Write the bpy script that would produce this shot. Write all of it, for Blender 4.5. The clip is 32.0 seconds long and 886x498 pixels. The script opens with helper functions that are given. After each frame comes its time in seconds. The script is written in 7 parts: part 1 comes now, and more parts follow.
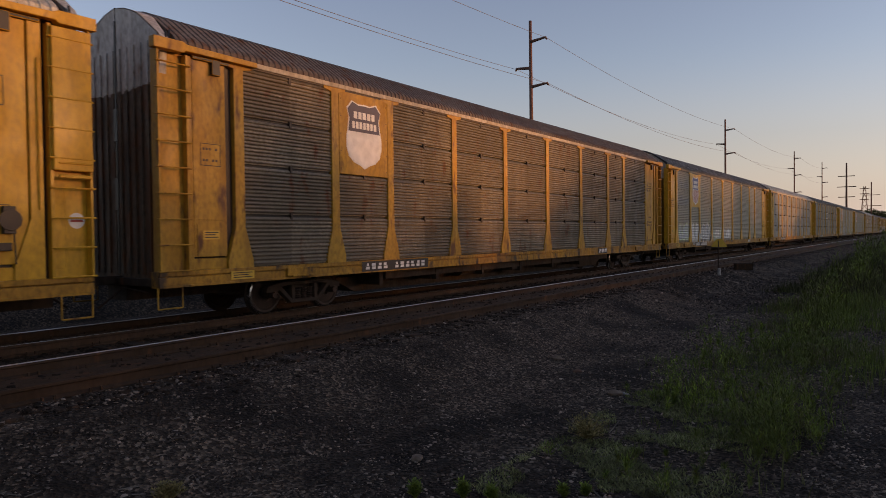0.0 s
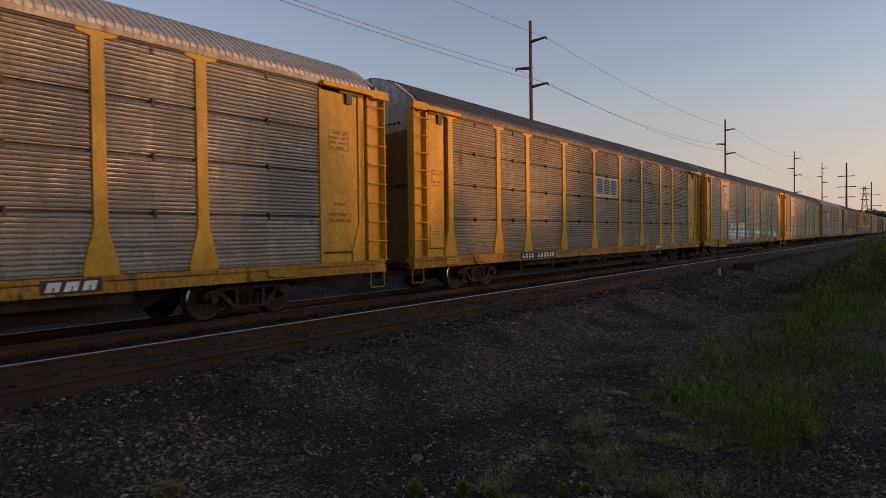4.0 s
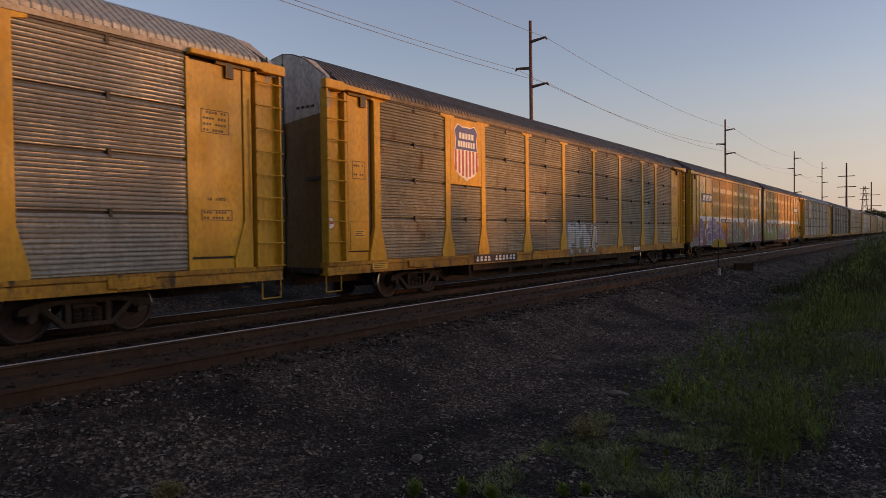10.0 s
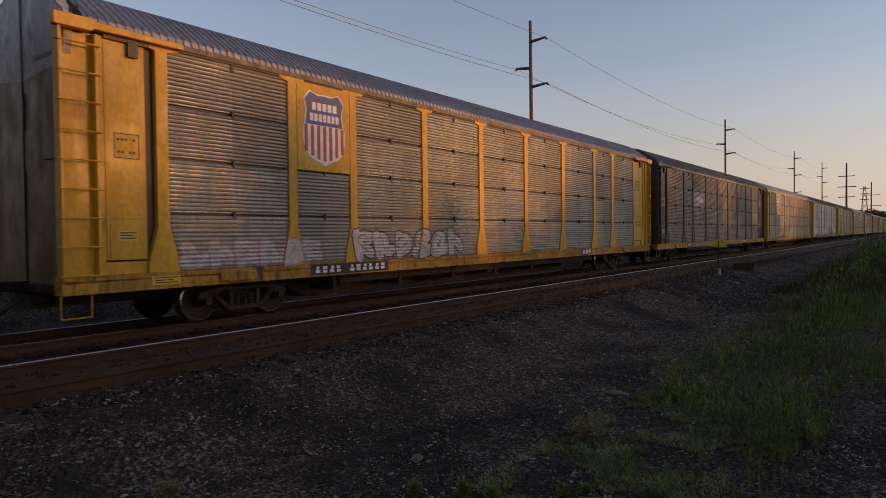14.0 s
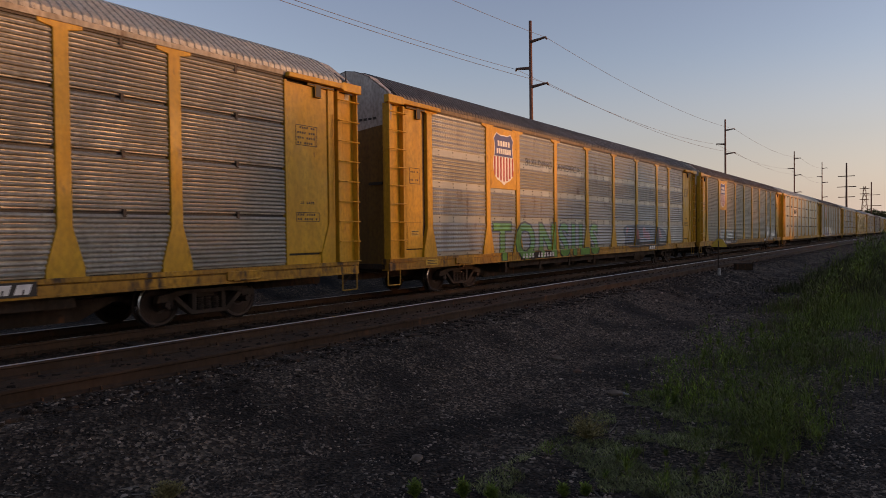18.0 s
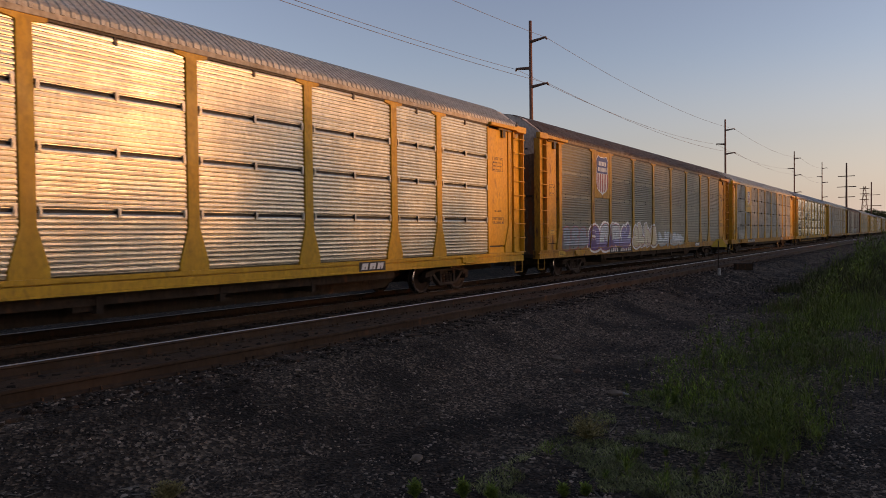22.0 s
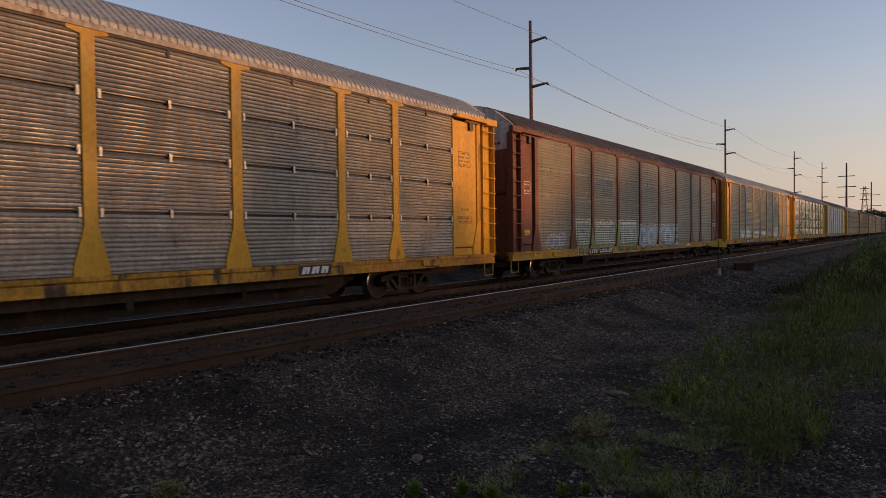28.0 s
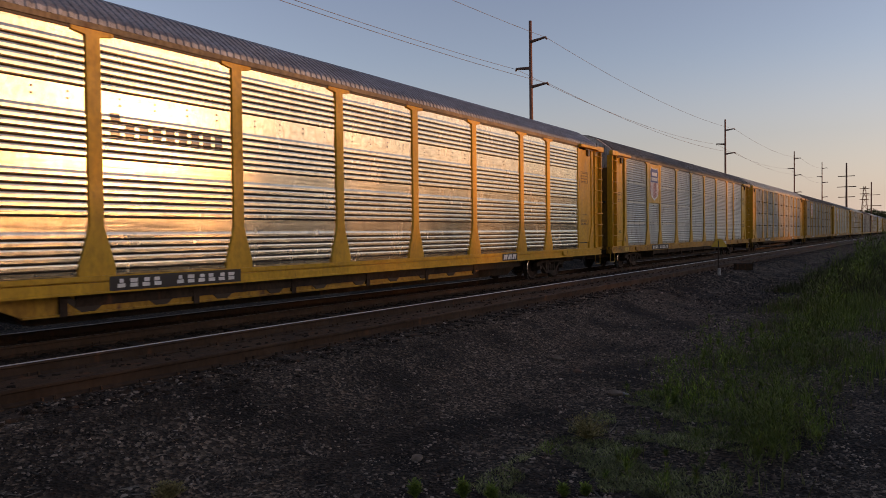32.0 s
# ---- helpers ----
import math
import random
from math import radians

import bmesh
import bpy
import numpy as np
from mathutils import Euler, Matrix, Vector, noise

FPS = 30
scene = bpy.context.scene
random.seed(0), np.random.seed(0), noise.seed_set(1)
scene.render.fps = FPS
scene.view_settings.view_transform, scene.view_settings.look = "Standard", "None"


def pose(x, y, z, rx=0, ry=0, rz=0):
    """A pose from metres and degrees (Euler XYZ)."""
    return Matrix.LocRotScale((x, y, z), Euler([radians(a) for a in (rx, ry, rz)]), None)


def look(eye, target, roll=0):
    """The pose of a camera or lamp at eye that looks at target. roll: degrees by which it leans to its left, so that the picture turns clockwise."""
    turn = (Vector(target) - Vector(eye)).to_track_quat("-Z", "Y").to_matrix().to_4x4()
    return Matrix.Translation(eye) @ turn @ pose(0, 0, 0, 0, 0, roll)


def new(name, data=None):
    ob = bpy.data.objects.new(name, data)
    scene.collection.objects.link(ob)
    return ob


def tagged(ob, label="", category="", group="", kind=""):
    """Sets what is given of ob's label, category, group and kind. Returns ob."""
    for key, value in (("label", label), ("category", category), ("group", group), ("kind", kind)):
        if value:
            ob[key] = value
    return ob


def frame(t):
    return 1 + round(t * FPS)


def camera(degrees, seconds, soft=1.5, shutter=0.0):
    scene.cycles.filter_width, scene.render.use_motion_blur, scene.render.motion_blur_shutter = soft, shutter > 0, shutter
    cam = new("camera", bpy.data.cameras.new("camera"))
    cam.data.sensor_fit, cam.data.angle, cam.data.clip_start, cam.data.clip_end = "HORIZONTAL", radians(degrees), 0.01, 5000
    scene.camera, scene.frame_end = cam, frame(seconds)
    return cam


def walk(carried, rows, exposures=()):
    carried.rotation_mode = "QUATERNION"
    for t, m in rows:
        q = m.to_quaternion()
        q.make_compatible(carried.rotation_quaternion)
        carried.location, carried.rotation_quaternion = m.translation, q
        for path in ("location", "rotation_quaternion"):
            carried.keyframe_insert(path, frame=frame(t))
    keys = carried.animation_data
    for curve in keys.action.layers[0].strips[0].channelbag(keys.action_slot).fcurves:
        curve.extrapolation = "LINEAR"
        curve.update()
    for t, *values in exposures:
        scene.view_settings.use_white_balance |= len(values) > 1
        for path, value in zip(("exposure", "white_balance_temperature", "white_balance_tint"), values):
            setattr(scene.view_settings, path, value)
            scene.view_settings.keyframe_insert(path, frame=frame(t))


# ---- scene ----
cam = camera(66.75, 32.0, soft=0.4, shutter=0.05)
EYE = (0.0, 0.0, 1.66)
AIM = (math.cos(radians(35.618)) * 10, math.sin(radians(35.618)) * 10, 1.66 - 10 * math.tan(radians(1.224)))
walk(cam, [(0, look(EYE, AIM, -0.693)), (32, look(EYE, AIM, -0.693))], [(0, 1.05, 8100, 41), (32, 1.05, 8100, 41)])

# ---- light: a low evening sun, mostly behind the trees across the line ----
SUN_AZ, SUN_EL = radians(-62), radians(4.6)
SUN_DIR = Vector((math.cos(SUN_AZ) * math.cos(SUN_EL), math.sin(SUN_AZ) * math.cos(SUN_EL), math.sin(SUN_EL)))
world = bpy.data.worlds.new("evening_sky")
scene.world = world
world.use_nodes = True
wn = world.node_tree
sky = wn.nodes.new("ShaderNodeTexSky")
sky.sky_type, sky.sun_disc = "NISHITA", False
sky.sun_elevation, sky.sun_rotation = SUN_EL, math.pi / 2 - SUN_AZ
sky.air_density, sky.dust_density, sky.ozone_density = 1.0, 0.45, 2.2
# evening haze greys the sky towards the horizon, all round
sky_co, sky_z = wn.nodes.new("ShaderNodeTexCoord"), wn.nodes.new("ShaderNodeSeparateXYZ")
wn.links.new(sky_co.outputs["Generated"], sky_z.inputs[0])
haze = wn.nodes.new("ShaderNodeHueSaturation")
for socket, low in (("Saturation", 0.22), ("Value", 0.68)):
    ramp = wn.nodes.new("ShaderNodeMapRange")
    ramp.interpolation_type = "SMOOTHSTEP"
    ramp.inputs[1].default_value, ramp.inputs[2].default_value = -0.05, 0.26
    ramp.inputs[3].default_value, ramp.inputs[4].default_value = low, 1.0
    wn.links.new(sky_z.outputs[2], ramp.inputs[0])
    wn.links.new(ramp.outputs[0], haze.inputs[socket])
wn.links.new(sky.outputs[0], haze.inputs["Color"])
tint, cool = wn.nodes.new("ShaderNodeMix"), wn.nodes.new("ShaderNodeMapRange")
tint.data_type, tint.blend_type = "RGBA", "MULTIPLY"
cool.inputs[1].default_value, cool.inputs[2].default_value = 0.0, 0.3
cool.inputs[3].default_value, cool.inputs[4].default_value = 1.0, 0.0
wn.links.new(sky_z.outputs[2], cool.inputs[0])
wn.links.new(cool.outputs[0], tint.inputs[0])
wn.links.new(haze.outputs[0], tint.inputs[6])
tint.inputs[7].default_value = (0.90, 1.0, 1.04, 1)
wn.links.new(tint.outputs[2], wn.nodes["Background"].inputs[0])
wn.nodes["Background"].inputs[1].default_value = 0.15
sun_data = bpy.data.lights.new("sun", "SUN")
sun_data.energy, sun_data.angle, sun_data.color = 1.4, radians(0.8), (1.0, 0.55, 0.19)
sun = new("sun", sun_data)
sun.matrix_world = look(SUN_DIR * 100, (0, 0, 0))


# ---- materials ----
def shader(name):
    m = bpy.data.materials.new(name)
    m.use_nodes = True
    return m, m.node_tree, m.node_tree.nodes["Principled BSDF"]


def mixed(nt, fac, a, b):
    n = nt.nodes.new("ShaderNodeMix")
    n.data_type = "RGBA"
    nt.links.new(fac, n.inputs[0])
    for i, c in ((6, a), (7, b)):
        if hasattr(c, "is_linked"):
            nt.links.new(c, n.inputs[i])
        else:
            n.inputs[i].default_value = (*c, 1)
    return n.outputs[2]


def noise_at(nt, scale, stretch=(1, 1, 1), detail=4, lo=0.35, hi=0.7, shift=True):
    """Noise in the thing's own space, shifted by a random amount for each object."""
    co = nt.nodes.new("ShaderNodeTexCoord")
    mp = nt.nodes.new("ShaderNodeMapping")
    mp.inputs["Scale"].default_value = stretch
    nt.links.new(co.outputs["Object"], mp.inputs[0])
    if shift:
        oi = nt.nodes.new("ShaderNodeObjectInfo")
        mu = nt.nodes.new("ShaderNodeMath")
        mu.operation = "MULTIPLY"
        mu.inputs[1].default_value = 37.0
        nt.links.new(oi.outputs["Random"], mu.inputs[0])
        nt.links.new(mu.outputs[0], mp.inputs["Location"])
    n = nt.nodes.new("ShaderNodeTexNoise")
    n.inputs["Scale"].default_value, n.inputs["Detail"].default_value = scale, detail
    nt.links.new(mp.outputs[0], n.inputs[0])
    r = nt.nodes.new("ShaderNodeMapRange")
    r.inputs[1].default_value, r.inputs[2].default_value = lo, hi
    nt.links.new(n.outputs[0], r.inputs[0])
    return r.outputs[0]


def bumped(nt, bsdf, height, strength, distance):
    b = nt.nodes.new("ShaderNodeBump")
    b.inputs["Strength"].default_value, b.inputs["Distance"].default_value = strength, distance
    nt.links.new(height, b.inputs["Height"])
    nt.links.new(b.outputs[0], bsdf.inputs["Normal"])


def sheet_tone(nt, size):
    """A random tone for each sheet of a panel."""
    co = nt.nodes.new("ShaderNodeTexCoord")
    oi = nt.nodes.new("ShaderNodeObjectInfo")
    sn = nt.nodes.new("ShaderNodeVectorMath")
    sn.operation = "SNAP"
    sn.inputs[1].default_value = size
    nt.links.new(co.outputs["Object"], sn.inputs[0])
    wn_ = nt.nodes.new("ShaderNodeTexWhiteNoise")
    wn_.noise_dimensions = "4D"
    nt.links.new(sn.outputs[0], wn_.inputs["Vector"])
    nt.links.new(oi.outputs["Random"], wn_.inputs["W"])
    return wn_.outputs["Value"]


def weathered(name, base, worn, rough=0.5, metal=0.0, rust=(0.13, 0.05, 0.02), rust_from=0.62, scale=1.2, streak=(3, 3, 0.35), bump=0.15, sheets=None, even=False, grime=0.62, slats=False, wavy=0.0):
    """Painted or bare sheet: two tones in downward streaks, fine grime, and spots of rust."""
    m, nt, b = shader(name)
    c = mixed(nt, noise_at(nt, scale, streak, 6), base, worn)
    if sheets:
        c = mixed(nt, sheet_tone(nt, sheets), c, tuple(v * 0.78 for v in worn))
    if slats:
        c = mixed(nt, noise_at(nt, 4.0, (0.10, 1, 5.5), 4, 0.42, 0.78), c, tuple(v * 0.6 for v in worn))
        # pale dashes along the slats: painted glints, as off dented sheet
        c = mixed(nt, noise_at(nt, 5.0, (0.22, 1, 4.0), 3, 0.70, 0.80), c, tuple(min(0.8, v * 1.7) for v in base))
    c = mixed(nt, noise_at(nt, 14, (1, 1, 0.6), 5, 0.4, 0.8), c, tuple(v * grime for v in worn))
    c = mixed(nt, noise_at(nt, 2.6, (1.6, 1.6, 0.6), 8, rust_from, rust_from + 0.12), c, rust)
    nt.links.new(c, b.inputs["Base Color"])
    b.inputs["Metallic"].default_value = metal
    r = nt.nodes.new("ShaderNodeMapRange")
    r.inputs[3].default_value, r.inputs[4].default_value = rough - (0.02 if even else 0.08), min(1, rough + (0.03 if even else 0.18))
    nt.links.new(noise_at(nt, 3.0, (1, 1, 0.5), 5), r.inputs[0])
    nt.links.new(r.outputs[0], b.inputs["Roughness"])
    b.inputs["Specular IOR Level"].default_value = 0.3
    if wavy:
        bumped(nt, b, noise_at(nt, 2.5, (0.35, 1, 7.0), 4, 0.2, 0.8), wavy, 0.03)
    elif bump:
        bumped(nt, b, noise_at(nt, 30, (1, 1, 1), 3), bump, 0.004)
    return m


def plain(name, colour, rough=0.6, metal=0.0, vary=0.75):
    m, nt, b = shader(name)
    if "spray" in name:
        b.inputs["Coat Weight"].default_value, b.inputs["Coat Roughness"].default_value = 0.6, 0.16
    nt.links.new(mixed(nt, noise_at(nt, 5, (1, 1, 1), 5), colour, tuple(v * vary for v in colour)), b.inputs["Base Color"])
    b.inputs["Roughness"].default_value, b.inputs["Metallic"].default_value = rough, metal
    return m


def perforated(name, colour, hole, pitch, metal=0.0, rough=0.5, cuts=(0.35, 0.45), band=0.095):
    """Sheet with rows of punched slots, drawn in a darker colour for the shade inside them."""
    m, nt, b = shader(name)
    co = nt.nodes.new("ShaderNodeTexCoord")
    sp = nt.nodes.new("ShaderNodeSeparateXYZ")
    nt.links.new(co.outputs["Object"], sp.inputs[0])
    facs = []
    for axis, p, cut in ((0, pitch[0], cuts[0]), (2, pitch[1], cuts[1])):
        d = nt.nodes.new("ShaderNodeMath")
        d.operation, d.inputs[1].default_value = "DIVIDE", p
        nt.links.new(sp.outputs[axis], d.inputs[0])
        f = nt.nodes.new("ShaderNodeMath")
        f.operation = "FRACT"
        nt.links.new(d.outputs[0], f.inputs[0])
        g = nt.nodes.new("ShaderNodeMath")
        g.operation, g.inputs[1].default_value = "GREATER_THAN", cut
        nt.links.new(f.outputs[0], g.inputs[0])
        facs.append(g.outputs[0])
    a = nt.nodes.new("ShaderNodeMath")
    a.operation = "MULTIPLY"
    nt.links.new(facs[0], a.inputs[0])
    nt.links.new(facs[1], a.inputs[1])
    c = mixed(nt, noise_at(nt, 1.5, (2, 2, 0.4), 6), colour, tuple(v * 0.62 for v in colour))
    if metal:
        c = mixed(nt, sheet_tone(nt, (1.32, 9, 9)), c, tuple(v * 0.72 for v in colour))
        c = mixed(nt, noise_at(nt, 4.0, (0.12, 1, 5.0), 4, 0.45, 0.8), c, tuple(v * 0.55 for v in colour))
        c = mixed(nt, noise_at(nt, 2.2, (1.4, 1.4, 0.5), 8, 0.6, 0.75), c, (0.13, 0.08, 0.05))
        c = mixed(nt, noise_at(nt, 7.0, (3.0, 1, 0.8), 3, 0.66, 0.72), c, (0.10, 0.055, 0.035))
    holes = a.outputs[0]
    if metal:
        # plain sheet between the punched groups
        plain_z = None
        for mid, half in ((1.1, 0.05), (2.085, band), (3.045, band), (3.925, band)):
            k = nt.nodes.new("ShaderNodeMath")
            k.operation = "COMPARE"
            k.inputs[1].default_value, k.inputs[2].default_value = mid, half
            nt.links.new(sp.outputs[2], k.inputs[0])
            if plain_z:
                u = nt.nodes.new("ShaderNodeMath")
                u.operation = "MAXIMUM"
                nt.links.new(plain_z, u.inputs[0])
                nt.links.new(k.outputs[0], u.inputs[1])
                plain_z = u.outputs[0]
            else:
                plain_z = k.outputs[0]
        d = nt.nodes.new("ShaderNodeMath")
        d.operation = "SUBTRACT"
        d.use_clamp = True
        nt.links.new(a.outputs[0], d.inputs[0])
        nt.links.new(plain_z, d.inputs[1])
        holes = d.outputs[0]
        w = nt.nodes.new("ShaderNodeMath")
        w.operation, w.inputs[1].default_value = "MULTIPLY", 0.8
        nt.links.new(plain_z, w.inputs[0])
        c = mixed(nt, w.outputs[0], c, mixed(nt, sheet_tone(nt, (0.44, 9, 9)), tuple(v * 0.74 for v in colour), tuple(v * 0.42 for v in colour)))
    # slots are not cut: the hole colour stands for their shaded inside
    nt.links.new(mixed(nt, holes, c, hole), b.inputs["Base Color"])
    b.inputs["Metallic"].default_value, b.inputs["Roughness"].default_value = metal, rough
    b.inputs["Specular IOR Level"].default_value = 0.3
    return m


M = {
    "yellow": weathered("yellow_paint", (0.67, 0.352, 0.026), (0.53, 0.262, 0.021), 0.38, rust_from=0.66, grime=0.8),
    "yellow_old": weathered("faded_yellow_paint", (0.54, 0.285, 0.03), (0.38, 0.18, 0.022), 0.48, rust_from=0.58, grime=0.75),
    # dirty yellow, darkened further to carry the shade between cars
    "shaded_end_paint": weathered("dirty_shaded_yellow_end_paint", (0.20, 0.105, 0.015), (0.13, 0.066, 0.012), 0.5, rust_from=0.62, grime=0.7),
    "sill_paint": weathered("grimy_yellow_sill_paint", (0.56, 0.265, 0.024), (0.29, 0.13, 0.018), 0.5, rust=(0.055, 0.03, 0.018), rust_from=0.56, scale=0.8, streak=(1.2, 1, 1.5), grime=0.55),
    "trim_brown": weathered("dusty_brown_roof_rail", (0.26, 0.19, 0.11), (0.15, 0.11, 0.07), 0.6),
    "brown": weathered("dark_brown_paint", (0.085, 0.06, 0.04), (0.06, 0.042, 0.03), 0.5),
    "oxide": weathered("oxide_red_paint", (0.20, 0.06, 0.03), (0.13, 0.042, 0.025), 0.55),
    "white_top": weathered("dull_white_paint", (0.50, 0.48, 0.45), (0.32, 0.30, 0.27), 0.5),
    "end_rust": weathered("rust_streaked_end", (0.15, 0.10, 0.065), (0.06, 0.042, 0.032), 0.7, rust_from=0.5, streak=(5, 5, 0.25)),
    "galv": weathered("galvanised_panel", (0.46, 0.44, 0.375), (0.32, 0.30, 0.245), 0.42, 0.4, rust_from=0.68, sheets=(1.32, 9, 0.99), slats=True),
    "galv_dark": weathered("grimy_galvanised_panel", (0.31, 0.262, 0.19), (0.19, 0.155, 0.11), 0.52, 0.25, rust_from=0.60, sheets=(1.32, 9, 0.99), slats=True),
    "galv_tan": weathered("dusty_tan_panel", (0.40, 0.355, 0.25), (0.27, 0.235, 0.165), 0.5, 0.2, rust_from=0.62, sheets=(1.32, 9, 0.99), slats=True),
    "shiny": weathered("bright_zinc_panel", (0.80, 0.71, 0.54), (0.66, 0.58, 0.43), 0.25, 0.92, rust_from=0.85, bump=0, even=True, grime=0.75, wavy=0.06),
    "zinc": weathered("worn_zinc_panel", (0.60, 0.58, 0.485), (0.45, 0.433, 0.36), 0.33, 0.9, rust_from=0.8, bump=0, even=True, grime=0.7, slats=True, wavy=0.07),
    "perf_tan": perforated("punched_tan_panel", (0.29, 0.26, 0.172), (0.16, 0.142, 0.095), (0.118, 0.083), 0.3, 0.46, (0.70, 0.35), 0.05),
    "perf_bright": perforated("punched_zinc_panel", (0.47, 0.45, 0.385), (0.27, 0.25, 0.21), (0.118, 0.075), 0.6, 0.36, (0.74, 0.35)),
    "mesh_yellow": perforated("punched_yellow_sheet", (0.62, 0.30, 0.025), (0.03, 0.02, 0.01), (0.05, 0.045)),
    "roof_dark": weathered("dark_weathered_roof", (0.165, 0.15, 0.135), (0.10, 0.092, 0.083), 0.55, 0.2, streak=(0.4, 2, 2), rust_from=0.7),
    "roof_rust": weathered("rusted_roof", (0.18, 0.15, 0.13), (0.12, 0.088, 0.072), 0.7, 0.1, streak=(0.4, 2, 2), rust_from=0.58),
    "roof_light": weathered("pale_galvanised_roof", (0.56, 0.52, 0.43), (0.42, 0.385, 0.31), 0.45, 0.3, streak=(0.4, 2, 2), rust_from=0.75),
    "roof_blue": weathered("grey_zinc_roof", (0.30, 0.31, 0.33), (0.20, 0.20, 0.21), 0.42, 0.5, streak=(0.4, 2, 2), rust_from=0.8),
    "rail_trim": weathered("pale_roof_rail", (0.55, 0.47, 0.36), (0.36, 0.29, 0.2), 0.5),
    # black parts, and the shade put into panel grooves and gaps as colour
    "black": plain("black_paint_and_gap_shade", (0.012, 0.011, 0.011), 0.5),
    # dark brown parts, and the shade in the recesses of the articulated car
    "channel": plain("dark_brown_parts_and_recess_shade", (0.045, 0.025, 0.014), 0.55),
    "under": weathered("grimy_underframe", (0.062, 0.036, 0.022), (0.030, 0.019, 0.013), 0.75),
    "wheel": weathered("rusty_wheel_steel", (0.07, 0.04, 0.028), (0.04, 0.025, 0.018), 0.6, 0.3),
    "tread": plain("polished_tread", (0.5, 0.48, 0.46), 0.25, 1.0),
    "white": plain("white_paint", (0.78, 0.76, 0.72), 0.42),
    "gloss_yellow": weathered("glossy_yellow_paint", (0.68, 0.352, 0.026), (0.55, 0.268, 0.021), 0.24, rust_from=0.7, grime=0.85, bump=0.08),
    "blue": plain("shield_blue_paint", (0.035, 0.05, 0.20), 0.45),
    "navy": plain("faded_navy_paint", (0.04, 0.035, 0.075), 0.5),
    "red": plain("shield_red_paint", (0.42, 0.045, 0.03), 0.45),
    "gold": plain("gold_letter_paint", (0.65, 0.36, 0.02), 0.45),
    "label": plain("yellow_label", (0.68, 0.40, 0.04), 0.5),
    "clip": plain("bright_clip", (0.62, 0.58, 0.48), 0.4, 0.3),
    "rubber": plain("black_rubber_bellows", (0.012, 0.012, 0.012), 0.7),
    "g_green": plain("green_spray_paint", (0.13, 0.36, 0.06), 0.3, vary=0.6),
    "g_lime": plain("lime_spray_paint", (0.36, 0.48, 0.10), 0.3, vary=0.6),
    "g_teal": plain("teal_spray_paint", (0.07, 0.30, 0.31), 0.3, vary=0.6),
    "g_sky": plain("pale_blue_spray_paint", (0.25, 0.42, 0.47), 0.3, vary=0.6),
    "g_purple": plain("purple_spray_paint", (0.16, 0.08, 0.26), 0.3, vary=0.6),
    "g_red": plain("red_spray_paint", (0.36, 0.05, 0.035), 0.3, vary=0.6),
    "g_pink": plain("pink_spray_paint", (0.50, 0.24, 0.24), 0.3, vary=0.6),
    "g_silver": plain("silver_spray_paint", (0.5, 0.49, 0.46), 0.3, 0.2, vary=0.6),
    "g_grey": plain("grey_spray_paint", (0.20, 0.19, 0.175), 0.3, vary=0.6),
    "g_cream": plain("cream_spray_paint", (0.52, 0.42, 0.26), 0.3, vary=0.6),
    "g_dark": plain("dark_spray_paint", (0.025, 0.025, 0.024), 0.3, vary=0.6),
    "g_darkgreen": plain("dark_green_spray_paint", (0.035, 0.065, 0.045), 0.3, vary=0.6),
    "g_orange": plain("orange_spray_paint", (0.46, 0.12, 0.035), 0.3, vary=0.6),
    "g_lilac": plain("lilac_spray_paint", (0.34, 0.26, 0.44), 0.3, vary=0.6),
    "g_violet": plain("violet_spray_paint", (0.20, 0.13, 0.33), 0.3, vary=0.6),
    "g_olive": plain("olive_spray_paint", (0.27, 0.25, 0.15), 0.3, vary=0.5),
    "g_moss": plain("moss_green_spray_paint", (0.23, 0.275, 0.08), 0.3, vary=0.5),
    "g_mauve": plain("mauve_spray_paint", (0.42, 0.27, 0.36), 0.3, vary=0.6),
    "g_straw": plain("faded_straw_paint", (0.62, 0.52, 0.30), 0.3, vary=0.7),
    "g_tan": plain("tan_spray_paint", (0.34, 0.20, 0.10), 0.3, vary=0.6),
    "rail_side": weathered("rusty_rail", (0.078, 0.039, 0.019), (0.045, 0.023, 0.012), 0.8, 0.0, streak=(0.4, 1, 1)),
    "rail_head": plain("polished_rail_head", (0.85, 0.83, 0.80), 0.4, 1.0, 0.9),
    "bed": weathered("dusty_brown_bed", (0.085, 0.043, 0.021), (0.038, 0.021, 0.012), 0.95, scale=2, streak=(1, 2, 1), rust_from=0.6, bump=0.9),
    "tie": weathered("dusty_wooden_tie", (0.060, 0.035, 0.022), (0.028, 0.018, 0.012), 0.9, scale=4, streak=(0.5, 3, 3), rust_from=0.6),
    "rock": weathered("brown_broken_rock", (0.22, 0.16, 0.115), (0.14, 0.10, 0.075), 0.9, scale=9, streak=(1, 1, 1)),
    "concrete": weathered("stained_concrete", (0.42, 0.40, 0.37), (0.28, 0.26, 0.23), 0.85),
    "pole_wood": weathered("brown_wooden_pole", (0.16, 0.085, 0.055), (0.10, 0.055, 0.038), 0.85, rust_from=0.8),
    "pole_steel": weathered("rust_brown_steel_pole", (0.20, 0.095, 0.065), (0.13, 0.065, 0.05), 0.7, rust_from=0.8),
    "wire": plain("dark_wire", (0.16, 0.17, 0.20), 0.5),
}


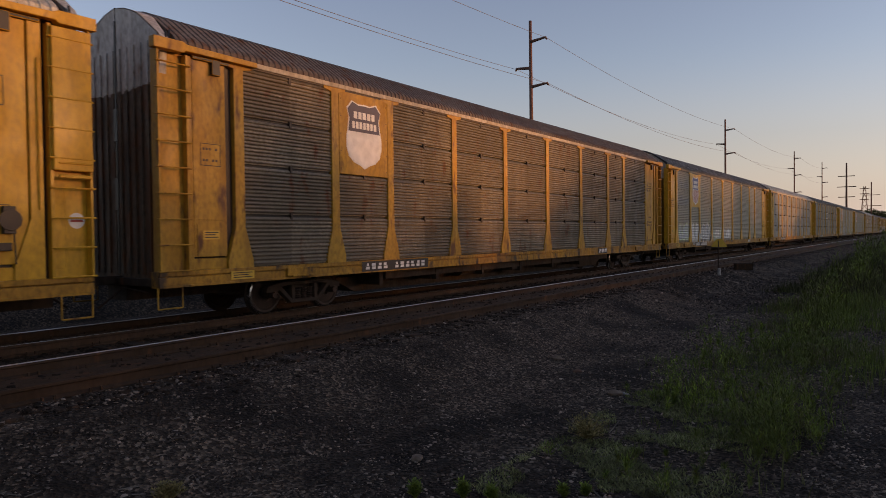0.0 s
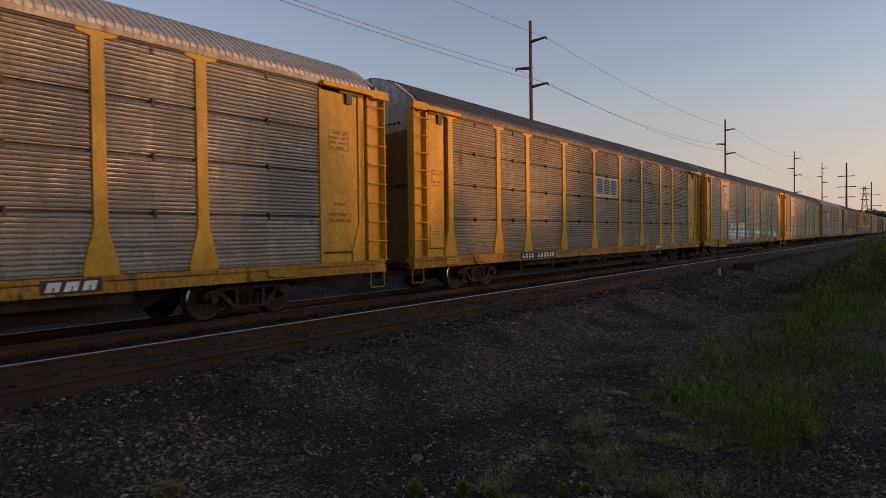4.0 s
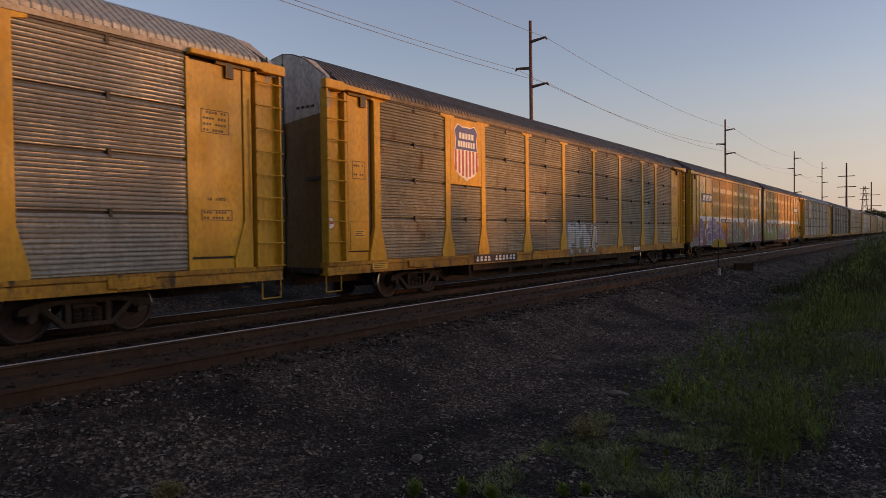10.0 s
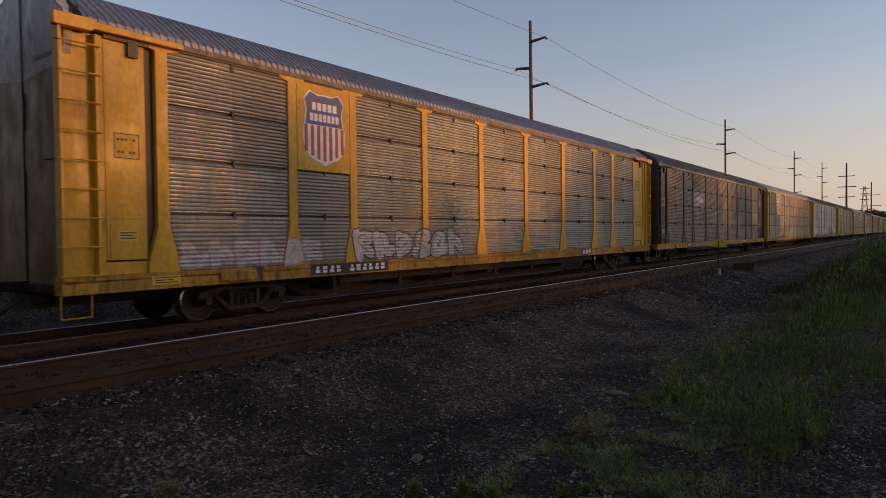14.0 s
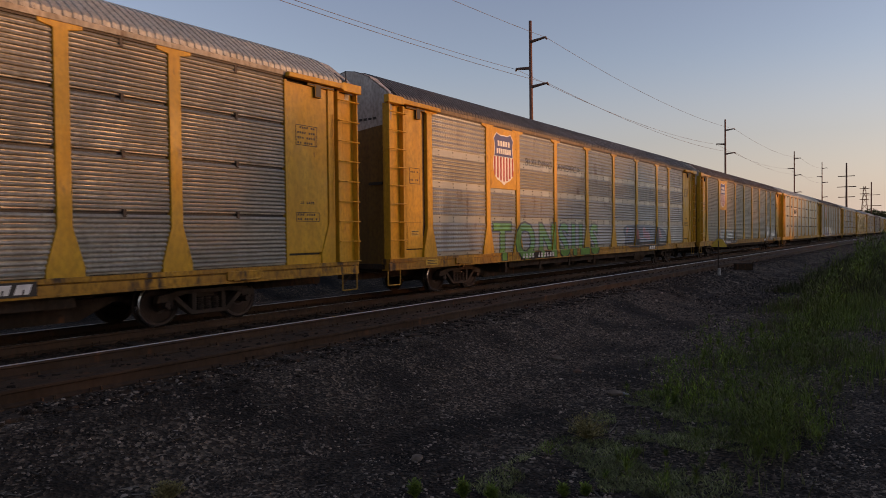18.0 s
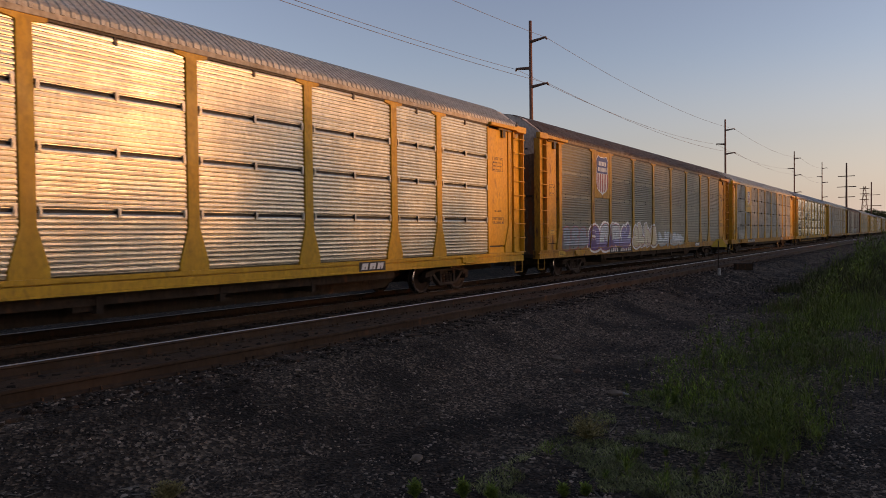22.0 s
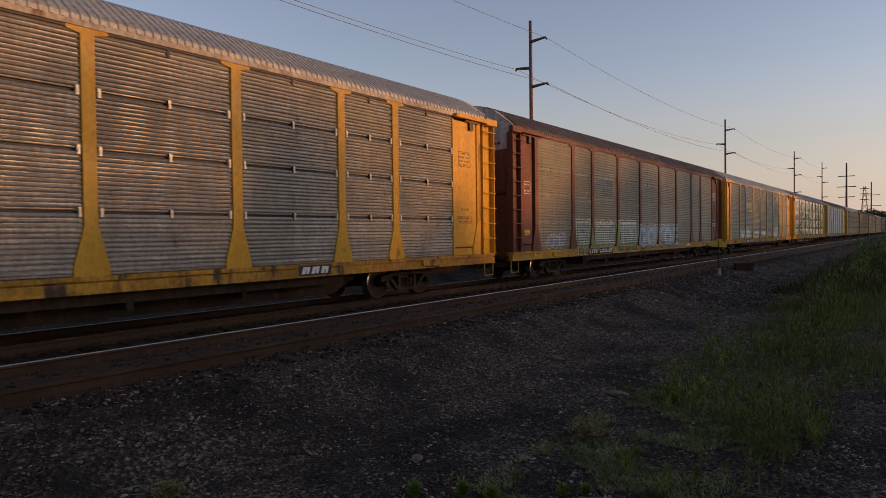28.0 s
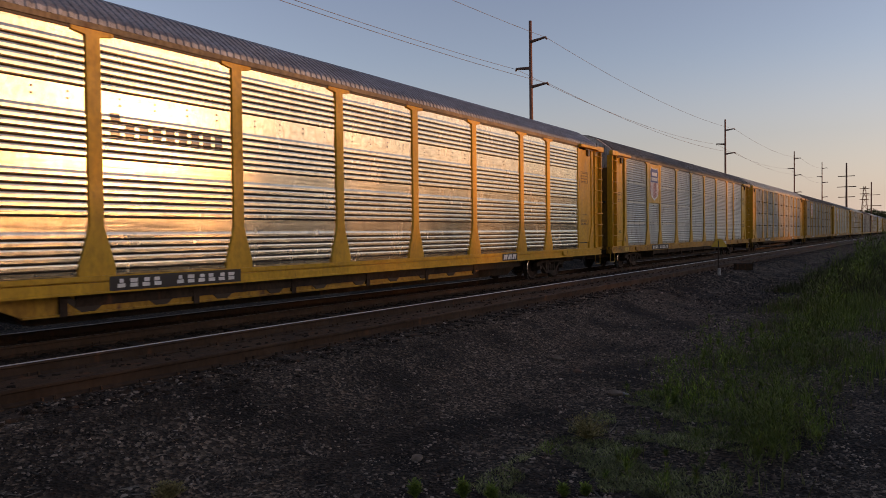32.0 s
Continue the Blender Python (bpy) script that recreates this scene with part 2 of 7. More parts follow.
def stuff_material(name, low, high, rough=0.9, scale=3.0, power=1.0, patch=None):
    """For many small pieces in one mesh: each island takes its own tone."""
    m, nt, b = shader(name)
    g = nt.nodes.new("ShaderNodeNewGeometry")
    pw = nt.nodes.new("ShaderNodeMath")
    pw.operation, pw.inputs[1].default_value = "POWER", power
    nt.links.new(g.outputs["Random Per Island"], pw.inputs[0])
    c = mixed(nt, pw.outputs[0], low, high)
    c = mixed(nt, noise_at(nt, scale, (1, 1, 1), 5, shift=False), c, tuple(v * 0.6 for v in low))
    if patch:
        c = mixed(nt, noise_at(nt, 0.55, (1, 1, 1), 5, 0.42, 0.62, shift=False), c, patch)
    nt.links.new(c, b.inputs["Base Color"])
    b.inputs["Roughness"].default_value = rough
    b.inputs["Specular IOR Level"].default_value = 0.2
    return m


M["stone"] = stuff_material("ballast_stone", (0.046, 0.034, 0.027), (0.46, 0.345, 0.265), 0.85, power=3.6)
M["brown_stone"] = stuff_material("dusty_brown_ballast", (0.016, 0.010, 0.0065), (0.06, 0.036, 0.021), 0.95, power=2.0)
M["grass"] = stuff_material("green_grass", (0.07, 0.115, 0.018), (0.24, 0.33, 0.06), 0.7, power=1.5, patch=(0.10, 0.095, 0.035))
M["dry_grass"] = stuff_material("dry_grass", (0.17, 0.14, 0.05), (0.36, 0.28, 0.11), 0.8)
M["sage"] = stuff_material("grey_green_creeper", (0.12, 0.13, 0.05), (0.34, 0.345, 0.15), 0.85)
# far grass and far gravel: darker copies of the near tones
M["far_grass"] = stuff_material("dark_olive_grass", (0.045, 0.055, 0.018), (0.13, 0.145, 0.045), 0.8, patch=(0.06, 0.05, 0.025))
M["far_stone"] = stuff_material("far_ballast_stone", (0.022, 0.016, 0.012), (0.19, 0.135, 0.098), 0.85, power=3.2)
M["weed_leaf"] = stuff_material("weed_leaves", (0.075, 0.13, 0.014), (0.33, 0.45, 0.06), 0.7, power=1.6, patch=(0.08, 0.095, 0.025))
M["splinter"] = stuff_material("grey_wood_splinters", (0.05, 0.042, 0.034), (0.24, 0.20, 0.16), 0.9, power=2.0)
M["leaf"] = stuff_material("tree_leaves", (0.02, 0.035, 0.01), (0.05, 0.07, 0.02), 0.8)


def ground_material():
    """Crushed stone: a tone for each stone-sized cell, over patches of soil."""
    m, nt, b = shader("gravelly_ground")
    co = nt.nodes.new("ShaderNodeTexCoord")
    vo = nt.nodes.new("ShaderNodeTexVoronoi")
    vo.inputs["Scale"].default_value = 30
    nt.links.new(co.outputs["Object"], vo.inputs["Vector"])
    sp = nt.nodes.new("ShaderNodeSeparateColor")
    nt.links.new(vo.outputs["Color"], sp.inputs[0])
    pw = nt.nodes.new("ShaderNodeMath")
    pw.operation, pw.inputs[1].default_value = "POWER", 3.0
    nt.links.new(sp.outputs[0], pw.inputs[0])
    c = mixed(nt, pw.outputs[0], (0.03, 0.021, 0.015), (0.26, 0.185, 0.13))
    c = mixed(nt, noise_at(nt, 0.7, (1, 1, 1), 8, 0.45, 0.65, shift=False), c, (0.016, 0.0115, 0.0085))
    nt.links.new(c, b.inputs["Base Color"])
    b.inputs["Roughness"].default_value = 0.9
    b.inputs["Specular IOR Level"].default_value = 0.2
    bumped(nt, b, vo.outputs["Distance"], 1.0, 0.03)
    return m


M["ground"] = ground_material()


# ---- mesh helpers ----
class Shape:
    """Gathers vertices, faces and material slots, then makes one mesh."""

    def __init__(self):
        self.v, self.f, self.s = [], [], []

    def add(self, vs, fs, slot=0):
        n = len(self.v)
        self.v += [tuple(p) for p in vs]
        self.f += [tuple(i + n for i in f) for f in fs]
        self.s += [slot] * len(fs)
        return self

    def box(self, x0, x1, y0, y1, z0, z1, slot=0):
        vs = [(x, y, z) for z in (z0, z1) for y in (y0, y1) for x in (x0, x1)]
        return self.add(vs, [(0, 2, 3, 1), (4, 5, 7, 6), (0, 1, 5, 4), (2, 6, 7, 3), (0, 4, 6, 2), (1, 3, 7, 5)], slot)

    def prism(self, poly, y0, y1, slot=0):
        """A polygon in x and z, drawn out in y."""
        n = len(poly)
        vs = [(x, y0, z) for x, z in poly] + [(x, y1, z) for x, z in poly]
        fs = [tuple(range(n)), tuple(range(2 * n - 1, n - 1, -1))] + [(i, i + n, (i + 1) % n + n, (i + 1) % n) for i in range(n)]
        return self.add(vs, fs, slot)

    def tube(self, a, b, r0, r1=None, n=8, slot=0):
        r1 = r0 if r1 is None else r1
        a, b = Vector(a), Vector(b)
        q = (b - a).to_track_quat("Z", "Y")
        vs = []
        for c, r in ((a, r0), (b, r1)):
            vs += [c + q @ Vector((r * math.cos(2 * math.pi * i / n), r * math.sin(2 * math.pi * i / n), 0)) for i in range(n)]
        fs = [(i, (i + 1) % n, (i + 1) % n + n, i + n) for i in range(n)] + [tuple(range(n - 1, -1, -1)), tuple(range(n, 2 * n))]
        return self.add(vs, fs, slot)

    def mesh(self, name, mats, bevel=0.0, smooth=False):
        me = bpy.data.meshes.new(name)
        me.from_pydata(self.v, [], self.f)
        for k in mats:
            me.materials.append(M[k])
        me.polygons.foreach_set("material_index", self.s)
        if smooth:
            me.polygons.foreach_set("use_smooth", [True] * len(me.polygons))
        if bevel:
            bm = bmesh.new()
            bm.from_mesh(me)
            bmesh.ops.remove_doubles(bm, verts=bm.verts, dist=1e-5)
            bmesh.ops.bevel(bm, geom=[e for e in bm.edges if len(e.link_faces) == 2 and e.calc_face_angle(0) > 0.5], offset=bevel, segments=1, affect="EDGES")
            bm.to_mesh(me)
            bm.free()
        me.update()
        return me


CACHE = {}


def cached(key, make):
    """One mesh for all alike parts."""
    if key not in CACHE:
        CACHE[key] = make()
    return CACHE[key]


def part(name, mesh, parent, place=(0, 0, 0), label="", turn=0.0):
    ob = new(name, mesh)
    ob.parent = parent
    ob.location = place
    ob.rotation_euler = (0, 0, turn)
    if label:
        tagged(ob, label)
    return ob


def thing(name, label, category, place, group="", kind=""):
    ob = new(name)
    ob.location = place
    return tagged(ob, label, category, group, kind)


# ---- plan: x runs along the line, y across it away from the eye, z = 0 at the rail head under the train ----
TRACK_Y, NEAR_Y, NEAR_Z = 12.415, 8.315, 0.14
GAUGE = 0.7525


def bed_height(x, y):
    """Height of the ground: two ballast beds, a shoulder, and rough ground with a grassy rise beside the line."""
    pts = ((-400, 1.0), (-60, 0.6), (-6, -0.35), (0.5, -0.45), (4.6, -0.5), (5.6, -0.36), (6.5, -0.07), (9.9, -0.07), (10.9, -0.2), (14.2, -0.2), (15.4, -0.2), (17.5, 0.8), (400, 0.8))
    for (a, za), (b, zb) in zip(pts, pts[1:]):
        if y <= b:
            z = za + (zb - za) * (y - a) / (b - a)
            break
    else:
        z = 0.8
    if y < 5.5 and x > 12:
        z += 0.35 * min(1, (x - 12) / 25) * max(0, min(1, (5.0 - y) / 2.5))
    if y < 6.6:
        z += 0.035 * noise.noise((x * 0.9, y * 0.9, 0)) + 0.012 * noise.noise((x * 4, y * 4, 3))
    return z


def build_ground():
    s = Shape()
    xs = [-900, -400, -150, -60, -30, -15] + [-8 + 0.35 * i for i in range(98)] + [27 + 1.5 * i for i in range(40)] + [95, 130, 180, 250, 350, 500, 900, 1800]
    ys = [-900, -400, -150, -60, -25, -10, -5] + [-3 + 0.35 * i for i in range(28)] + [6.5, 7.0, 9.9, 10.9, 14.2, 15.4, 17.5, 25, 60, 150, 400, 1000]
    s.v = [(x, y, bed_height(x, y)) for x in xs for y in ys]
    n = len(ys)
    s.f = [(i * n + j, (i + 1) * n + j, (i + 1) * n + j + 1, i * n + j + 1) for i in range(len(xs) - 1) for j in range(n - 1)]
    s.s = [0] * len(s.f)
    tagged(new("ground", s.mesh("ground", ["ground"], smooth=True)), "dark gravelly ground with patches of soil beside the tracks", "ground", kind="structure")


build_ground()


# ---- tracks ----
def rail_mesh(x0, x1, dull=False):
    """A rail whose head is polished on top and on its inner side, which is -y here."""
    prof = [(-0.07, -0.18), (0.07, -0.18), (0.07, -0.165), (0.012, -0.14), (0.012, -0.05), (0.036, -0.036), (0.036, -0.01), (0.024, 0), (0.006, 0), (-0.018, 0), (-0.031, -0.008), (-0.036, -0.02), (-0.036, -0.036), (-0.012, -0.05), (-0.012, -0.14), (-0.07, -0.165)]
    s = Shape()
    n = len(prof)
    s.v = [(x, y, z) for x in (x0, x1) for y, z in prof]
    for i in range(n):
        s.f.append((i, i + n, (i + 1) % n + n, (i + 1) % n))
        # a dull rail's polished head takes the rust colour, so its gleam is left out
        s.s.append(1 if i in (8, 9) and not dull else 0)
    s.f += [tuple(range(n)), tuple(range(2 * n - 1, n - 1, -1))]
    s.s += [0, 0]
    return s.mesh("rail", ["rail_side", "rail_head"])


def bed_mesh(x0, x1):
    """Ballast packed with brown dust: between the rails, beside them and over the shoulder."""
    s = Shape()
    prof = [(-2.1, -0.36), (-1.75, -0.245), (-1.25, -0.225), (-0.98, -0.205), (-0.6, -0.165), (0, -0.175), (0.6, -0.165), (0.98, -0.205), (1.3, -0.225), (1.8, -0.26), (2.1, -0.36)]
    xs = [x0 + (46 - x0) * i / 260 for i in range(261)] + [60, 80, 120, 200, 400, x1]
    m = len(prof)
    s.v = [(x, y, z + 0.02 * noise.noise((x * 3.1, y * 3.1, 5))) for x in xs for y, z in prof]
    s.f = [(i * m + j, (i + 1) * m + j, (i + 1) * m + j + 1, i * m + j + 1) for i in range(len(xs) - 1) for j in range(m - 1)]
    s.s = [0] * len(s.f)
    return s.mesh("ballast_bed", ["bed"], smooth=True)


def tie_mesh():
    s = Shape()
    s.box(-0.115, 0.115, -1.3, 1.3, -0.17, 0)
    return s.mesh("tie", ["tie"], bevel=0.012)


def plate_mesh():
    s = Shape()
    s.box(-0.09, 0.09, -0.17, 0.17, 0, 0.016)
    for sx in (-0.06, 0.06):
        for sy in (-0.1, 0.1):
            s.box(sx - 0.012, sx + 0.012, sy - 0.016, sy + 0.016, 0.016, 0.06)
    return s.mesh("tie_plate", ["rail_side"])


def build_track(name, y, z, label, x0, x1, ties):
    track = thing(name, label, "railway track", (0, y, z), kind="structure")
    for sy in (-GAUGE, GAUGE):
        # the near rail is worn too; its missing gleam is put into the colour
        dull = sy < 0 and name == "near_track"
        rail = cached(f"rail{dull}", lambda: rail_mesh(-150, 1500, dull))
        part("rail", rail, track, (0 if sy > 0 else 1350, sy, 0), "rusty steel rail with its polished head coloured brown, without gleam" if dull else "rusty steel rail with a worn shiny head", 0 if sy > 0 else math.pi)
    part("ballast_bed", cached("bed", lambda: bed_mesh(-20, 1400)), track, label="ballast packed with brown dust")
    tie, plate = cached("tie", tie_mesh), cached("plate", plate_mesh)
    rnd = random.Random(4)
    for i in range(ties):
        x = x0 + i * 0.52 + rnd.uniform(-0.03, 0.03)
        t = part("tie", tie, track, (x, rnd.uniform(-0.05, 0.05), -0.176 + rnd.uniform(-0.012, 0.006)), turn=rnd.uniform(-0.012, 0.012))
        for sy in (-GAUGE, GAUGE):
            part("tie_plate", plate, t, (0, sy, 0))
    far = Shape()
    x = x0 + ties * 0.52
    while x < x1:
        far.box(x - 0.115, x + 0.115, -1.3, 1.3, -0.355, -0.185)
        x += 0.52
    tagged(part("far_ties", far.mesh("far_ties", ["tie"]), track), kind="stuff")


build_track("near_track", NEAR_Y, NEAR_Z, "empty near railway track on dusty brown ballast and wooden ties", -4, 300, 110)
build_track("train_track", TRACK_Y, 0.0, "railway track under the train with dark dusty ballast", -4, 300, 80)

# ---- autorack cars ----
HALF = 1.536
LENGTH = 27.45
# posts from the leading corner door to the trailing one; the cars come from several builders
LAYOUTS = {
    "early": (1.78, 4.42, 6.33, 9.14, 11.95, 14.76, 17.56, 20.38, 22.30, 25.16),
    "oldest": (1.78, 4.42, 6.36, 9.18, 12.05, 15.0, 17.86, 20.62, 22.45, 25.16),
    "late": (1.78, 4.78, 6.64, 9.42, 12.24, 15.05, 17.90, 20.80, 22.74, 25.30),
}
POSTS = LAYOUTS["late"]
POST_W = 0.235
Z_SILL, Z_DECK, Z_TOP, Z_EAVE = 0.77, 1.06, 4.99, 5.12
ROOF = ((-1.53, 5.12), (-1.52, 5.21), (-1.45, 5.29), (-0.82, 5.75), (-0.62, 5.84), (-0.35, 5.94), (0.0, 6.0))


def profile(kind):
    """Depth of a side panel over its height, as (z, y) from the deck to the eave."""
    p = []
    if kind == "rows":
        for z0, z1 in ((1.07, 2.065), (2.115, 3.055), (3.105, 3.995), (4.045, 4.99)):
            p += [(z0, -1.44), (z0 + 0.001, -1.49)]
            n = 12
            h = (z1 - z0 - 0.03) / n
            for i in range(n):
                a = z0 + 0.015 + i * h
                y = -1.476 if i % 2 == 0 else -1.487
                p += [(a, y), (a + h * 0.24, y), (a + h * 0.40, -1.508), (a + h * 0.62, -1.514), (a + h * 0.86, -1.506)]
            p += [(z1 - 0.001, -1.49), (z1, -1.44)]
    elif kind == "slat":
        # nearly upright ribs with narrow grooves
        for z0, z1 in ((1.07, 2.065), (2.115, 3.055), (3.105, 3.995), (4.045, 4.99)):
            p += [(z0, -1.44), (z0 + 0.001, -1.49)]
            n = 11
            h = (z1 - z0 - 0.03) / n
            for i in range(n):
                a = z0 + 0.015 + i * h
                p += [(a, -1.474), (a + h * 0.16, -1.474), (a + h * 0.24, -1.501), (a + h * 0.55, -1.504), (a + h * 0.90, -1.501)]
            p += [(z1 - 0.001, -1.49), (z1, -1.44)]
    elif kind == "bold":
        # five louvres over each plain band
        p.append((1.07, -1.488))
        for z0, n in ((1.14, 5), (2.00, 6), (2.96, 6), (4.08, 6)):
            h = 0.122
            for i in range(n):
                a = z0 + i * h
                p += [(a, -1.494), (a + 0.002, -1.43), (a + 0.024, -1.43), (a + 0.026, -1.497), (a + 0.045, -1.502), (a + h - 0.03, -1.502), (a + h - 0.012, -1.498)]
            p.append((z0 + n * h + 0.02, -1.488))
        p.append((4.99, -1.488))
    else:
        deep, rows = (0.028, 7) if kind == "coarse" else (0.018, 9)
        p.append((1.07, -1.488))
        e = 0.0 if kind == "coarse" else 0.045
        for z0, z1 in ((1.15, 1.99 + e), (2.18 - e, 2.95 + e), (3.14 - e, 3.83 + e), (4.02 - e, 4.93)):
            h = (z1 - z0) / rows
            for i in range(rows):
                a = z0 + i * h
                p += [(a, -1.484), (a + h * 0.20, -1.484), (a + h * 0.25, -1.484 - deep), (a + h * 0.52, -1.488 - deep), (a + h * 0.94, -1.486)]
            p.append((z1 + 0.004, -1.495))
        p.append((4.99, -1.495))
    return p


PROFILES = {k: profile(k) for k in ("rows", "slat", "band", "coarse", "bold")}


def panel_mesh(w, kind, mat):
    p = PROFILES[kind]
    n = len(p)
    s = Shape()
    front = [(y, z) for z, y in p] + [(-1.43, p[-1][0]), (-1.43, p[0][0])]
    m = len(front)
    s.v = [(x, y, z) for x in (-w / 2, w / 2) for y, z in front]
    s.f = [(i, i + m, (i + 1) % m + m, (i + 1) % m) for i in range(m)] + [tuple(range(m)), tuple(range(2 * m - 1, m - 1, -1))]
    # floors of grooves and sheet gaps are coloured black for the shade in them
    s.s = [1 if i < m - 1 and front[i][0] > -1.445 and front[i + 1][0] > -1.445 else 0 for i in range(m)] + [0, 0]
    if kind not in ("rows", "slat"):
        # rivets along the plain bands
        for z in (1.11, 2.03, 2.14, 2.99, 3.10, 3.87, 3.98):
            k = max(2, round(w / 0.62))
            for i in range(k):
                x = -w / 2 + w * (i + 0.5) / k
                s.box(x - 0.014, x + 0.014, -1.503, -1.488, z - 0.014, z + 0.014, 1)
    else:
        # tabs that hold the sheets together, and bolts along their edges
        for z in (2.09, 3.08, 4.02, 4.93):
            s.box(-0.028, 0.028, -1.526, -1.46, z - 0.075, z + 0.06, 2)
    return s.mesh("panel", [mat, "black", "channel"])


def post_mesh(mat):
    """A post with a flared foot and a short cap."""
    w = POST_W / 2
    s = Shape()
    right = [(0.30, 1.05), (0.30, 1.20), (w, 1.86), (w, 4.92), (0.34, 4.965), (0.34, 5.03)]
    s.prism([(-x, z) for x, z in right[::-1]] + right, -1.535, -1.42)
    return s.mesh("post", [mat], bevel=0.008)


def roof_mesh(length, mat):
    half = [(y, z) for y, z in ROOF]
    ring = half + [(-y, z) for y, z in reversed(half[:-1])]
    xs = []
    pitch = 0.155
    n = int((length - 0.9) / pitch)
    for i in range(n):
        x = 0.45 + i * pitch
        xs += [(x, 0), (x + pitch * 0.45, 0), (x + pitch * 0.56, 0.022), (x + pitch * 0.90, 0.022)]
    xs.append((length - 0.45, 0))
    s = Shape()
    m = len(ring)
    for x, d in xs:
        for y, z in ring:
            k = math.hypot(y * 0.75, z - 4.6)
            s.v.append((x, y + d * y * 0.75 / k, z + d * (z - 4.6) / k))
    for i in range(len(xs) - 1):
        for j in range(m - 1):
            s.f.append((i * m + j, i * m + j + 1, (i + 1) * m + j + 1, (i + 1) * m + j))
    s.f += [tuple(range(m)), tuple(range(len(xs) * m - 1, (len(xs) - 1) * m - 1, -1))]
    s.s = [0] * len(s.f)
    return s.mesh("roof", [mat])


def cap_mesh(mat):
    """A smooth cap between the end doors and the ribbed roof, with a cut and a hook at its corner."""
    s = Shape()
    half = [(y * 0.995, z - 0.006) for y, z in ROOF]
    ring = half + [(-y, z) for y, z in reversed(half[:-1])]
    m = len(ring)
    back = [0.30, 0.30, 0.30, 0.46, 0.47, 0.47, 0.47]
    back = back + back[:-1][::-1]
    s.v = [(0.16, y, z) for y, z in ring] + [(b, y, z) for b, (y, z) in zip(back, ring)]
    for j in range(m - 1):
        s.f.append((j, j + 1, m + j + 1, m + j))
    s.s = [0] * len(s.f)
    for sy in (-1, 1):
        s.tube((0.30, sy * 1.50, 5.14), (0.47, sy * 1.30, 5.42), 0.022, n=5, slot=1)
        s.tube((0.26, sy * 1.50, 5.14), (0.28, sy * 1.48, 5.32), 0.02, n=5, slot=1)
    return s.mesh("roof_cap", [mat, "black"])


def hoop_mesh():
    """The dark lip over the end doors."""
    s = Shape()
    half = [(y * 1.015, z + 0.035) for y, z in ROOF]
    ring = half + [(-y, z) for y, z in reversed(half[:-1])]
    m = len(ring)
    s.v = [(x, y, z) for x in (0.0, 0.10) for y, z in ring] + [(x, y * 0.96, z - 0.07) for x in (0.0, 0.10) for y, z in ring]
    for j in range(m - 1):
        s.f += [(j, j + 1, m + j + 1, m + j), (2 * m + j, 3 * m + j, 3 * m + j + 1, 2 * m + j + 1), (j, 2 * m + j, 2 * m + j + 1, j + 1), (m + j, m + j + 1, 3 * m + j + 1, 3 * m + j)]
    s.s = [0] * len(s.f)
    return s.mesh("roof_lip", ["black"])


def bay_mesh(mat):
    """The plain door at a corner of the car, beside its ladder; x from the car's end."""
    s = Shape()
    s.box(0.04, 0.66, -1.43, -1.36, 1.06, 4.98)
    s.box(0.66, 0.74, -1.525, -1.36, 1.06, 4.96)
    s.box(0.74, 1.48, -1.50, -1.40, 1.30, 4.93)
    s.box(0.76, 0.80, -1.508, -1.50, 1.35, 4.9)
    s.box(0.74, 1.62, -1.47, -1.40, 1.06, 1.27)
    s.box(1.48, 1.66, -1.43, -1.38, 1.27, 4.96, 1)
    s.box(0.84, 1.42, -1.503, -1.498, 1.98, 1.995, 1)
    s.box(0.82, 0.832, -1.503, -1.498, 1.32, 1.9, 1)
    return s.mesh("corner_door", [mat, "channel"], bevel=0.006)


def tail_mesh(mat):
    """The trailing corner: a wide door beside the sheets, its post with a foot that flares inward, a dark gap and the ladder's plate."""
    s = Shape()
    s.box(-2.17, -2.10, -1.525, -1.40, 1.06, 4.96)
    s.box(-2.10, -0.94, -1.50, -1.40, 1.30, 4.93)
    s.box(-2.10, -0.94, -1.49, -1.40, 1.06, 1.25, 0)
    s.box(-2.10, -0.94, -1.44, -1.40, 1.25, 1.30, 1)
    s.prism([(-0.92, 1.98), (-1.16, 1.26), (-1.16, 1.06), (-0.73, 1.06), (-0.73, 4.96), (-0.92, 4.96)], -1.53, -1.40)
    # the gap is a black strip, its shade given as colour
    s.box(-0.73, -0.61, -1.40, -1.34, 1.06, 4.96, 1)
    s.box(-0.61, -0.03, -1.455, -1.36, 1.06, 4.96)
    s.box(-0.56, -0.40, -1.462, -1.455, 1.2, 4.8)
    s.tube((-0.80, -1.56, 2.1), (-0.80, -1.56, 4.4), 0.014, n=5)
    return s.mesh("corner_door", [mat, "black"], bevel=0.006)


def stencil_mesh(w, h, ink, rows, paint):
    """An outlined box with lines of small writing."""
    s = Shape()
    e = 0.014
    s.box(-0.01, w + 0.01, -0.001, 0.02, -0.01, h + 0.01, 1)
    for x0, x1, z0, z1 in ((0, w, 0, e), (0, w, h - e, h), (0, e, e, h - e), (w - e, w, e, h - e)):
        s.box(x0, x1, -0.004, 0, z0, z1)
    for r in range(rows):
        z = h * (r + 0.5) / rows
        k = max(4, int(w / 0.075))
        for i in range(k):
            if (i * 7 + r * 3) % 5 == 4:
                continue
            x = 0.05 + (w - 0.1) * i / k
            s.box(x, x + (w - 0.1) / k * 0.62, -0.003, 0, z - 0.022, z + 0.022)
    return s.mesh("stencil", [ink, paint])


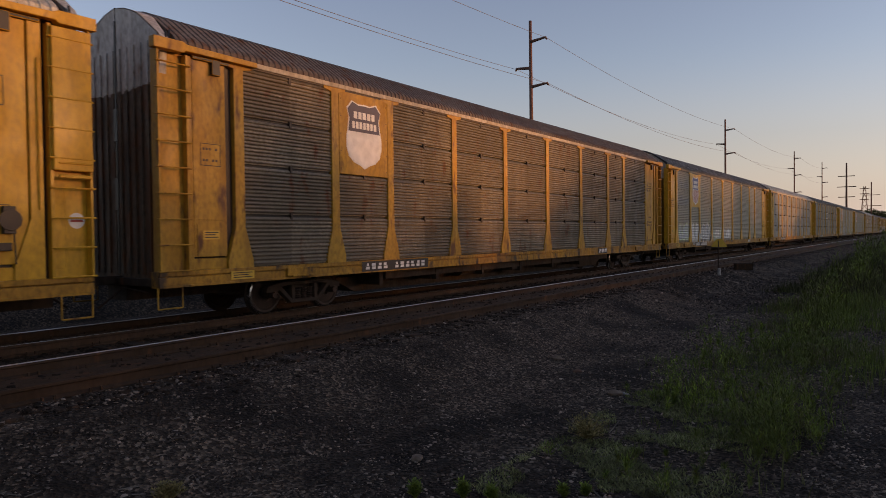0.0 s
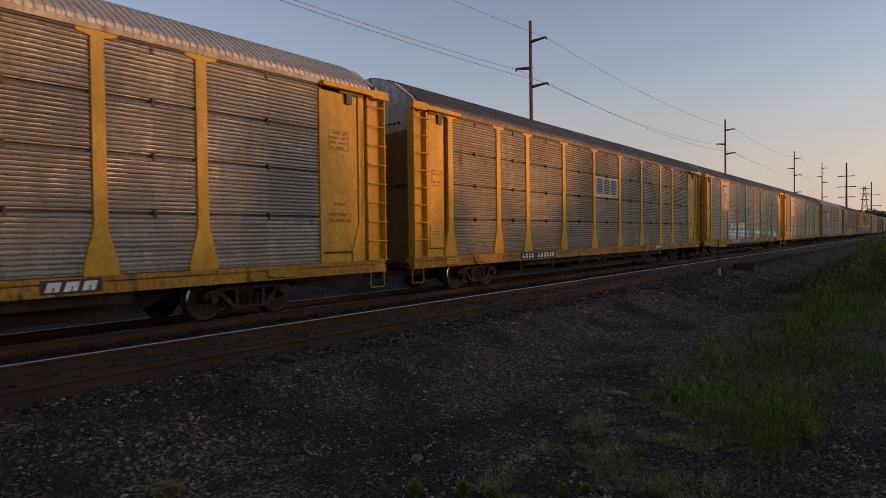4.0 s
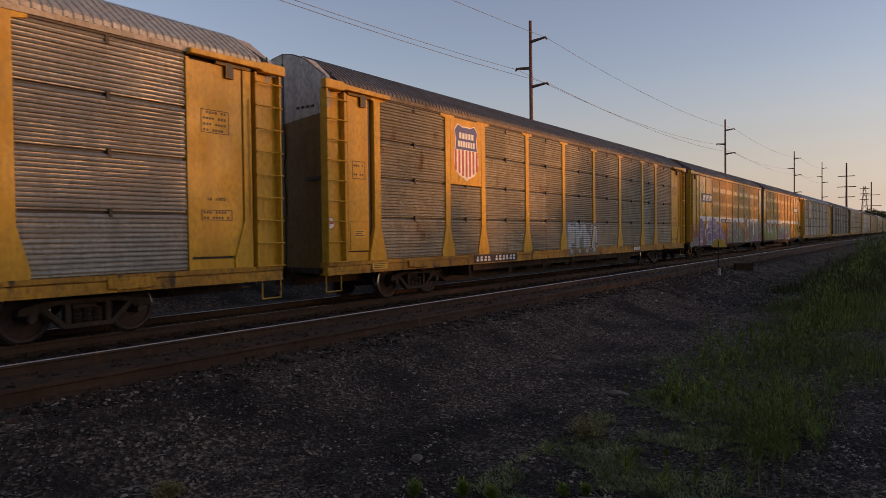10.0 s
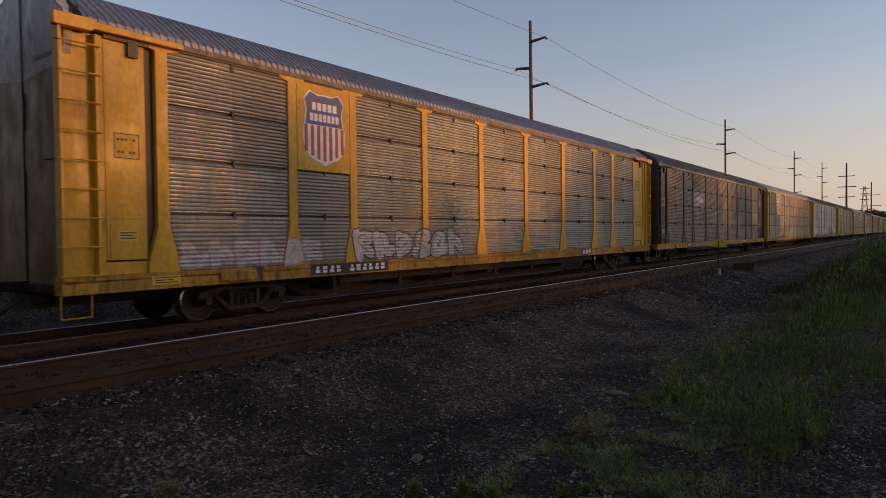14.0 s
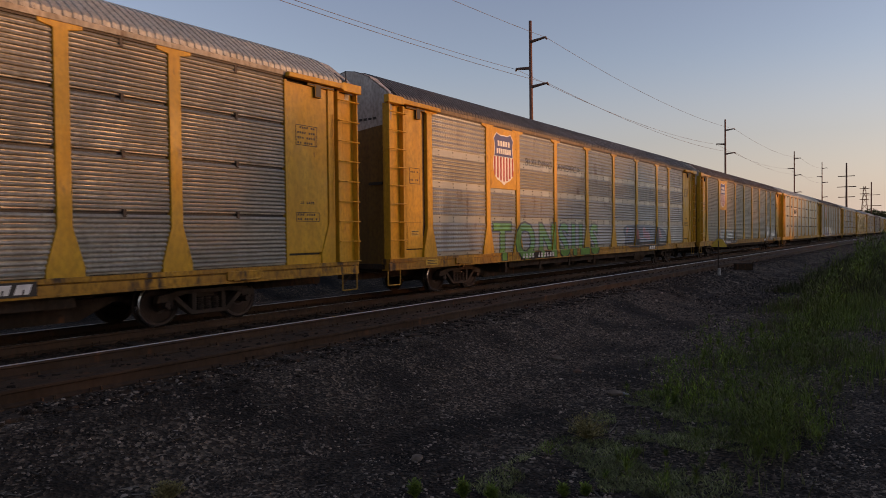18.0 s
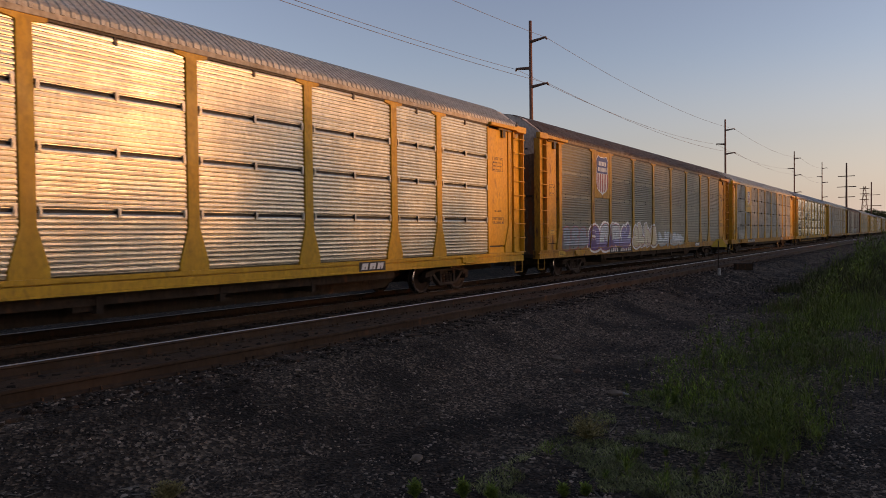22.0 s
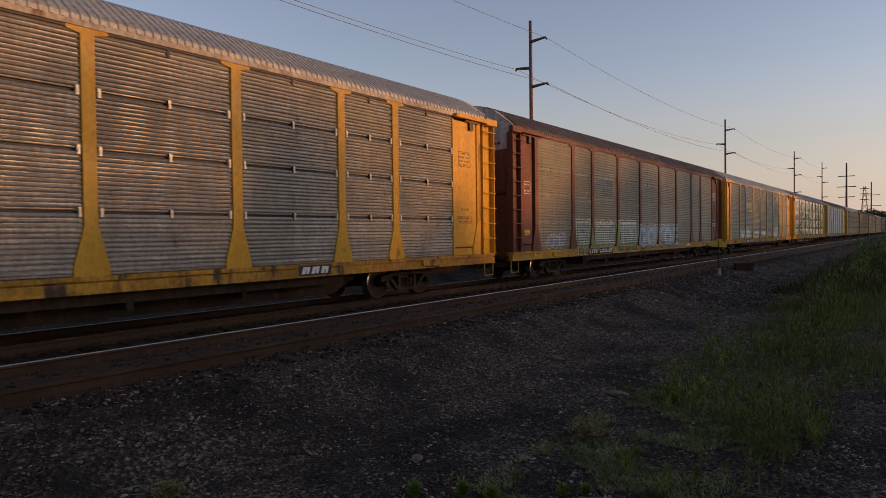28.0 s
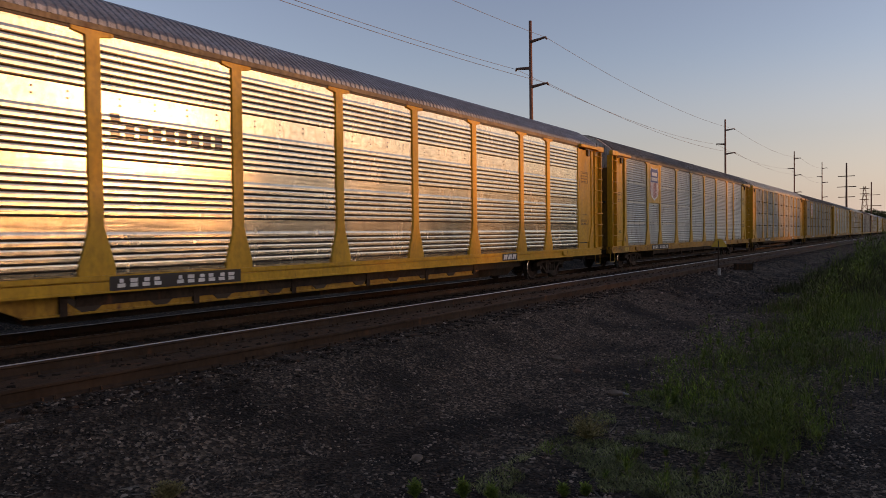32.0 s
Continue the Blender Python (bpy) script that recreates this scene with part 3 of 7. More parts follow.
def header_mesh(mat):
    s = Shape()
    s.prism([(-0.06, 4.96), (0.52, 4.96), (0.56, 5.0), (2.15, 5.0), (2.15, 5.10), (0.6, 5.12), (0.5, 5.16), (-0.06, 5.16)], -1.66, -1.50)
    s.box(1.16, 1.34, -1.58, -1.5, 4.70, 4.99, 1)
    s.box(0.75, 1.55, -1.57, -1.5, 4.93, 4.985, 1)
    return s.mesh("door_header", [mat, "black"], bevel=0.01)


def ladder_mesh(mat):
    s = Shape()
    s.box(0.02, 0.06, -1.60, -1.43, 1.06, 4.96)
    s.box(0.60, 0.65, -1.57, -1.43, 1.06, 4.96)
    return s.mesh("ladder", [mat], bevel=0.005)


def rung_mesh(mat):
    s = Shape()
    s.tube((0.0, -1.62, 0), (0.66, -1.62, 0), 0.016, n=6)
    s.tube((0.0, -1.62, 0), (0.0, -1.56, 0), 0.016, n=6)
    s.tube((0.66, -1.62, 0), (0.66, -1.56, 0), 0.016, n=6)
    return s.mesh("rung", [mat])


def sill_mesh(length, mat):
    s = Shape()
    prof = [(-1.30, Z_SILL), (-1.572, Z_SILL), (-1.572, Z_SILL + 0.035), (-1.56, Z_SILL + 0.04), (-1.56, 0.955), (-1.50, 0.957), (-1.50, 0.978), (-1.572, 0.98), (-1.572, Z_DECK), (-1.30, Z_DECK)]
    n = len(prof)
    s.v = [(x, y, z) for x in (0.02, length - 0.02) for y, z in prof]
    s.f = [(i, (i + 1) % n, (i + 1) % n + n, i + n) for i in range(n)] + [tuple(range(n - 1, -1, -1)), tuple(range(n, 2 * n))]
    s.s = [0] * len(s.f)
    return s.mesh("side_sill", [mat])


def fascia_mesh(length, mat):
    s = Shape()
    s.box(0.2, length - 0.2, -1.545, -1.46, 5.03, 5.125)
    s.box(0.2, length - 0.2, -1.52, -1.46, 4.99, 5.03, 1)
    return s.mesh("roof_rail", [mat, "channel"])


def end_mesh(mat, top, ribbed):
    """Two-leaf end doors with a pale upper part, at the car's leading end."""
    s = Shape()
    half = [(y * 0.97, z - 0.02) for y, z in ROOF]
    ring = half + [(-y, z) for y, z in reversed(half[:-1])]
    x0, x1 = 0.17, 0.30
    for side in (-1, 1):
        lo = [(side * 0.02, 0.92), (side * 1.42, 0.92), (side * 1.42, 4.48), (side * 0.8, 4.42), (side * 0.02, 4.33)]
        up = [(side * 0.02, 4.33), (side * 0.8, 4.42), (side * 1.42, 4.48)] + [(side * abs(y), z) for y, z in half[:-1]] + [(side * 0.02, half[-1][1])]
        for poly, slot in ((lo, 0), (up, 1)):
            if side > 0:
                poly = poly[::-1]
            n = len(poly)
            vs = [(x0, y, z) for y, z in poly] + [(x1, y, z) for y, z in poly]
            s.add(vs, [tuple(range(n)), tuple(range(2 * n - 1, n - 1, -1))] + [(i, i + n, (i + 1) % n + n, (i + 1) % n) for i in range(n)], slot)
    s.box(0.15, 0.20, -0.022, 0.022, 1.0, 5.75, 2)
    s.box(0.14, 0.20, -0.06, 0.06, 3.5, 4.1, 2)
    s.box(0.14, 0.20, -0.05, 0.05, 2.2, 2.8, 2)
    if ribbed:
        for i in range(12):
            y = -1.3 + i * 0.235
            s.box(0.145, 0.18, y - 0.05, y + 0.05, 1.0, 4.4, 0)
            s.box(0.145, 0.18, y - 0.05, y + 0.05, 4.42, 5.2, 1)
    else:
        for i in range(4):
            s.box(0.16, 0.18, 0.25 + 0.16 * i - 1.3, 0.36 + 0.16 * i - 1.3, 4.62, 4.68, 2)
        s.box(0.12, 0.2, -1.25, -0.8, 2.95, 3.02, 2)
    return s.mesh("end_door", [mat, top, "black"])


def core_mesh(length, z0=0.9):
    s = Shape()
    s.box(0.32, length - 0.32, -1.42, 1.42, z0, 5.11)
    return s.mesh("rack_interior", ["under"])


def underframe_mesh(length):
    s = Shape()
    s.box(0.1, length - 0.1, -0.33, 0.33, 0.50, 0.90)
    s.prism([(5.2, 0.62), (6.0, 0.24), (length - 6.0, 0.24), (length - 5.2, 0.62)], -0.55, 0.55)
    s.box(6.4, length - 6.4, -1.28, -1.20, 0.56, 0.80)
    for i in range(int((length - 12) / 2.4)):
        x = 6.2 + i * 2.4
        s.prism([(x - 0.06, 0.42), (x + 0.06, 0.42), (x + 0.06, 0.8), (x - 0.06, 0.8)], -1.3, 1.3)
    s.box(0.02, 0.32, -1.40, 1.40, 0.80, 0.93)
    s.box(length - 0.32, length - 0.02, -1.40, 1.40, 0.80, 0.93)
    s.tube((10.2, -0.9, 0.58), (12.0, -0.9, 0.58), 0.17, n=10)
    s.box(13.0, 13.5, -1.2, -0.9, 0.46, 0.74)
    s.tube((6.0, -1.1, 0.70), (length - 6.0, -1.1, 0.70), 0.022, n=5)
    return s.mesh("underframe", ["under"])


def stirrup_mesh():
    s = Shape()
    for a, b in (((0.02, -1.5, 0.78), (0.02, -1.5, 0.40)), ((0.02, -1.5, 0.40), (0.50, -1.5, 0.40)), ((0.50, -1.5, 0.40), (0.50, -1.5, 0.78))):
        s.tube(a, b, 0.016, n=6)
    return s.mesh("step_stirrup", ["yellow_old"])


def coupler_mesh():
    s = Shape()
    s.box(-0.42, 0.35, -0.08, 0.08, 0.80, 0.96)
    s.prism([(-0.56, 0.72), (-0.40, 0.72), (-0.34, 0.80), (-0.34, 0.98), (-0.42, 1.03), (-0.56, 1.03)], -0.16, 0.16)
    s.tube((-0.05, -0.4, 0.72), (-0.45, -0.34, 0.40), 0.025, n=6)
    s.tube((-0.05, -1.3, 0.70), (-0.1, -0.5, 0.78), 0.015, n=5)
    return s.mesh("coupler", ["under"], bevel=0.01)


def lathe_wheel(s, y0, out):
    ring = ((0.14, 0.0), (0.14, 0.05), (0.17, 0.06), (0.33, 0.035), (0.35, 0.06), (0.388, 0.067), (0.42, 0.055), (0.424, -0.06), (0.45, -0.065), (0.45, -0.095), (0.36, -0.095), (0.33, -0.03), (0.16, -0.06))
    n = 28
    base = len(s.v)
    for r, d in ring:
        s.v += [(r * math.cos(2 * math.pi * i / n), y0 + out * d, r * math.sin(2 * math.pi * i / n)) for i in range(n)]
    for k in range(len(ring) - 1):
        for i in range(n):
            j = (i + 1) % n
            f = (base + k * n + i, base + k * n + j, base + (k + 1) * n + j, base + (k + 1) * n + i)
            s.f.append(f if out > 0 else f[::-1])
            s.s.append(1 if k in (5, 6) else 0)
    s.f.append(tuple(base + i for i in range(n)))
    s.s.append(0)


def wheelset_mesh():
    s = Shape()
    for out in (-1, 1):
        lathe_wheel(s, out * 0.79, out)
        s.tube((0, out * 0.79, 0), (0, out * 1.18, 0), 0.085, 0.075, n=12)
        for k in range(3):
            a = 2 * math.pi * k / 3
            s.box(0.05 * math.cos(a) - 0.012, 0.05 * math.cos(a) + 0.012, min(out * 1.18, out * 1.2), max(out * 1.18, out * 1.2), 0.05 * math.sin(a) - 0.012, 0.05 * math.sin(a) + 0.012)
    s.tube((0, -0.8, 0), (0, 0.8, 0), 0.08, n=12)
    return s.mesh("wheelset", ["wheel", "tread"])


def side_frame_mesh():
    s = Shape()
    for poly in ([(-1.1, 0.47), (-1.06, 0.60), (-0.62, 0.68), (0.62, 0.68), (1.06, 0.60), (1.1, 0.47), (0.78, 0.47), (0.72, 0.56), (0.5, 0.6), (-0.5, 0.6), (-0.72, 0.56), (-0.78, 0.47)],
                 [(-0.82, 0.58), (-0.40, 0.20), (0.40, 0.20), (0.82, 0.58), (0.70, 0.60), (0.36, 0.28), (-0.36, 0.28), (-0.70, 0.60)]):
        s.prism(poly, -0.075, 0.075)
    s.box(-0.38, -0.28, -0.07, 0.07, 0.25, 0.62)
    s.box(0.28, 0.38, -0.07, 0.07, 0.25, 0.62)
    return s.mesh("side_frame", ["under"], bevel=0.01)


def spring_mesh():
    """A coil spring as one ribbed body."""
    s = Shape()
    n = 10
    rings = []
    for k in range(7):
        rings += [(0.055, 0.26 + k * 0.04), (0.078, 0.27 + k * 0.04), (0.078, 0.285 + k * 0.04)]
    for r, z in rings:
        s.v += [(r * math.cos(2 * math.pi * i / n), r * math.sin(2 * math.pi * i / n), z) for i in range(n)]
    for k in range(len(rings) - 1):
        for i in range(n):
            s.f.append((k * n + i, k * n + (i + 1) % n, (k + 1) * n + (i + 1) % n, (k + 1) * n + i))
    s.s = [0] * len(s.f)
    return s.mesh("spring", ["wheel"])


def bolster_mesh():
    s = Shape()
    s.box(-0.2, 0.2, -1.0, 1.0, 0.48, 0.66)
    s.box(-0.3, 0.3, -0.3, 0.3, 0.60, 0.78)
    s.box(-0.62, -0.55, -0.85, 0.85, 0.30, 0.38)
    s.box(0.55, 0.62, -0.85, 0.85, 0.30, 0.38)
    return s.mesh("bolster", ["under"])


WHEELSETS = []


def build_truck(car, x):
    truck = part("truck", cached("bolster", bolster_mesh), car, (x, 0, 0), "dark grimy four-wheel truck")
    for sy in (-1.06, 1.06):
        part("side_frame", cached("side_frame", side_frame_mesh), truck, (0, sy, 0))
        for sx in (-0.17, 0.0, 0.17):
            part("spring", cached("spring", spring_mesh), truck, (sx, sy, 0))
    for sx in (-0.89, 0.89):
        w = part("wheelset", cached("wheelset", wheelset_mesh), truck, (sx, 0, 0.424), "rusty steel wheels with bright worn treads")
        WHEELSETS.append((w, car, x + sx))


# ---- paint on the cars' sides ----
def edges_of(polys):
    out = []
    for poly in polys:
        out += [(poly[i], poly[(i + 1) % len(poly)]) for i in range(len(poly))]
    return out


def crossings(edges, z):
    xs = []
    for (xa, za), (xb, zb) in edges:
        if (za <= z) != (zb <= z):
            xs.append(xa + (z - za) * (xb - xa) / (zb - za))
    return sorted(xs)


class Side:
    """Where the near side of a car lies, so that paint follows its ribs and posts."""

    def __init__(self, kind, posts=POSTS, logo=None):
        self.kind, self.posts, self.logo = kind, posts, logo
        if kind == "smooth":
            zs = [0.80 + 0.06 * i for i in range(72)]
        else:
            zs = [Z_SILL + 0.03 + 0.048 * i for i in range(6)] + [z for z, _ in PROFILES[kind]]
            p = PROFILES[kind]
            self.pz, self.py = [z for z, _ in p], [y for _, y in p]
        zs = sorted(set(zs))
        self.levels = []
        for a, b in zip(zs, zs[1:]):
            n = max(1, int((b - a) / 0.06 + 0.5))
            self.levels += [a + (b - a) * i / n for i in range(n)]
        self.levels.append(zs[-1])

    def cuts(self, z):
        w = POST_W / 2 if z > 1.84 else POST_W / 2 + (1.84 - z) * 0.25
        if self.kind == "smooth":
            w = 0.05
        out = []
        for p in self.posts:
            out += [p - w, p + w]
        return out

    def depth(self, x, z):
        if self.kind == "smooth":
            return -1.513 if z < 0.98 else -1.505
        if z < 1.065:
            return -1.572
        if self.logo and z > 3.1 and self.posts[1] + POST_W / 2 < x < self.posts[2] - POST_W / 2:
            return -1.533
        c = self.cuts(z)
        for i in range(0, len(c), 2):
            if c[i] <= x <= c[i + 1]:
                return -1.537
        if x < 1.6 or x > LENGTH - 2.18:
            return -1.535 if x > LENGTH - 1.2 else -1.51
        return float(np.interp(z, self.pz, self.py))


def spray(s, side, polys, slot, lift):
    """Lay polygons in x and z on a car's side, as strips that follow its relief."""
    edges = edges_of(polys)
    lo, hi = min(p[1] for q in polys for p in q), max(p[1] for q in polys for p in q)
    def slice_of(za, zb, depth):
        e = (zb - za) * 0.02
        ca, cb, cm = crossings(edges, za + e), crossings(edges, zb - e), crossings(edges, (za + zb) / 2)
        if not (len(ca) == len(cb) == len(cm)):
            if depth:
                slice_of(za, (za + zb) / 2, depth - 1)
                slice_of((za + zb) / 2, zb, depth - 1)
                return
            ca = cb = cm
        cut = side.cuts((za + zb) / 2)
        for i in range(0, len(cm) - 1, 2):
            if cm[i + 1] - cm[i] < 1e-4:
                continue
            inner = [c for c in cut if cm[i] + 0.01 < c < cm[i + 1] - 0.01]
            lows, highs, mids = [ca[i]] + inner + [ca[i + 1]], [cb[i]] + inner + [cb[i + 1]], [cm[i]] + inner + [cm[i + 1]]
            for k in range(len(mids) - 1):
                xm = (mids[k] + mids[k + 1]) / 2
                ya = side.depth(xm, za + 2e-4) - lift
                yb = side.depth(xm, zb - 2e-4) - lift
                s.add([(lows[k], ya, za), (lows[k + 1], ya, za), (highs[k + 1], yb, zb), (highs[k], yb, zb)], [(0, 1, 2, 3)], slot)

    for a, b in zip(side.levels, side.levels[1:]):
        za, zb = max(a, lo), min(b, hi)
        if zb - za > 1e-4:
            slice_of(za, zb, 3)


def letters(text, x0, x1, z0, z1, fat=0.0, spacing=1.0):
    """The outlines of a word as triangles, fitted into a box."""
    cu = bpy.data.curves.new("word", "FONT")
    cu.body, cu.offset, cu.resolution_u, cu.space_character = text, fat, 3, spacing
    ob = new("word", cu)
    me = ob.evaluated_get(bpy.context.evaluated_depsgraph_get()).to_mesh()
    tris = [[tuple(me.vertices[i].co[:2]) for i in p.vertices] for p in me.polygons]
    ob.evaluated_get(bpy.context.evaluated_depsgraph_get()).to_mesh_clear()
    bpy.data.objects.remove(ob)
    bpy.data.curves.remove(cu)
    us, ws = [p[0] for t in tris for p in t], [p[1] for t in tris for p in t]
    u0, u1, w0, w1 = min(us), max(us), min(ws), max(ws)
    return [[(x0 + (u - u0) / (u1 - u0) * (x1 - x0), z0 + (w - w0) / (w1 - w0) * (z1 - z0)) for u, w in t] for t in tris]


def blob(cx, cz, rx, rz, rnd, n=20, rough=0.16, power=2.6):
    ph = [rnd.uniform(0, 6.28) for _ in range(3)]
    out = []
    for i in range(n):
        a = 2 * math.pi * i / n
        c, s_ = math.cos(a), math.sin(a)
        k = (abs(c) ** power + abs(s_) ** power) ** (-1 / power)
        k *= 1 + rough * (0.6 * math.sin(2 * a + ph[0]) + 0.5 * math.sin(3 * a + ph[1]) + 0.3 * math.sin(5 * a + ph[2]))
        out.append((cx + rx * k * c, cz + rz * k * s_))
    return out


def grown(poly, d):
    cx, cz = sum(p[0] for p in poly) / len(poly), sum(p[1] for p in poly) / len(poly)
    out = []
    for x, z in poly:
        l = math.hypot(x - cx, z - cz) or 1
        out.append((x + (x - cx) / l * d, z + (z - cz) / l * d))
    return out


def stroke(a, b, w):
    dx, dz = b[0] - a[0], b[1] - a[1]
    l = math.hypot(dx, dz) or 1
    nx, nz = -dz / l * w / 2, dx / l * w / 2
    return [(a[0] + nx, a[1] + nz), (b[0] + nx, b[1] + nz), (b[0] - nx, b[1] - nz), (a[0] - nx, a[1] - nz)]


def ribbon(pts, w, taper=1.0, cap=True):
    """A thick bent stroke with mitred corners."""
    n = len(pts)
    left, right = [], []
    for i, (x, z) in enumerate(pts):
        a, b = pts[max(0, i - 1)], pts[min(n - 1, i + 1)]
        da, db = (x - a[0], z - a[1]), (b[0] - x, b[1] - z)
        la, lb = math.hypot(*da), math.hypot(*db)
        na = (-da[1] / la, da[0] / la) if la else None
        nb = (-db[1] / lb, db[0] / lb) if lb else None
        na, nb = na or nb, nb or na
        m = (na[0] + nb[0], na[1] + nb[1])
        d = max(0.45, (m[0] * m[0] + m[1] * m[1]) / 2)
        k = w / 2 / d * (1 + (taper - 1) * i / (n - 1))
        left.append((x + m[0] * k, z + m[1] * k))
        right.append((x - m[0] * k, z - m[1] * k))
    if cap:
        for e, (p, q) in ((0, (pts[0], pts[1])), (-1, (pts[-1], pts[-2]))):
            l = math.hypot(p[0] - q[0], p[1] - q[1]) or 1
            u = ((p[0] - q[0]) / l * w * 0.34, (p[1] - q[1]) / l * w * 0.34)
            a = (p[0] + (left[e][0] - p[0]) * 0.55 + u[0], p[1] + (left[e][1] - p[1]) * 0.55 + u[1])
            b = (p[0] + (right[e][0] - p[0]) * 0.55 + u[0], p[1] + (right[e][1] - p[1]) * 0.55 + u[1])
            left.insert(0 if e == 0 else len(left), a)
            right.insert(0 if e == 0 else len(right), b)
    return left + right[::-1]


def eased(pts, times):
    """Cut the corners of a path, over and over, so that it bends softly."""
    for _ in range(times):
        out = [pts[0]]
        for a, b in zip(pts, pts[1:]):
            out += [(a[0] * 0.75 + b[0] * 0.25, a[1] * 0.75 + b[1] * 0.25), (a[0] * 0.25 + b[0] * 0.75, a[1] * 0.25 + b[1] * 0.75)]
        pts = out + [pts[-1]]
    return pts


# bent paths that the sprayed forms follow; they spell nothing
BENDS = (
    ((0.02, 0.05), (0.16, 0.92), (0.86, 0.95), (0.72, 0.38)),
    ((0.05, 0.97), (0.42, 0.40), (0.10, 0.14), (0.98, 0.06)),
    ((0.92, 0.88), (0.40, 1.0), (0.08, 0.62), (0.46, 0.34), (0.98, 0.04)),
    ((0.0, 0.82), (0.52, 0.98), (0.58, 0.10), (1.0, 0.16)),
    ((0.08, 0.04), (0.30, 0.80), (0.66, 0.52), (0.96, 0.98)),
    ((0.04, 0.58), (0.48, 0.96), (0.95, 0.62), (0.52, 0.06), (0.14, 0.30)),
    ((0.95, 0.06), (0.62, 0.70), (0.20, 0.46), (0.04, 0.98)),
)


def throw_up(s, side, mats, x0, x1, z0, z1, n, fill, line, edge=None, shade=None, seed=1, soft=2):
    """A row of thick bent forms, outlined and lit along one edge, that press against each other."""
    rnd = random.Random(seed)
    slots = {k: mats.index(k) for k in (fill, line, edge, shade) if k}
    w, h = (x1 - x0) / n, z1 - z0
    t = min(0.46 * w, 0.38 * h) if soft > 1 else min(0.40 * w, 0.33 * h)
    j = lambda k: rnd.uniform(-k, k)
    forms, last = [], None
    for i in range(n):
        pick = rnd.choice([b for b in BENDS if b != last])
        last = pick
        lo, hi = z0 + t * 0.55 + abs(j(0.06)) * h, z1 - t * 0.55 - abs(j(0.10)) * h
        l, r = x0 + w * i + t * 0.42, x0 + w * (i + 1) - t * 0.30
        path = [(l + (r - l) * u + j(0.05) * w, lo + (hi - lo) * v) for u, v in pick]
        stem = [(l + j(0.1) * w, hi + 0.2 * t), (l + (r - l) * 0.15, lo - 0.25 * t)] if rnd.random() < 0.5 else [(l - 0.1 * w, lo), ((l + r) / 2, lo - 0.1 * t), (r + 0.15 * w, lo + 0.12 * h)]
        forms.append((eased(path, soft), eased(stem, soft)))
    if edge:
        for i, (a, b) in enumerate(forms):
            for k, q in enumerate((a, b)):
                spray(s, side, [ribbon(q, t + 0.24)], slots[edge], 0.0018 + 0.0002 * (2 * i + k))
    for i, (a, b) in enumerate(forms):
        lift = 0.0055 + 0.0011 * i
        for k, q in enumerate((b, a)):
            spray(s, side, [ribbon(q, t + 0.085, 0.9)], slots[line], lift + 0.00012 * k)
        for k, q in enumerate((b, a)):
            p = ribbon(q, t, 0.88)
            spray(s, side, [p], slots[shade if shade and (k + i) % 3 == 1 else fill], lift + 0.0003 + 0.00012 * k)
            if shade and (k + i) % 3 != 1:
                low = clip_low(p, z0 + (0.34 + j(0.1)) * h, False)
                if len(low) > 2:
                    spray(s, side, [low], slots[shade], lift + 0.00055 + 0.0001 * k)
        # a thin light along one edge of the bent form
        lit = [(x - t * 0.30, z + t * 0.12) for x, z in a]
        for k, (p, q) in enumerate(zip(lit, lit[1:])):
            spray(s, side, [stroke(p, q, 0.022)], slots[edge or line], lift + 0.0008)


def scrawl(s, side, mats, x0, x1, z0, z1, n, line, seed=1, w=0.04):
    """Thin sprayed strokes."""
    rnd = random.Random(seed)
    h, c = z1 - z0, (x1 - x0) / max(1, n // 2)
    w = min(w, h * 0.16)
    for i in range(max(1, n // 2)):
        l = x0 + c * i
        lo, hi = z0 + rnd.uniform(0, 0.2) * h, z1 - rnd.uniform(0, 0.2) * h
        p = [(l + rnd.uniform(0.05, 0.3) * c, lo), (l + rnd.uniform(0.2, 0.6) * c, hi), (l + rnd.uniform(0.6, 0.95) * c, lo + rnd.uniform(0, 0.7) * h)]
        if rnd.random() < 0.35:
            p = [(l + 0.1 * c, lo), (l + 0.3 * c, hi), (l + 0.5 * c, lo + 0.3 * h), (l + 0.7 * c, hi - 0.1 * h), (l + 0.95 * c, lo)]
        for k, (a, b) in enumerate(zip(p, p[1:])):
            spray(s, side, [stroke(a, b, w)], mats.index(line), 0.003 + 0.0003 * k)


def word(s, side, mats, text, x0, x1, z0, z1, fill, line=None, fat=0.045, halo=None):
    if halo:
        spray(s, side, letters(text, x0 - 0.15, x1 + 0.15, z0 - 0.11, z1 + 0.13, fat + 0.07, 1.28), mats.index(halo), 0.0012)
    if line:
        spray(s, side, letters(text, x0 - 0.07, x1 + 0.07, z0 - 0.07, z1 + 0.07, fat + 0.035, 1.28), mats.index(line), 0.003)
    spray(s, side, letters(text, x0, x1, z0, z1, fat if line else 0.008, 1.28 if line else 1.05), mats.index(fill), 0.006)


def shield_polys():
    half = [(0.0, 0.555), (0.17, 0.545), (0.35, 0.60), (0.49, 0.46), (0.435, 0.29), (0.455, 0.12), (0.50, -0.06), (0.505, -0.25), (0.45, -0.42), (0.31, -0.53), (0.12, -0.585), (0.0, -0.65)]
    return half + [(-x, z) for x, z in reversed(half[1:-1])]


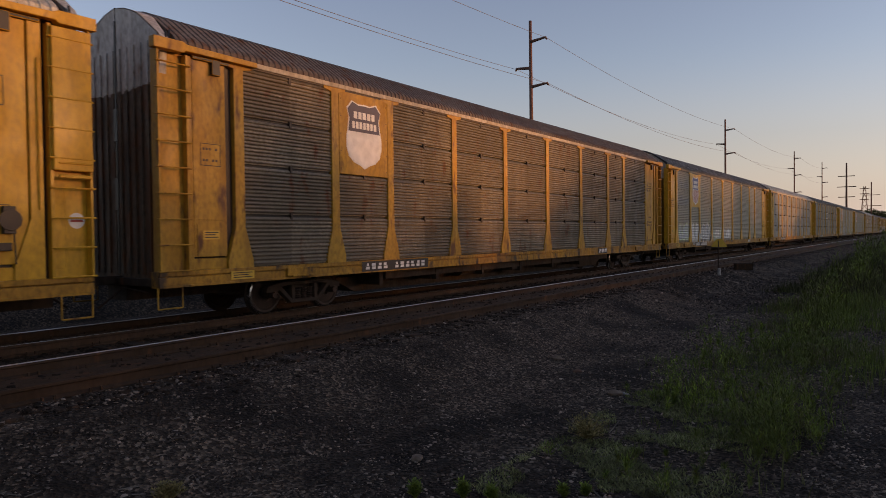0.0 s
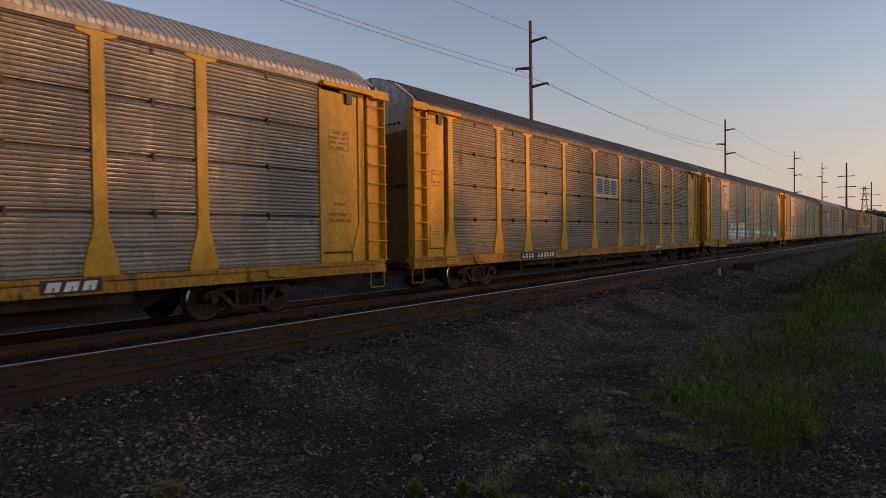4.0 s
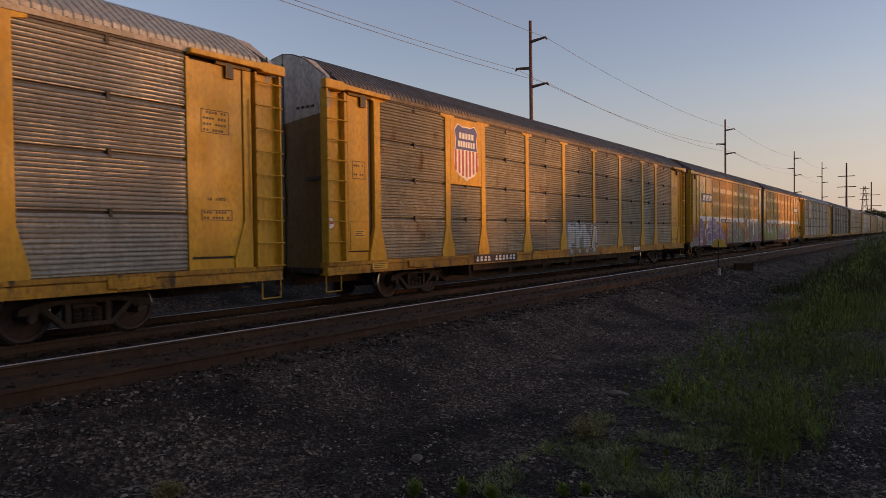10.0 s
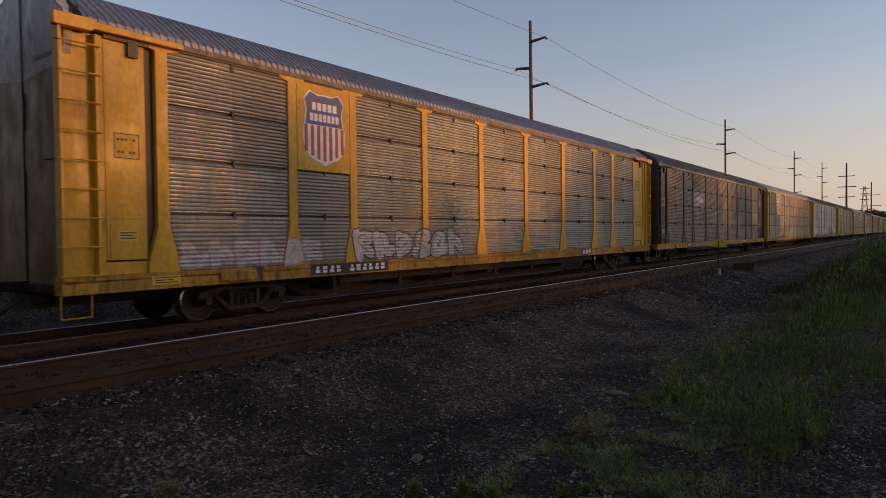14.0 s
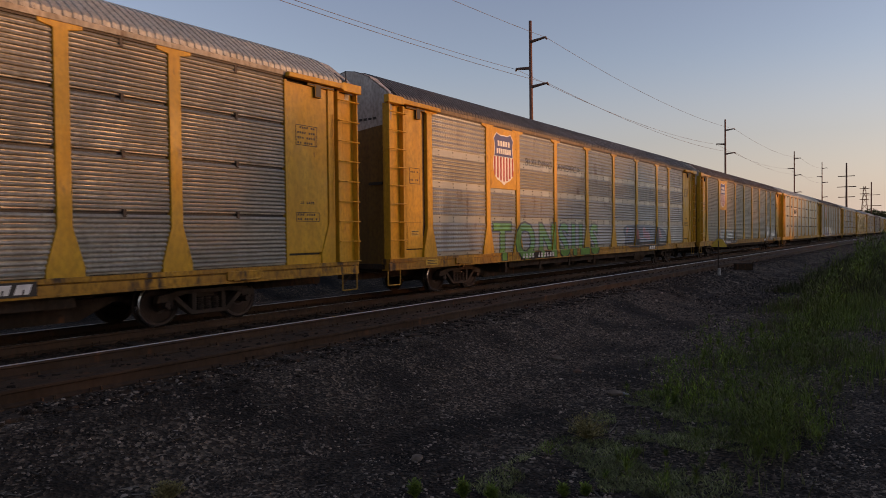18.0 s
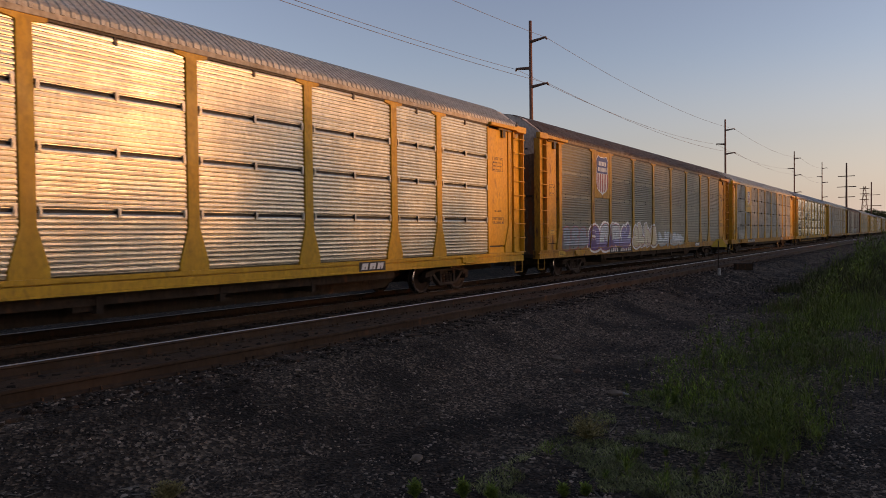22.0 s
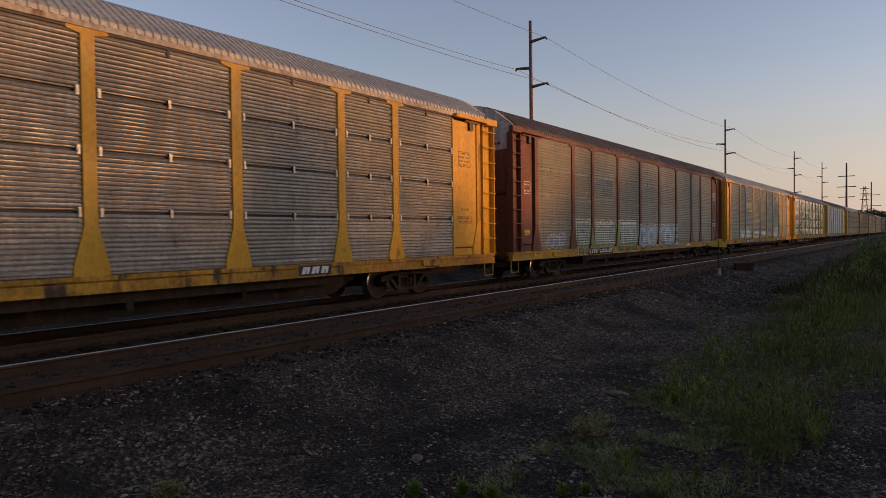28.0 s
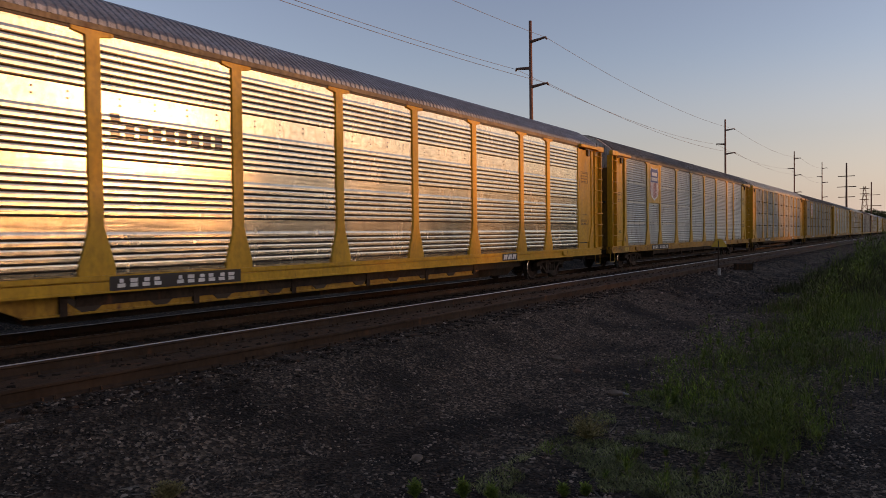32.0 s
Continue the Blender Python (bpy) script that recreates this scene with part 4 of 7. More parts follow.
def clip_low(poly, z, keep_above):
    """The part of a polygon above or below a height."""
    out = []
    for (xa, za), (xb, zb) in zip(poly, poly[1:] + poly[:1]):
        ina, inb = (za >= z) == keep_above, (zb >= z) == keep_above
        if ina:
            out.append((xa, za))
        if ina != inb:
            t = (z - za) / (zb - za)
            out.append((xa + t * (xb - xa), z))
    return out


def flat(s, poly, y, slot, thick=0.003):
    s.prism(poly, y - thick, y, slot)


def shield_mesh(width, faded):
    s = Shape()
    h = width
    poly = [(x * h, z * h * 1.05) for x, z in shield_polys()]
    flat(s, grown(poly, 0.035), 0, 0)
    split = 0.04 * h
    flat(s, clip_low(poly, split, True), -0.004, 1)
    low = clip_low(poly, split - 0.01, False)
    if faded:
        flat(s, low, -0.004, 0)
    else:
        for i in range(7):
            x0, x1 = (-0.5 + (i + 0.0) / 6.5) * h, (-0.5 + (i + 0.5) / 6.5) * h
            zb = -0.585 * h * 1.05 + max(0, abs(x0 + x1) / 2 - 0.1 * h) * 0.42
            flat(s, [(x0, zb), (x1, zb), (x1, split - 0.012), (x0, split - 0.012)], -0.004, 2)
    for row, z, wide in ((5, 0.375, 0.66), (7, 0.175, 0.76)):
        w = wide * h / row
        for i in range(row):
            x = (i - (row - 1) / 2) * w
            s.box(x - w * 0.36, x + w * 0.36, -0.010, -0.0075, (z - 0.07) * h, (z + 0.07) * h, 0)
    return s.mesh("shield", ["white", "navy" if faded else "blue", "red"])


def plate_bars(length, height, colour, back, groups=(4, 6)):
    """A painted plate with rows of bars for its letters and numbers."""
    s = Shape()
    s.box(0, length, -0.004, 0, 0, height, 0)
    total = sum(groups) + len(groups) - 1
    w = length * 0.92 / total
    k = 0
    for g in groups:
        for i in range(g):
            x = length * 0.04 + k * w
            s.box(x + w * 0.14, x + w * 0.74, -0.008, -0.004, height * 0.20, height * 0.47, 1)
            s.box(x + w * (0.14 if i % 2 else 0.30), x + w * (0.74 if i % 3 else 0.60), -0.008, -0.004, height * 0.53, height * 0.80, 1)
            k += 1
        k += 1
    return s.mesh("reporting_mark", [back, colour])


def block_plate(length, height, ink, back):
    """A plate with three bold slanted blocks."""
    s = Shape()
    s.box(0, length, -0.004, 0, 0, height, 0)
    w = length * 0.27
    for i in range(3):
        x = length * 0.07 + i * length * 0.295
        s.prism([(x, height * 0.16), (x + w * 0.8, height * 0.16), (x + w, height * 0.84), (x + w * 0.2, height * 0.84)], -0.008, -0.003, 1)
        s.prism([(x + w * 0.42, height * 0.16), (x + w * 0.52, height * 0.16), (x + w * 0.58, height * 0.5), (x + w * 0.48, height * 0.5)], -0.011, -0.006, 0)
    return s.mesh("owner_mark", [back, ink])


def notice_mesh(w, h, back, ink):
    s = Shape()
    s.box(0, w, -0.004, 0, 0, h, 0)
    for i in range(3):
        z = h * (0.2 + 0.27 * i)
        s.box(w * 0.1, w * (0.9 - 0.17 * (i % 2)), -0.007, -0.004, z, z + h * 0.11, 1)
    return s.mesh("notice", [back, ink])


def clip_mesh():
    s = Shape()
    s.box(-0.026, 0.026, -1.535, -1.50, -0.075, 0.075)
    s.box(-0.014, 0.014, -1.545, -1.535, -0.04, 0.02)
    return s.mesh("panel_clip", ["clip"])


def build_car(spec):
    kind, pmat, paint, roof = spec["kind"], spec["panel"], spec["paint"], spec["roof"]
    car = thing("autorack_car", spec["label"], "railroad car", (0, TRACK_Y, 0), "cars of the freight train")
    mesh = lambda key, make: cached((key,), make)
    part("rack_interior", mesh("core", lambda: core_mesh(LENGTH)), car)
    part("underframe", mesh("underframe", lambda: underframe_mesh(LENGTH)), car, label="grimy dark brown underframe")
    part("roof", mesh("roof" + roof, lambda: roof_mesh(LENGTH, roof)), car, label=spec.get("roof_label", "ribbed metal roof"))
    sill = spec.get("sill", "sill_paint" if paint.startswith("yellow") and pmat not in ("shiny", "zinc") else paint)
    top = spec.get("top", "white_top")
    POSTS = LAYOUTS["oldest" if spec["number"] == 0 else "early" if spec["number"] < 7 else "late"]
    for x, turn in ((0, 0), (LENGTH, math.pi)):
        cap = top if turn == 0 or spec["number"] == 4 else roof
        part("roof_cap", mesh("cap" + cap, lambda: cap_mesh(cap)), car, (x, 0, 0), "smooth sheet cap over the end doors", turn)
        if spec.get("lip"):
            part("roof_lip", mesh("hoop", hoop_mesh), car, (0.06 if turn == 0 else LENGTH - 0.06, 0, 0), turn=turn)
    # yellow cars get end doors with the shade of the gap in their colour
    end = spec.get("end", "shaded_end_paint" if paint.startswith("yellow") else paint)
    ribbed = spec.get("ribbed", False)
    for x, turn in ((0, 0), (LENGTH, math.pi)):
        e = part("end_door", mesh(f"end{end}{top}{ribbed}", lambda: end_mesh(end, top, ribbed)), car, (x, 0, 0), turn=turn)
        part("coupler", mesh("coupler", coupler_mesh), car, (x, 0, 0), turn=turn)
    for turn in (0, math.pi):
        o = (0, 0, 0) if turn == 0 else (LENGTH, 0, 0)
        part("side_sill", mesh("sill" + sill, lambda: sill_mesh(LENGTH, sill)), car, o, turn=turn)
        trim = spec.get("trim", "rail_trim" if roof == "roof_light" else "trim_brown")
        part("roof_rail", mesh("fascia" + trim, lambda: fascia_mesh(LENGTH, trim)), car, o, turn=turn)
    post = mesh("post" + paint, lambda: post_mesh(paint))
    for x in POSTS:
        part("post", post, car, (x, 0, 0), turn=math.pi)
        if x < 24:
            part("post", post, car, (x, 0, 0))
    for i, (a, b) in enumerate(zip(POSTS, POSTS[1:])):
        lo, hi = a + POST_W / 2 + 0.012, b - POST_W / 2 - 0.012
        if i == 8:
            hi = LENGTH - 2.185
        w = round(hi - lo, 3)
        for turn in (0, math.pi):
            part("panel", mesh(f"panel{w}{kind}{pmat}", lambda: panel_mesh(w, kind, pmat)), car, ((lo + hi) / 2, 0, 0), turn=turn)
            if i < spec.get("clips", 0) and turn == 0:
                for z in (2.09, 3.08, 4.02):
                    if spec.get("logo") == "small" and i == 1 and z > 3:
                        continue
                    for x in ((lo + hi) / 2, lo + 0.045, hi - 0.045):
                        part("panel_clip", mesh("clip", clip_mesh), car, (x, 0, z))
    # corners: mirrored twins are made for the trailing end
    for far in (False, True):
        x0 = LENGTH if far else 0
        for back in (False, True):
            m = far != back
            def flip(make, m=m):
                def made():
                    me = make()
                    if m:
                        me.transform(Matrix.Diagonal((-1, 1, 1, 1)))
                        me.flip_normals()
                    return me
                return made
            turn = math.pi if back else 0
            if far and not back:
                part("corner_door", mesh(f"tail{paint}", lambda: tail_mesh(paint)), car, (x0, 0, 0))
            else:
                part("corner_door", mesh(f"bay{paint}{m}", flip(lambda: bay_mesh(paint))), car, (x0, 0, 0), turn=turn)
            part("door_header", mesh(f"header{paint}{m}", flip(lambda: header_mesh(paint))), car, (x0, 0, 0), turn=turn)
            part("step_stirrup", mesh(f"stirrup{m}", flip(stirrup_mesh)), car, (x0, 0, 0), turn=turn)
            ladder = part("ladder", mesh(f"ladder{paint}{m}", flip(lambda: ladder_mesh(paint))), car, (x0, 0, 0), turn=turn)
            if not back:
                for k in range(9):
                    part("rung", mesh(f"rung{paint}{m}", flip(lambda: rung_mesh(paint))), ladder, (0, 0, 1.07 + 0.46 * k))
    if spec.get("disc"):
        part("warning_disc", mesh("disc", disc_mesh), car, (0.22 if spec["disc"] > 0 else LENGTH - 0.22, -1.44, 1.95), "round white disc with a red ring")
    if spec.get("short"):
        part("cover_plate", mesh("cover" + paint, lambda: cover_mesh(paint)), car, (LENGTH, 0, 0), "plain yellow plate over the ladder")
    if spec.get("brake"):
        s = cached(("brake",), brake_mesh)
        part("hand_brake", s, car, (LENGTH - 1.2, 0, 0), "black hand brake with a chain on the corner door")
    for x in (3.8, LENGTH - 3.8):
        build_truck(car, x)
    # writing on the sill and doors, as bars
    px = spec.get("plate", 5.2)
    ink = "white"
    part("reporting_mark", mesh(f"mark{spec.get('bare')}", lambda: plate_bars(2.6, 0.24, ink, "under" if spec.get("bare") else "black")), car, (px, -1.573, 0.80), "black plate with white reporting marks")
    part("owner_mark", mesh("owner", lambda: block_plate(0.95, 0.22, "white", "black")), car, (19.4, -1.573, 0.81), "small black owner plate on the sill")
    pen = "white" if paint in ("oxide", "brown") else "channel"
    part("notice", mesh("notice_y", lambda: notice_mesh(0.36, 0.17, "label", "black")), car, (0.95, -1.501, 1.62), "small yellow warning notice")
    part("stencil", mesh("stencil_a" + paint, lambda: stencil_mesh(0.44, 0.42, pen, 2, paint)), car, (0.92, -1.501, 3.0 + 0.5 * (spec["number"] % 3 == 2)), "boxed stencil on the corner door")
    part("stencil", mesh("stencil_b" + paint, lambda: stencil_mesh(0.62, 0.44, pen, 4, paint)), car, (LENGTH - 1.86, -1.501, 3.62), "boxed stencil on the corner door")
    part("stencil", mesh("stencil_c" + paint, lambda: stencil_mesh(0.68, 0.20, pen, 2, paint)), car, (LENGTH - 1.88, -1.501, 1.98), "boxed stencil low on the corner door")
    part("stencil", mesh("stencil_d" + paint, lambda: plate_bars(0.46, 0.09, pen, paint, groups=(2, 4))), car, (LENGTH - 1.78, -1.497, 2.34), "small dark marks on the corner door")
    part("sill_notice", mesh("notice_s", lambda: notice_mesh(0.55, 0.16, "label", "channel")), car, (1.5, -1.573, 0.84), "yellow notice on the sill")
    part("jacking_pad", mesh("pad" + sill, lambda: pad_mesh(sill)), car, (3.3, 0, 0))
    part("jacking_pad", mesh("pad" + sill, lambda: pad_mesh(sill)), car, (LENGTH - 3.3, 0, 0))
    if spec.get("truss"):
        part("belly_plate", mesh("belly", belly_mesh), car, label="deep yellow plate under the sill")
        for i in range(9):
            part("brace", mesh("brace", brace_mesh), car, (6.6 + 1.3 * i, 0, 0), "dark vee-shaped brace on the plate")
    # emblem
    logo = spec.get("logo")
    side = Side(kind, POSTS, logo in ("shield", "faded", "small"))
    if logo in ("shield", "faded", "small"):
        a, b = POSTS[1], POSTS[2]
        x = (a + b) / 2
        def plate():
            s = Shape()
            w = (b - a - POST_W) / 2 - 0.008
            s.box(-w, w, -1.532, -1.44, 3.09, 4.985)
            for u in (-w + 0.05, w - 0.05):
                for k in range(5):
                    s.box(u - 0.015, u + 0.015, -1.538, -1.532, 3.2 + 0.4 * k, 3.23 + 0.4 * k, 1)
            return s.mesh("logo_plate", [paint, "channel"], bevel=0.004)
        part("logo_plate", mesh(f"logo_plate{paint}{a}", plate), car, (x, 0, 0))
        if logo == "small":
            part("shield", mesh("shield_s", lambda: shield_mesh(0.72, False)), car, (x, -1.534, 4.2), "red, white and blue shield emblem")
        elif logo == "faded":
            part("shield", mesh("shield_f", lambda: shield_mesh(1.16, True)), car, (x, -1.534, 4.06), "faded white and navy shield emblem")
        else:
            part("shield", mesh("shield", lambda: shield_mesh(1.2, False)), car, (x, -1.534, 4.06), "red, white and blue shield emblem")
    elif logo:
        p = spec.get("logo_panel", 2)
        a, b = POSTS[p] + POST_W / 2, POSTS[p + 1] - POST_W / 2
        part("owner_emblem", emblem_mesh(logo, side, a, b), car, label=EMBLEMS[logo])
    # sprayed and stencilled paint
    art = spec.get("art", ())
    if art:
        mats = sorted({m for step in art for m in step[1:] if isinstance(m, str) and m in M})
        for step in art:
            s = Shape()
            if step[0] == "throw":
                _, x0, x1, z0, z1, n, fill, line, edge, shade, seed = step
                throw_up(s, side, mats, x0, x1, z0, z1, n, fill, line, edge or None, shade or None, seed)
            elif step[0] == "scrawl":
                _, x0, x1, z0, z1, n, line, seed = step
                scrawl(s, side, mats, x0, x1, z0, z1, n, line, seed)
            elif step[0] == "word":
                _, text, x0, x1, z0, z1, fill, line, *halo = step
                word(s, side, mats, text, x0, x1, z0, z1, fill, line or None, 0.03 if text == "TONSILS" else 0.055 if halo else 0.05, halo[0] if halo else None)
            elif step[0] == "patch":
                _, x0, x1, z0, z1, fill, seed = step
                rnd = random.Random(seed)
                spray(s, side, [blob((x0 + x1) / 2, (z0 + z1) / 2, (x1 - x0) / 2, (z1 - z0) / 2, rnd, 40, 0.10, 5)], mats.index(fill), 0.001)
            part("graffiti" if step[0] != "word" or step[7] else "lettering", s.mesh("graffiti", mats), car, label=spec.get("art_label", "sprayed lettering along the lower panels"))
    return car


EMBLEMS = {
    "plate_dark": "white emblem plate with dark blocks",
    "plate_gold": "white emblem plate with gold blocks",
    "plate_red": "red emblem plate with white blocks",
    "plate_black": "white emblem plate with black blocks",
    "gold": "gold block emblem with a bar under it",
    "stripes": "black striped emblem with dark lines of lettering",
    "row": "row of dark letter blocks",
}


def emblem_mesh(logo, side, a, b):
    """Owners' emblems as plain blocks in their colours."""
    s = Shape()
    c = (a + b) / 2
    rect = lambda x0, x1, z0, z1: [(x0, z0), (x1, z0), (x1, z1), (x0, z1)]
    if logo.startswith("plate"):
        back, ink = {"plate_dark": ("g_straw", "g_dark"), "plate_gold": ("white", "gold"), "plate_red": ("g_red", "white"), "plate_black": ("white", "black")}[logo]
        spray(s, side, [rect(a + 0.02, b - 0.02, 3.14, 3.97)], 0, 0.002)
        if logo == "plate_red":
            for i in range(6):
                x = c - 0.62 + i * 0.2 + (0.08 if i > 1 else 0)
                spray(s, side, [rect(x, x + 0.14, 3.42, 3.68)], 1, 0.005)
        else:
            for i in range(3):
                k = 1.3 if logo == "plate_dark" else 1.0
                x, z0, z1 = c + (-0.85 + i * 0.58) * k, 3.56 - 0.22 * k, 3.62 + 0.22 * k
                spray(s, side, [[(x, z0 + 0.06), (x + 0.06, z0), (x + 0.46 * k, z0), (x + 0.52 * k, z0 + 0.1), (x + 0.50 * k, z1 - 0.08), (x + 0.44 * k, z1), (x + 0.06, z1), (x, z1 - 0.08)]], 1, 0.005)
            if logo == "plate_gold":
                spray(s, side, [rect(c - 0.85, c + 0.83, 3.20, 3.30)], 1, 0.005)
            if logo == "plate_black":
                spray(s, side, [rect(c - 1.02, c - 0.96, 3.28, 3.90)], 1, 0.005)
                spray(s, side, [rect(c + 0.96, c + 1.02, 3.28, 3.90)], 1, 0.005)
        mats = [back, ink]
    elif logo == "gold":
        for i in range(3):
            x = c - 0.78 + i * 0.56
            spray(s, side, [[(x, 3.36), (x + 0.40, 3.36), (x + 0.47, 3.46), (x + 0.47, 3.72), (x + 0.40, 3.82), (x + 0.06, 3.82), (x, 3.72)]], 0, 0.004)
        spray(s, side, [rect(c - 0.8, c + 0.82, 3.12, 3.26)], 0, 0.004)
        mats = ["gold", "g_grey"]
    elif logo == "stripes":
        for i in range(5):
            z = 3.62 + i * 0.07
            spray(s, side, [rect(c - 0.95 + 0.05 * i, c + 0.05, z, z + 0.03)], 0, 0.004)
        for i in range(2):
            spray(s, side, [rect(c + 0.10 + i * 0.34, c + 0.40 + i * 0.34, 3.60, 3.94)], 0, 0.004)
        for k, n in ((0, 7), (1, 8)):
            for i in range(n):
                x = c - 0.3 + i * 0.15
                spray(s, side, [rect(x, x + 0.11, 3.38 - 0.2 * k, 3.53 - 0.2 * k)], 0, 0.004)
        mats = ["g_dark"]
    else:
        for i in range(9):
            x = c - 1.12 + i * 0.25
            h = 0.44 if i == 0 else 0.30
            spray(s, side, [rect(x, x + 0.17, 3.30, 3.30 + h * 0.42)], 0, 0.004)
            spray(s, side, [rect(x, x + 0.17, 3.30 + h * 0.58, 3.30 + h)], 0, 0.004)
        mats = ["g_dark"]
    return s.mesh("owner_emblem", mats)


def disc_mesh():
    s = Shape()
    s.tube((0, 0, 0), (0, -0.012, 0), 0.15, n=20, slot=0)
    s.tube((0, -0.012, 0), (0, -0.016, 0), 0.125, n=20, slot=1)
    s.box(-0.10, 0.10, -0.02, -0.016, -0.02, 0.02, 0)
    return s.mesh("warning_disc", ["red", "white"])


def cover_mesh(mat):
    s = Shape()
    s.box(-0.62, -0.02, -1.63, -1.45, 2.72, 4.92)
    s.box(-0.55, -0.06, -1.645, -1.63, 2.82, 2.85)
    s.box(-0.55, -0.06, -1.66, -1.60, 2.60, 2.66)
    return s.mesh("cover_plate", [mat], bevel=0.012)


def pad_mesh(mat):
    s = Shape()
    s.box(-0.42, 0.42, -1.61, -1.56, 0.83, 1.0)
    s.box(-0.30, 0.30, -1.64, -1.56, 0.81, 0.85)
    return s.mesh("jacking_pad", [mat], bevel=0.012)


def belly_mesh():
    """A deep plate under the sill that tapers at both ends."""
    s = Shape()
    s.prism([(4.9, 0.80), (5.6, 0.45), (18.2, 0.45), (19.4, 0.80)], -1.24, -1.18)
    s.box(5.6, 18.2, -1.28, -1.18, 0.43, 0.47)
    return s.mesh("belly_plate", ["yellow_old"], bevel=0.006)


def brace_mesh():
    s = Shape()
    s.prism([(-0.48, 0.77), (-0.34, 0.77), (-0.04, 0.56), (0.06, 0.56), (0.36, 0.77), (0.50, 0.77), (0.12, 0.47), (-0.10, 0.47)], -1.262, -1.20)
    return s.mesh("brace", ["channel"])


def brake_mesh():
    s = Shape()
    s.box(-0.12, 0.05, -1.60, -1.50, 1.75, 2.15)
    s.tube((-0.03, -1.62, 1.95), (-0.03, -1.60, 1.95), 0.16, n=12)
    s.tube((0.02, -1.58, 1.8), (0.05, -1.56, 1.3), 0.015, n=5)
    s.box(-0.34, -0.02, -1.62, -1.50, 1.5, 1.62)
    return s.mesh("hand_brake", ["black"], bevel=0.006)


# ---- the articulated car ----
UNIT = 20.95


def smooth_panel(w):
    s = Shape()
    s.box(-w / 2, w / 2, -1.50, -1.43, 0.92, 5.10)
    s.box(-w / 2, w / 2, -1.512, -1.50, 0.92, 0.98)
    for z in (1.82, 2.2, 3.46, 4.32, 4.45, 4.58):
        for i in range(4):
            x = -w / 2 + w * (i + 0.5) / 4
            s.box(x - 0.012, x + 0.012, -1.506, -1.50, z, z + 0.02, 1)
    return s.mesh("panel", ["gloss_yellow", "channel"])


def vent_mesh(w):
    s = Shape()
    s.box(-w / 2, w / 2, -0.004, 0, -0.31, 0.31)
    return s.mesh("vent_screen", ["mesh_yellow"])


def band_mesh(w):
    s = Shape()
    s.box(-w / 2, w / 2, -0.003, 0, -0.15, 0.15)
    return s.mesh("white_band", ["white"])


def channel_mesh():
    s = Shape()
    # dark face nearly flush with the panels: its colour gives the recess's shade
    s.box(-0.055, 0.055, -1.49, -1.42, 0.86, 5.02)
    s.box(-0.075, -0.05, -1.53, -1.42, 0.86, 5.02, 1)
    return s.mesh("post", ["channel", "yellow_old"])


def bellows_mesh():
    s = Shape()

    def ring(x0, x1, k):
        half = [(y * k, z - (1 - k) * 1.2) for y, z in ROOF]
        poly = [(-1.46 * k, 0.82)] + half + [(-y, z) for y, z in reversed(half[:-1])] + [(1.46 * k, 0.82)]
        n = len(poly)
        s.add([(x0, y, z) for y, z in poly] + [(x1, y, z) for y, z in poly], [tuple(range(n - 1, -1, -1)), tuple(range(n, 2 * n))] + [(i, (i + 1) % n, (i + 1) % n + n, i + n) for i in range(n)])

    for i in range(6):
        ring(i * 0.16, i * 0.16 + 0.10, 0.95)
        ring(i * 0.16 + 0.10, i * 0.16 + 0.16, 0.90)
    ring(-0.1, 0.0, 0.98)
    ring(0.96, 1.06, 0.98)
    return s.mesh("bellows", ["rubber"])


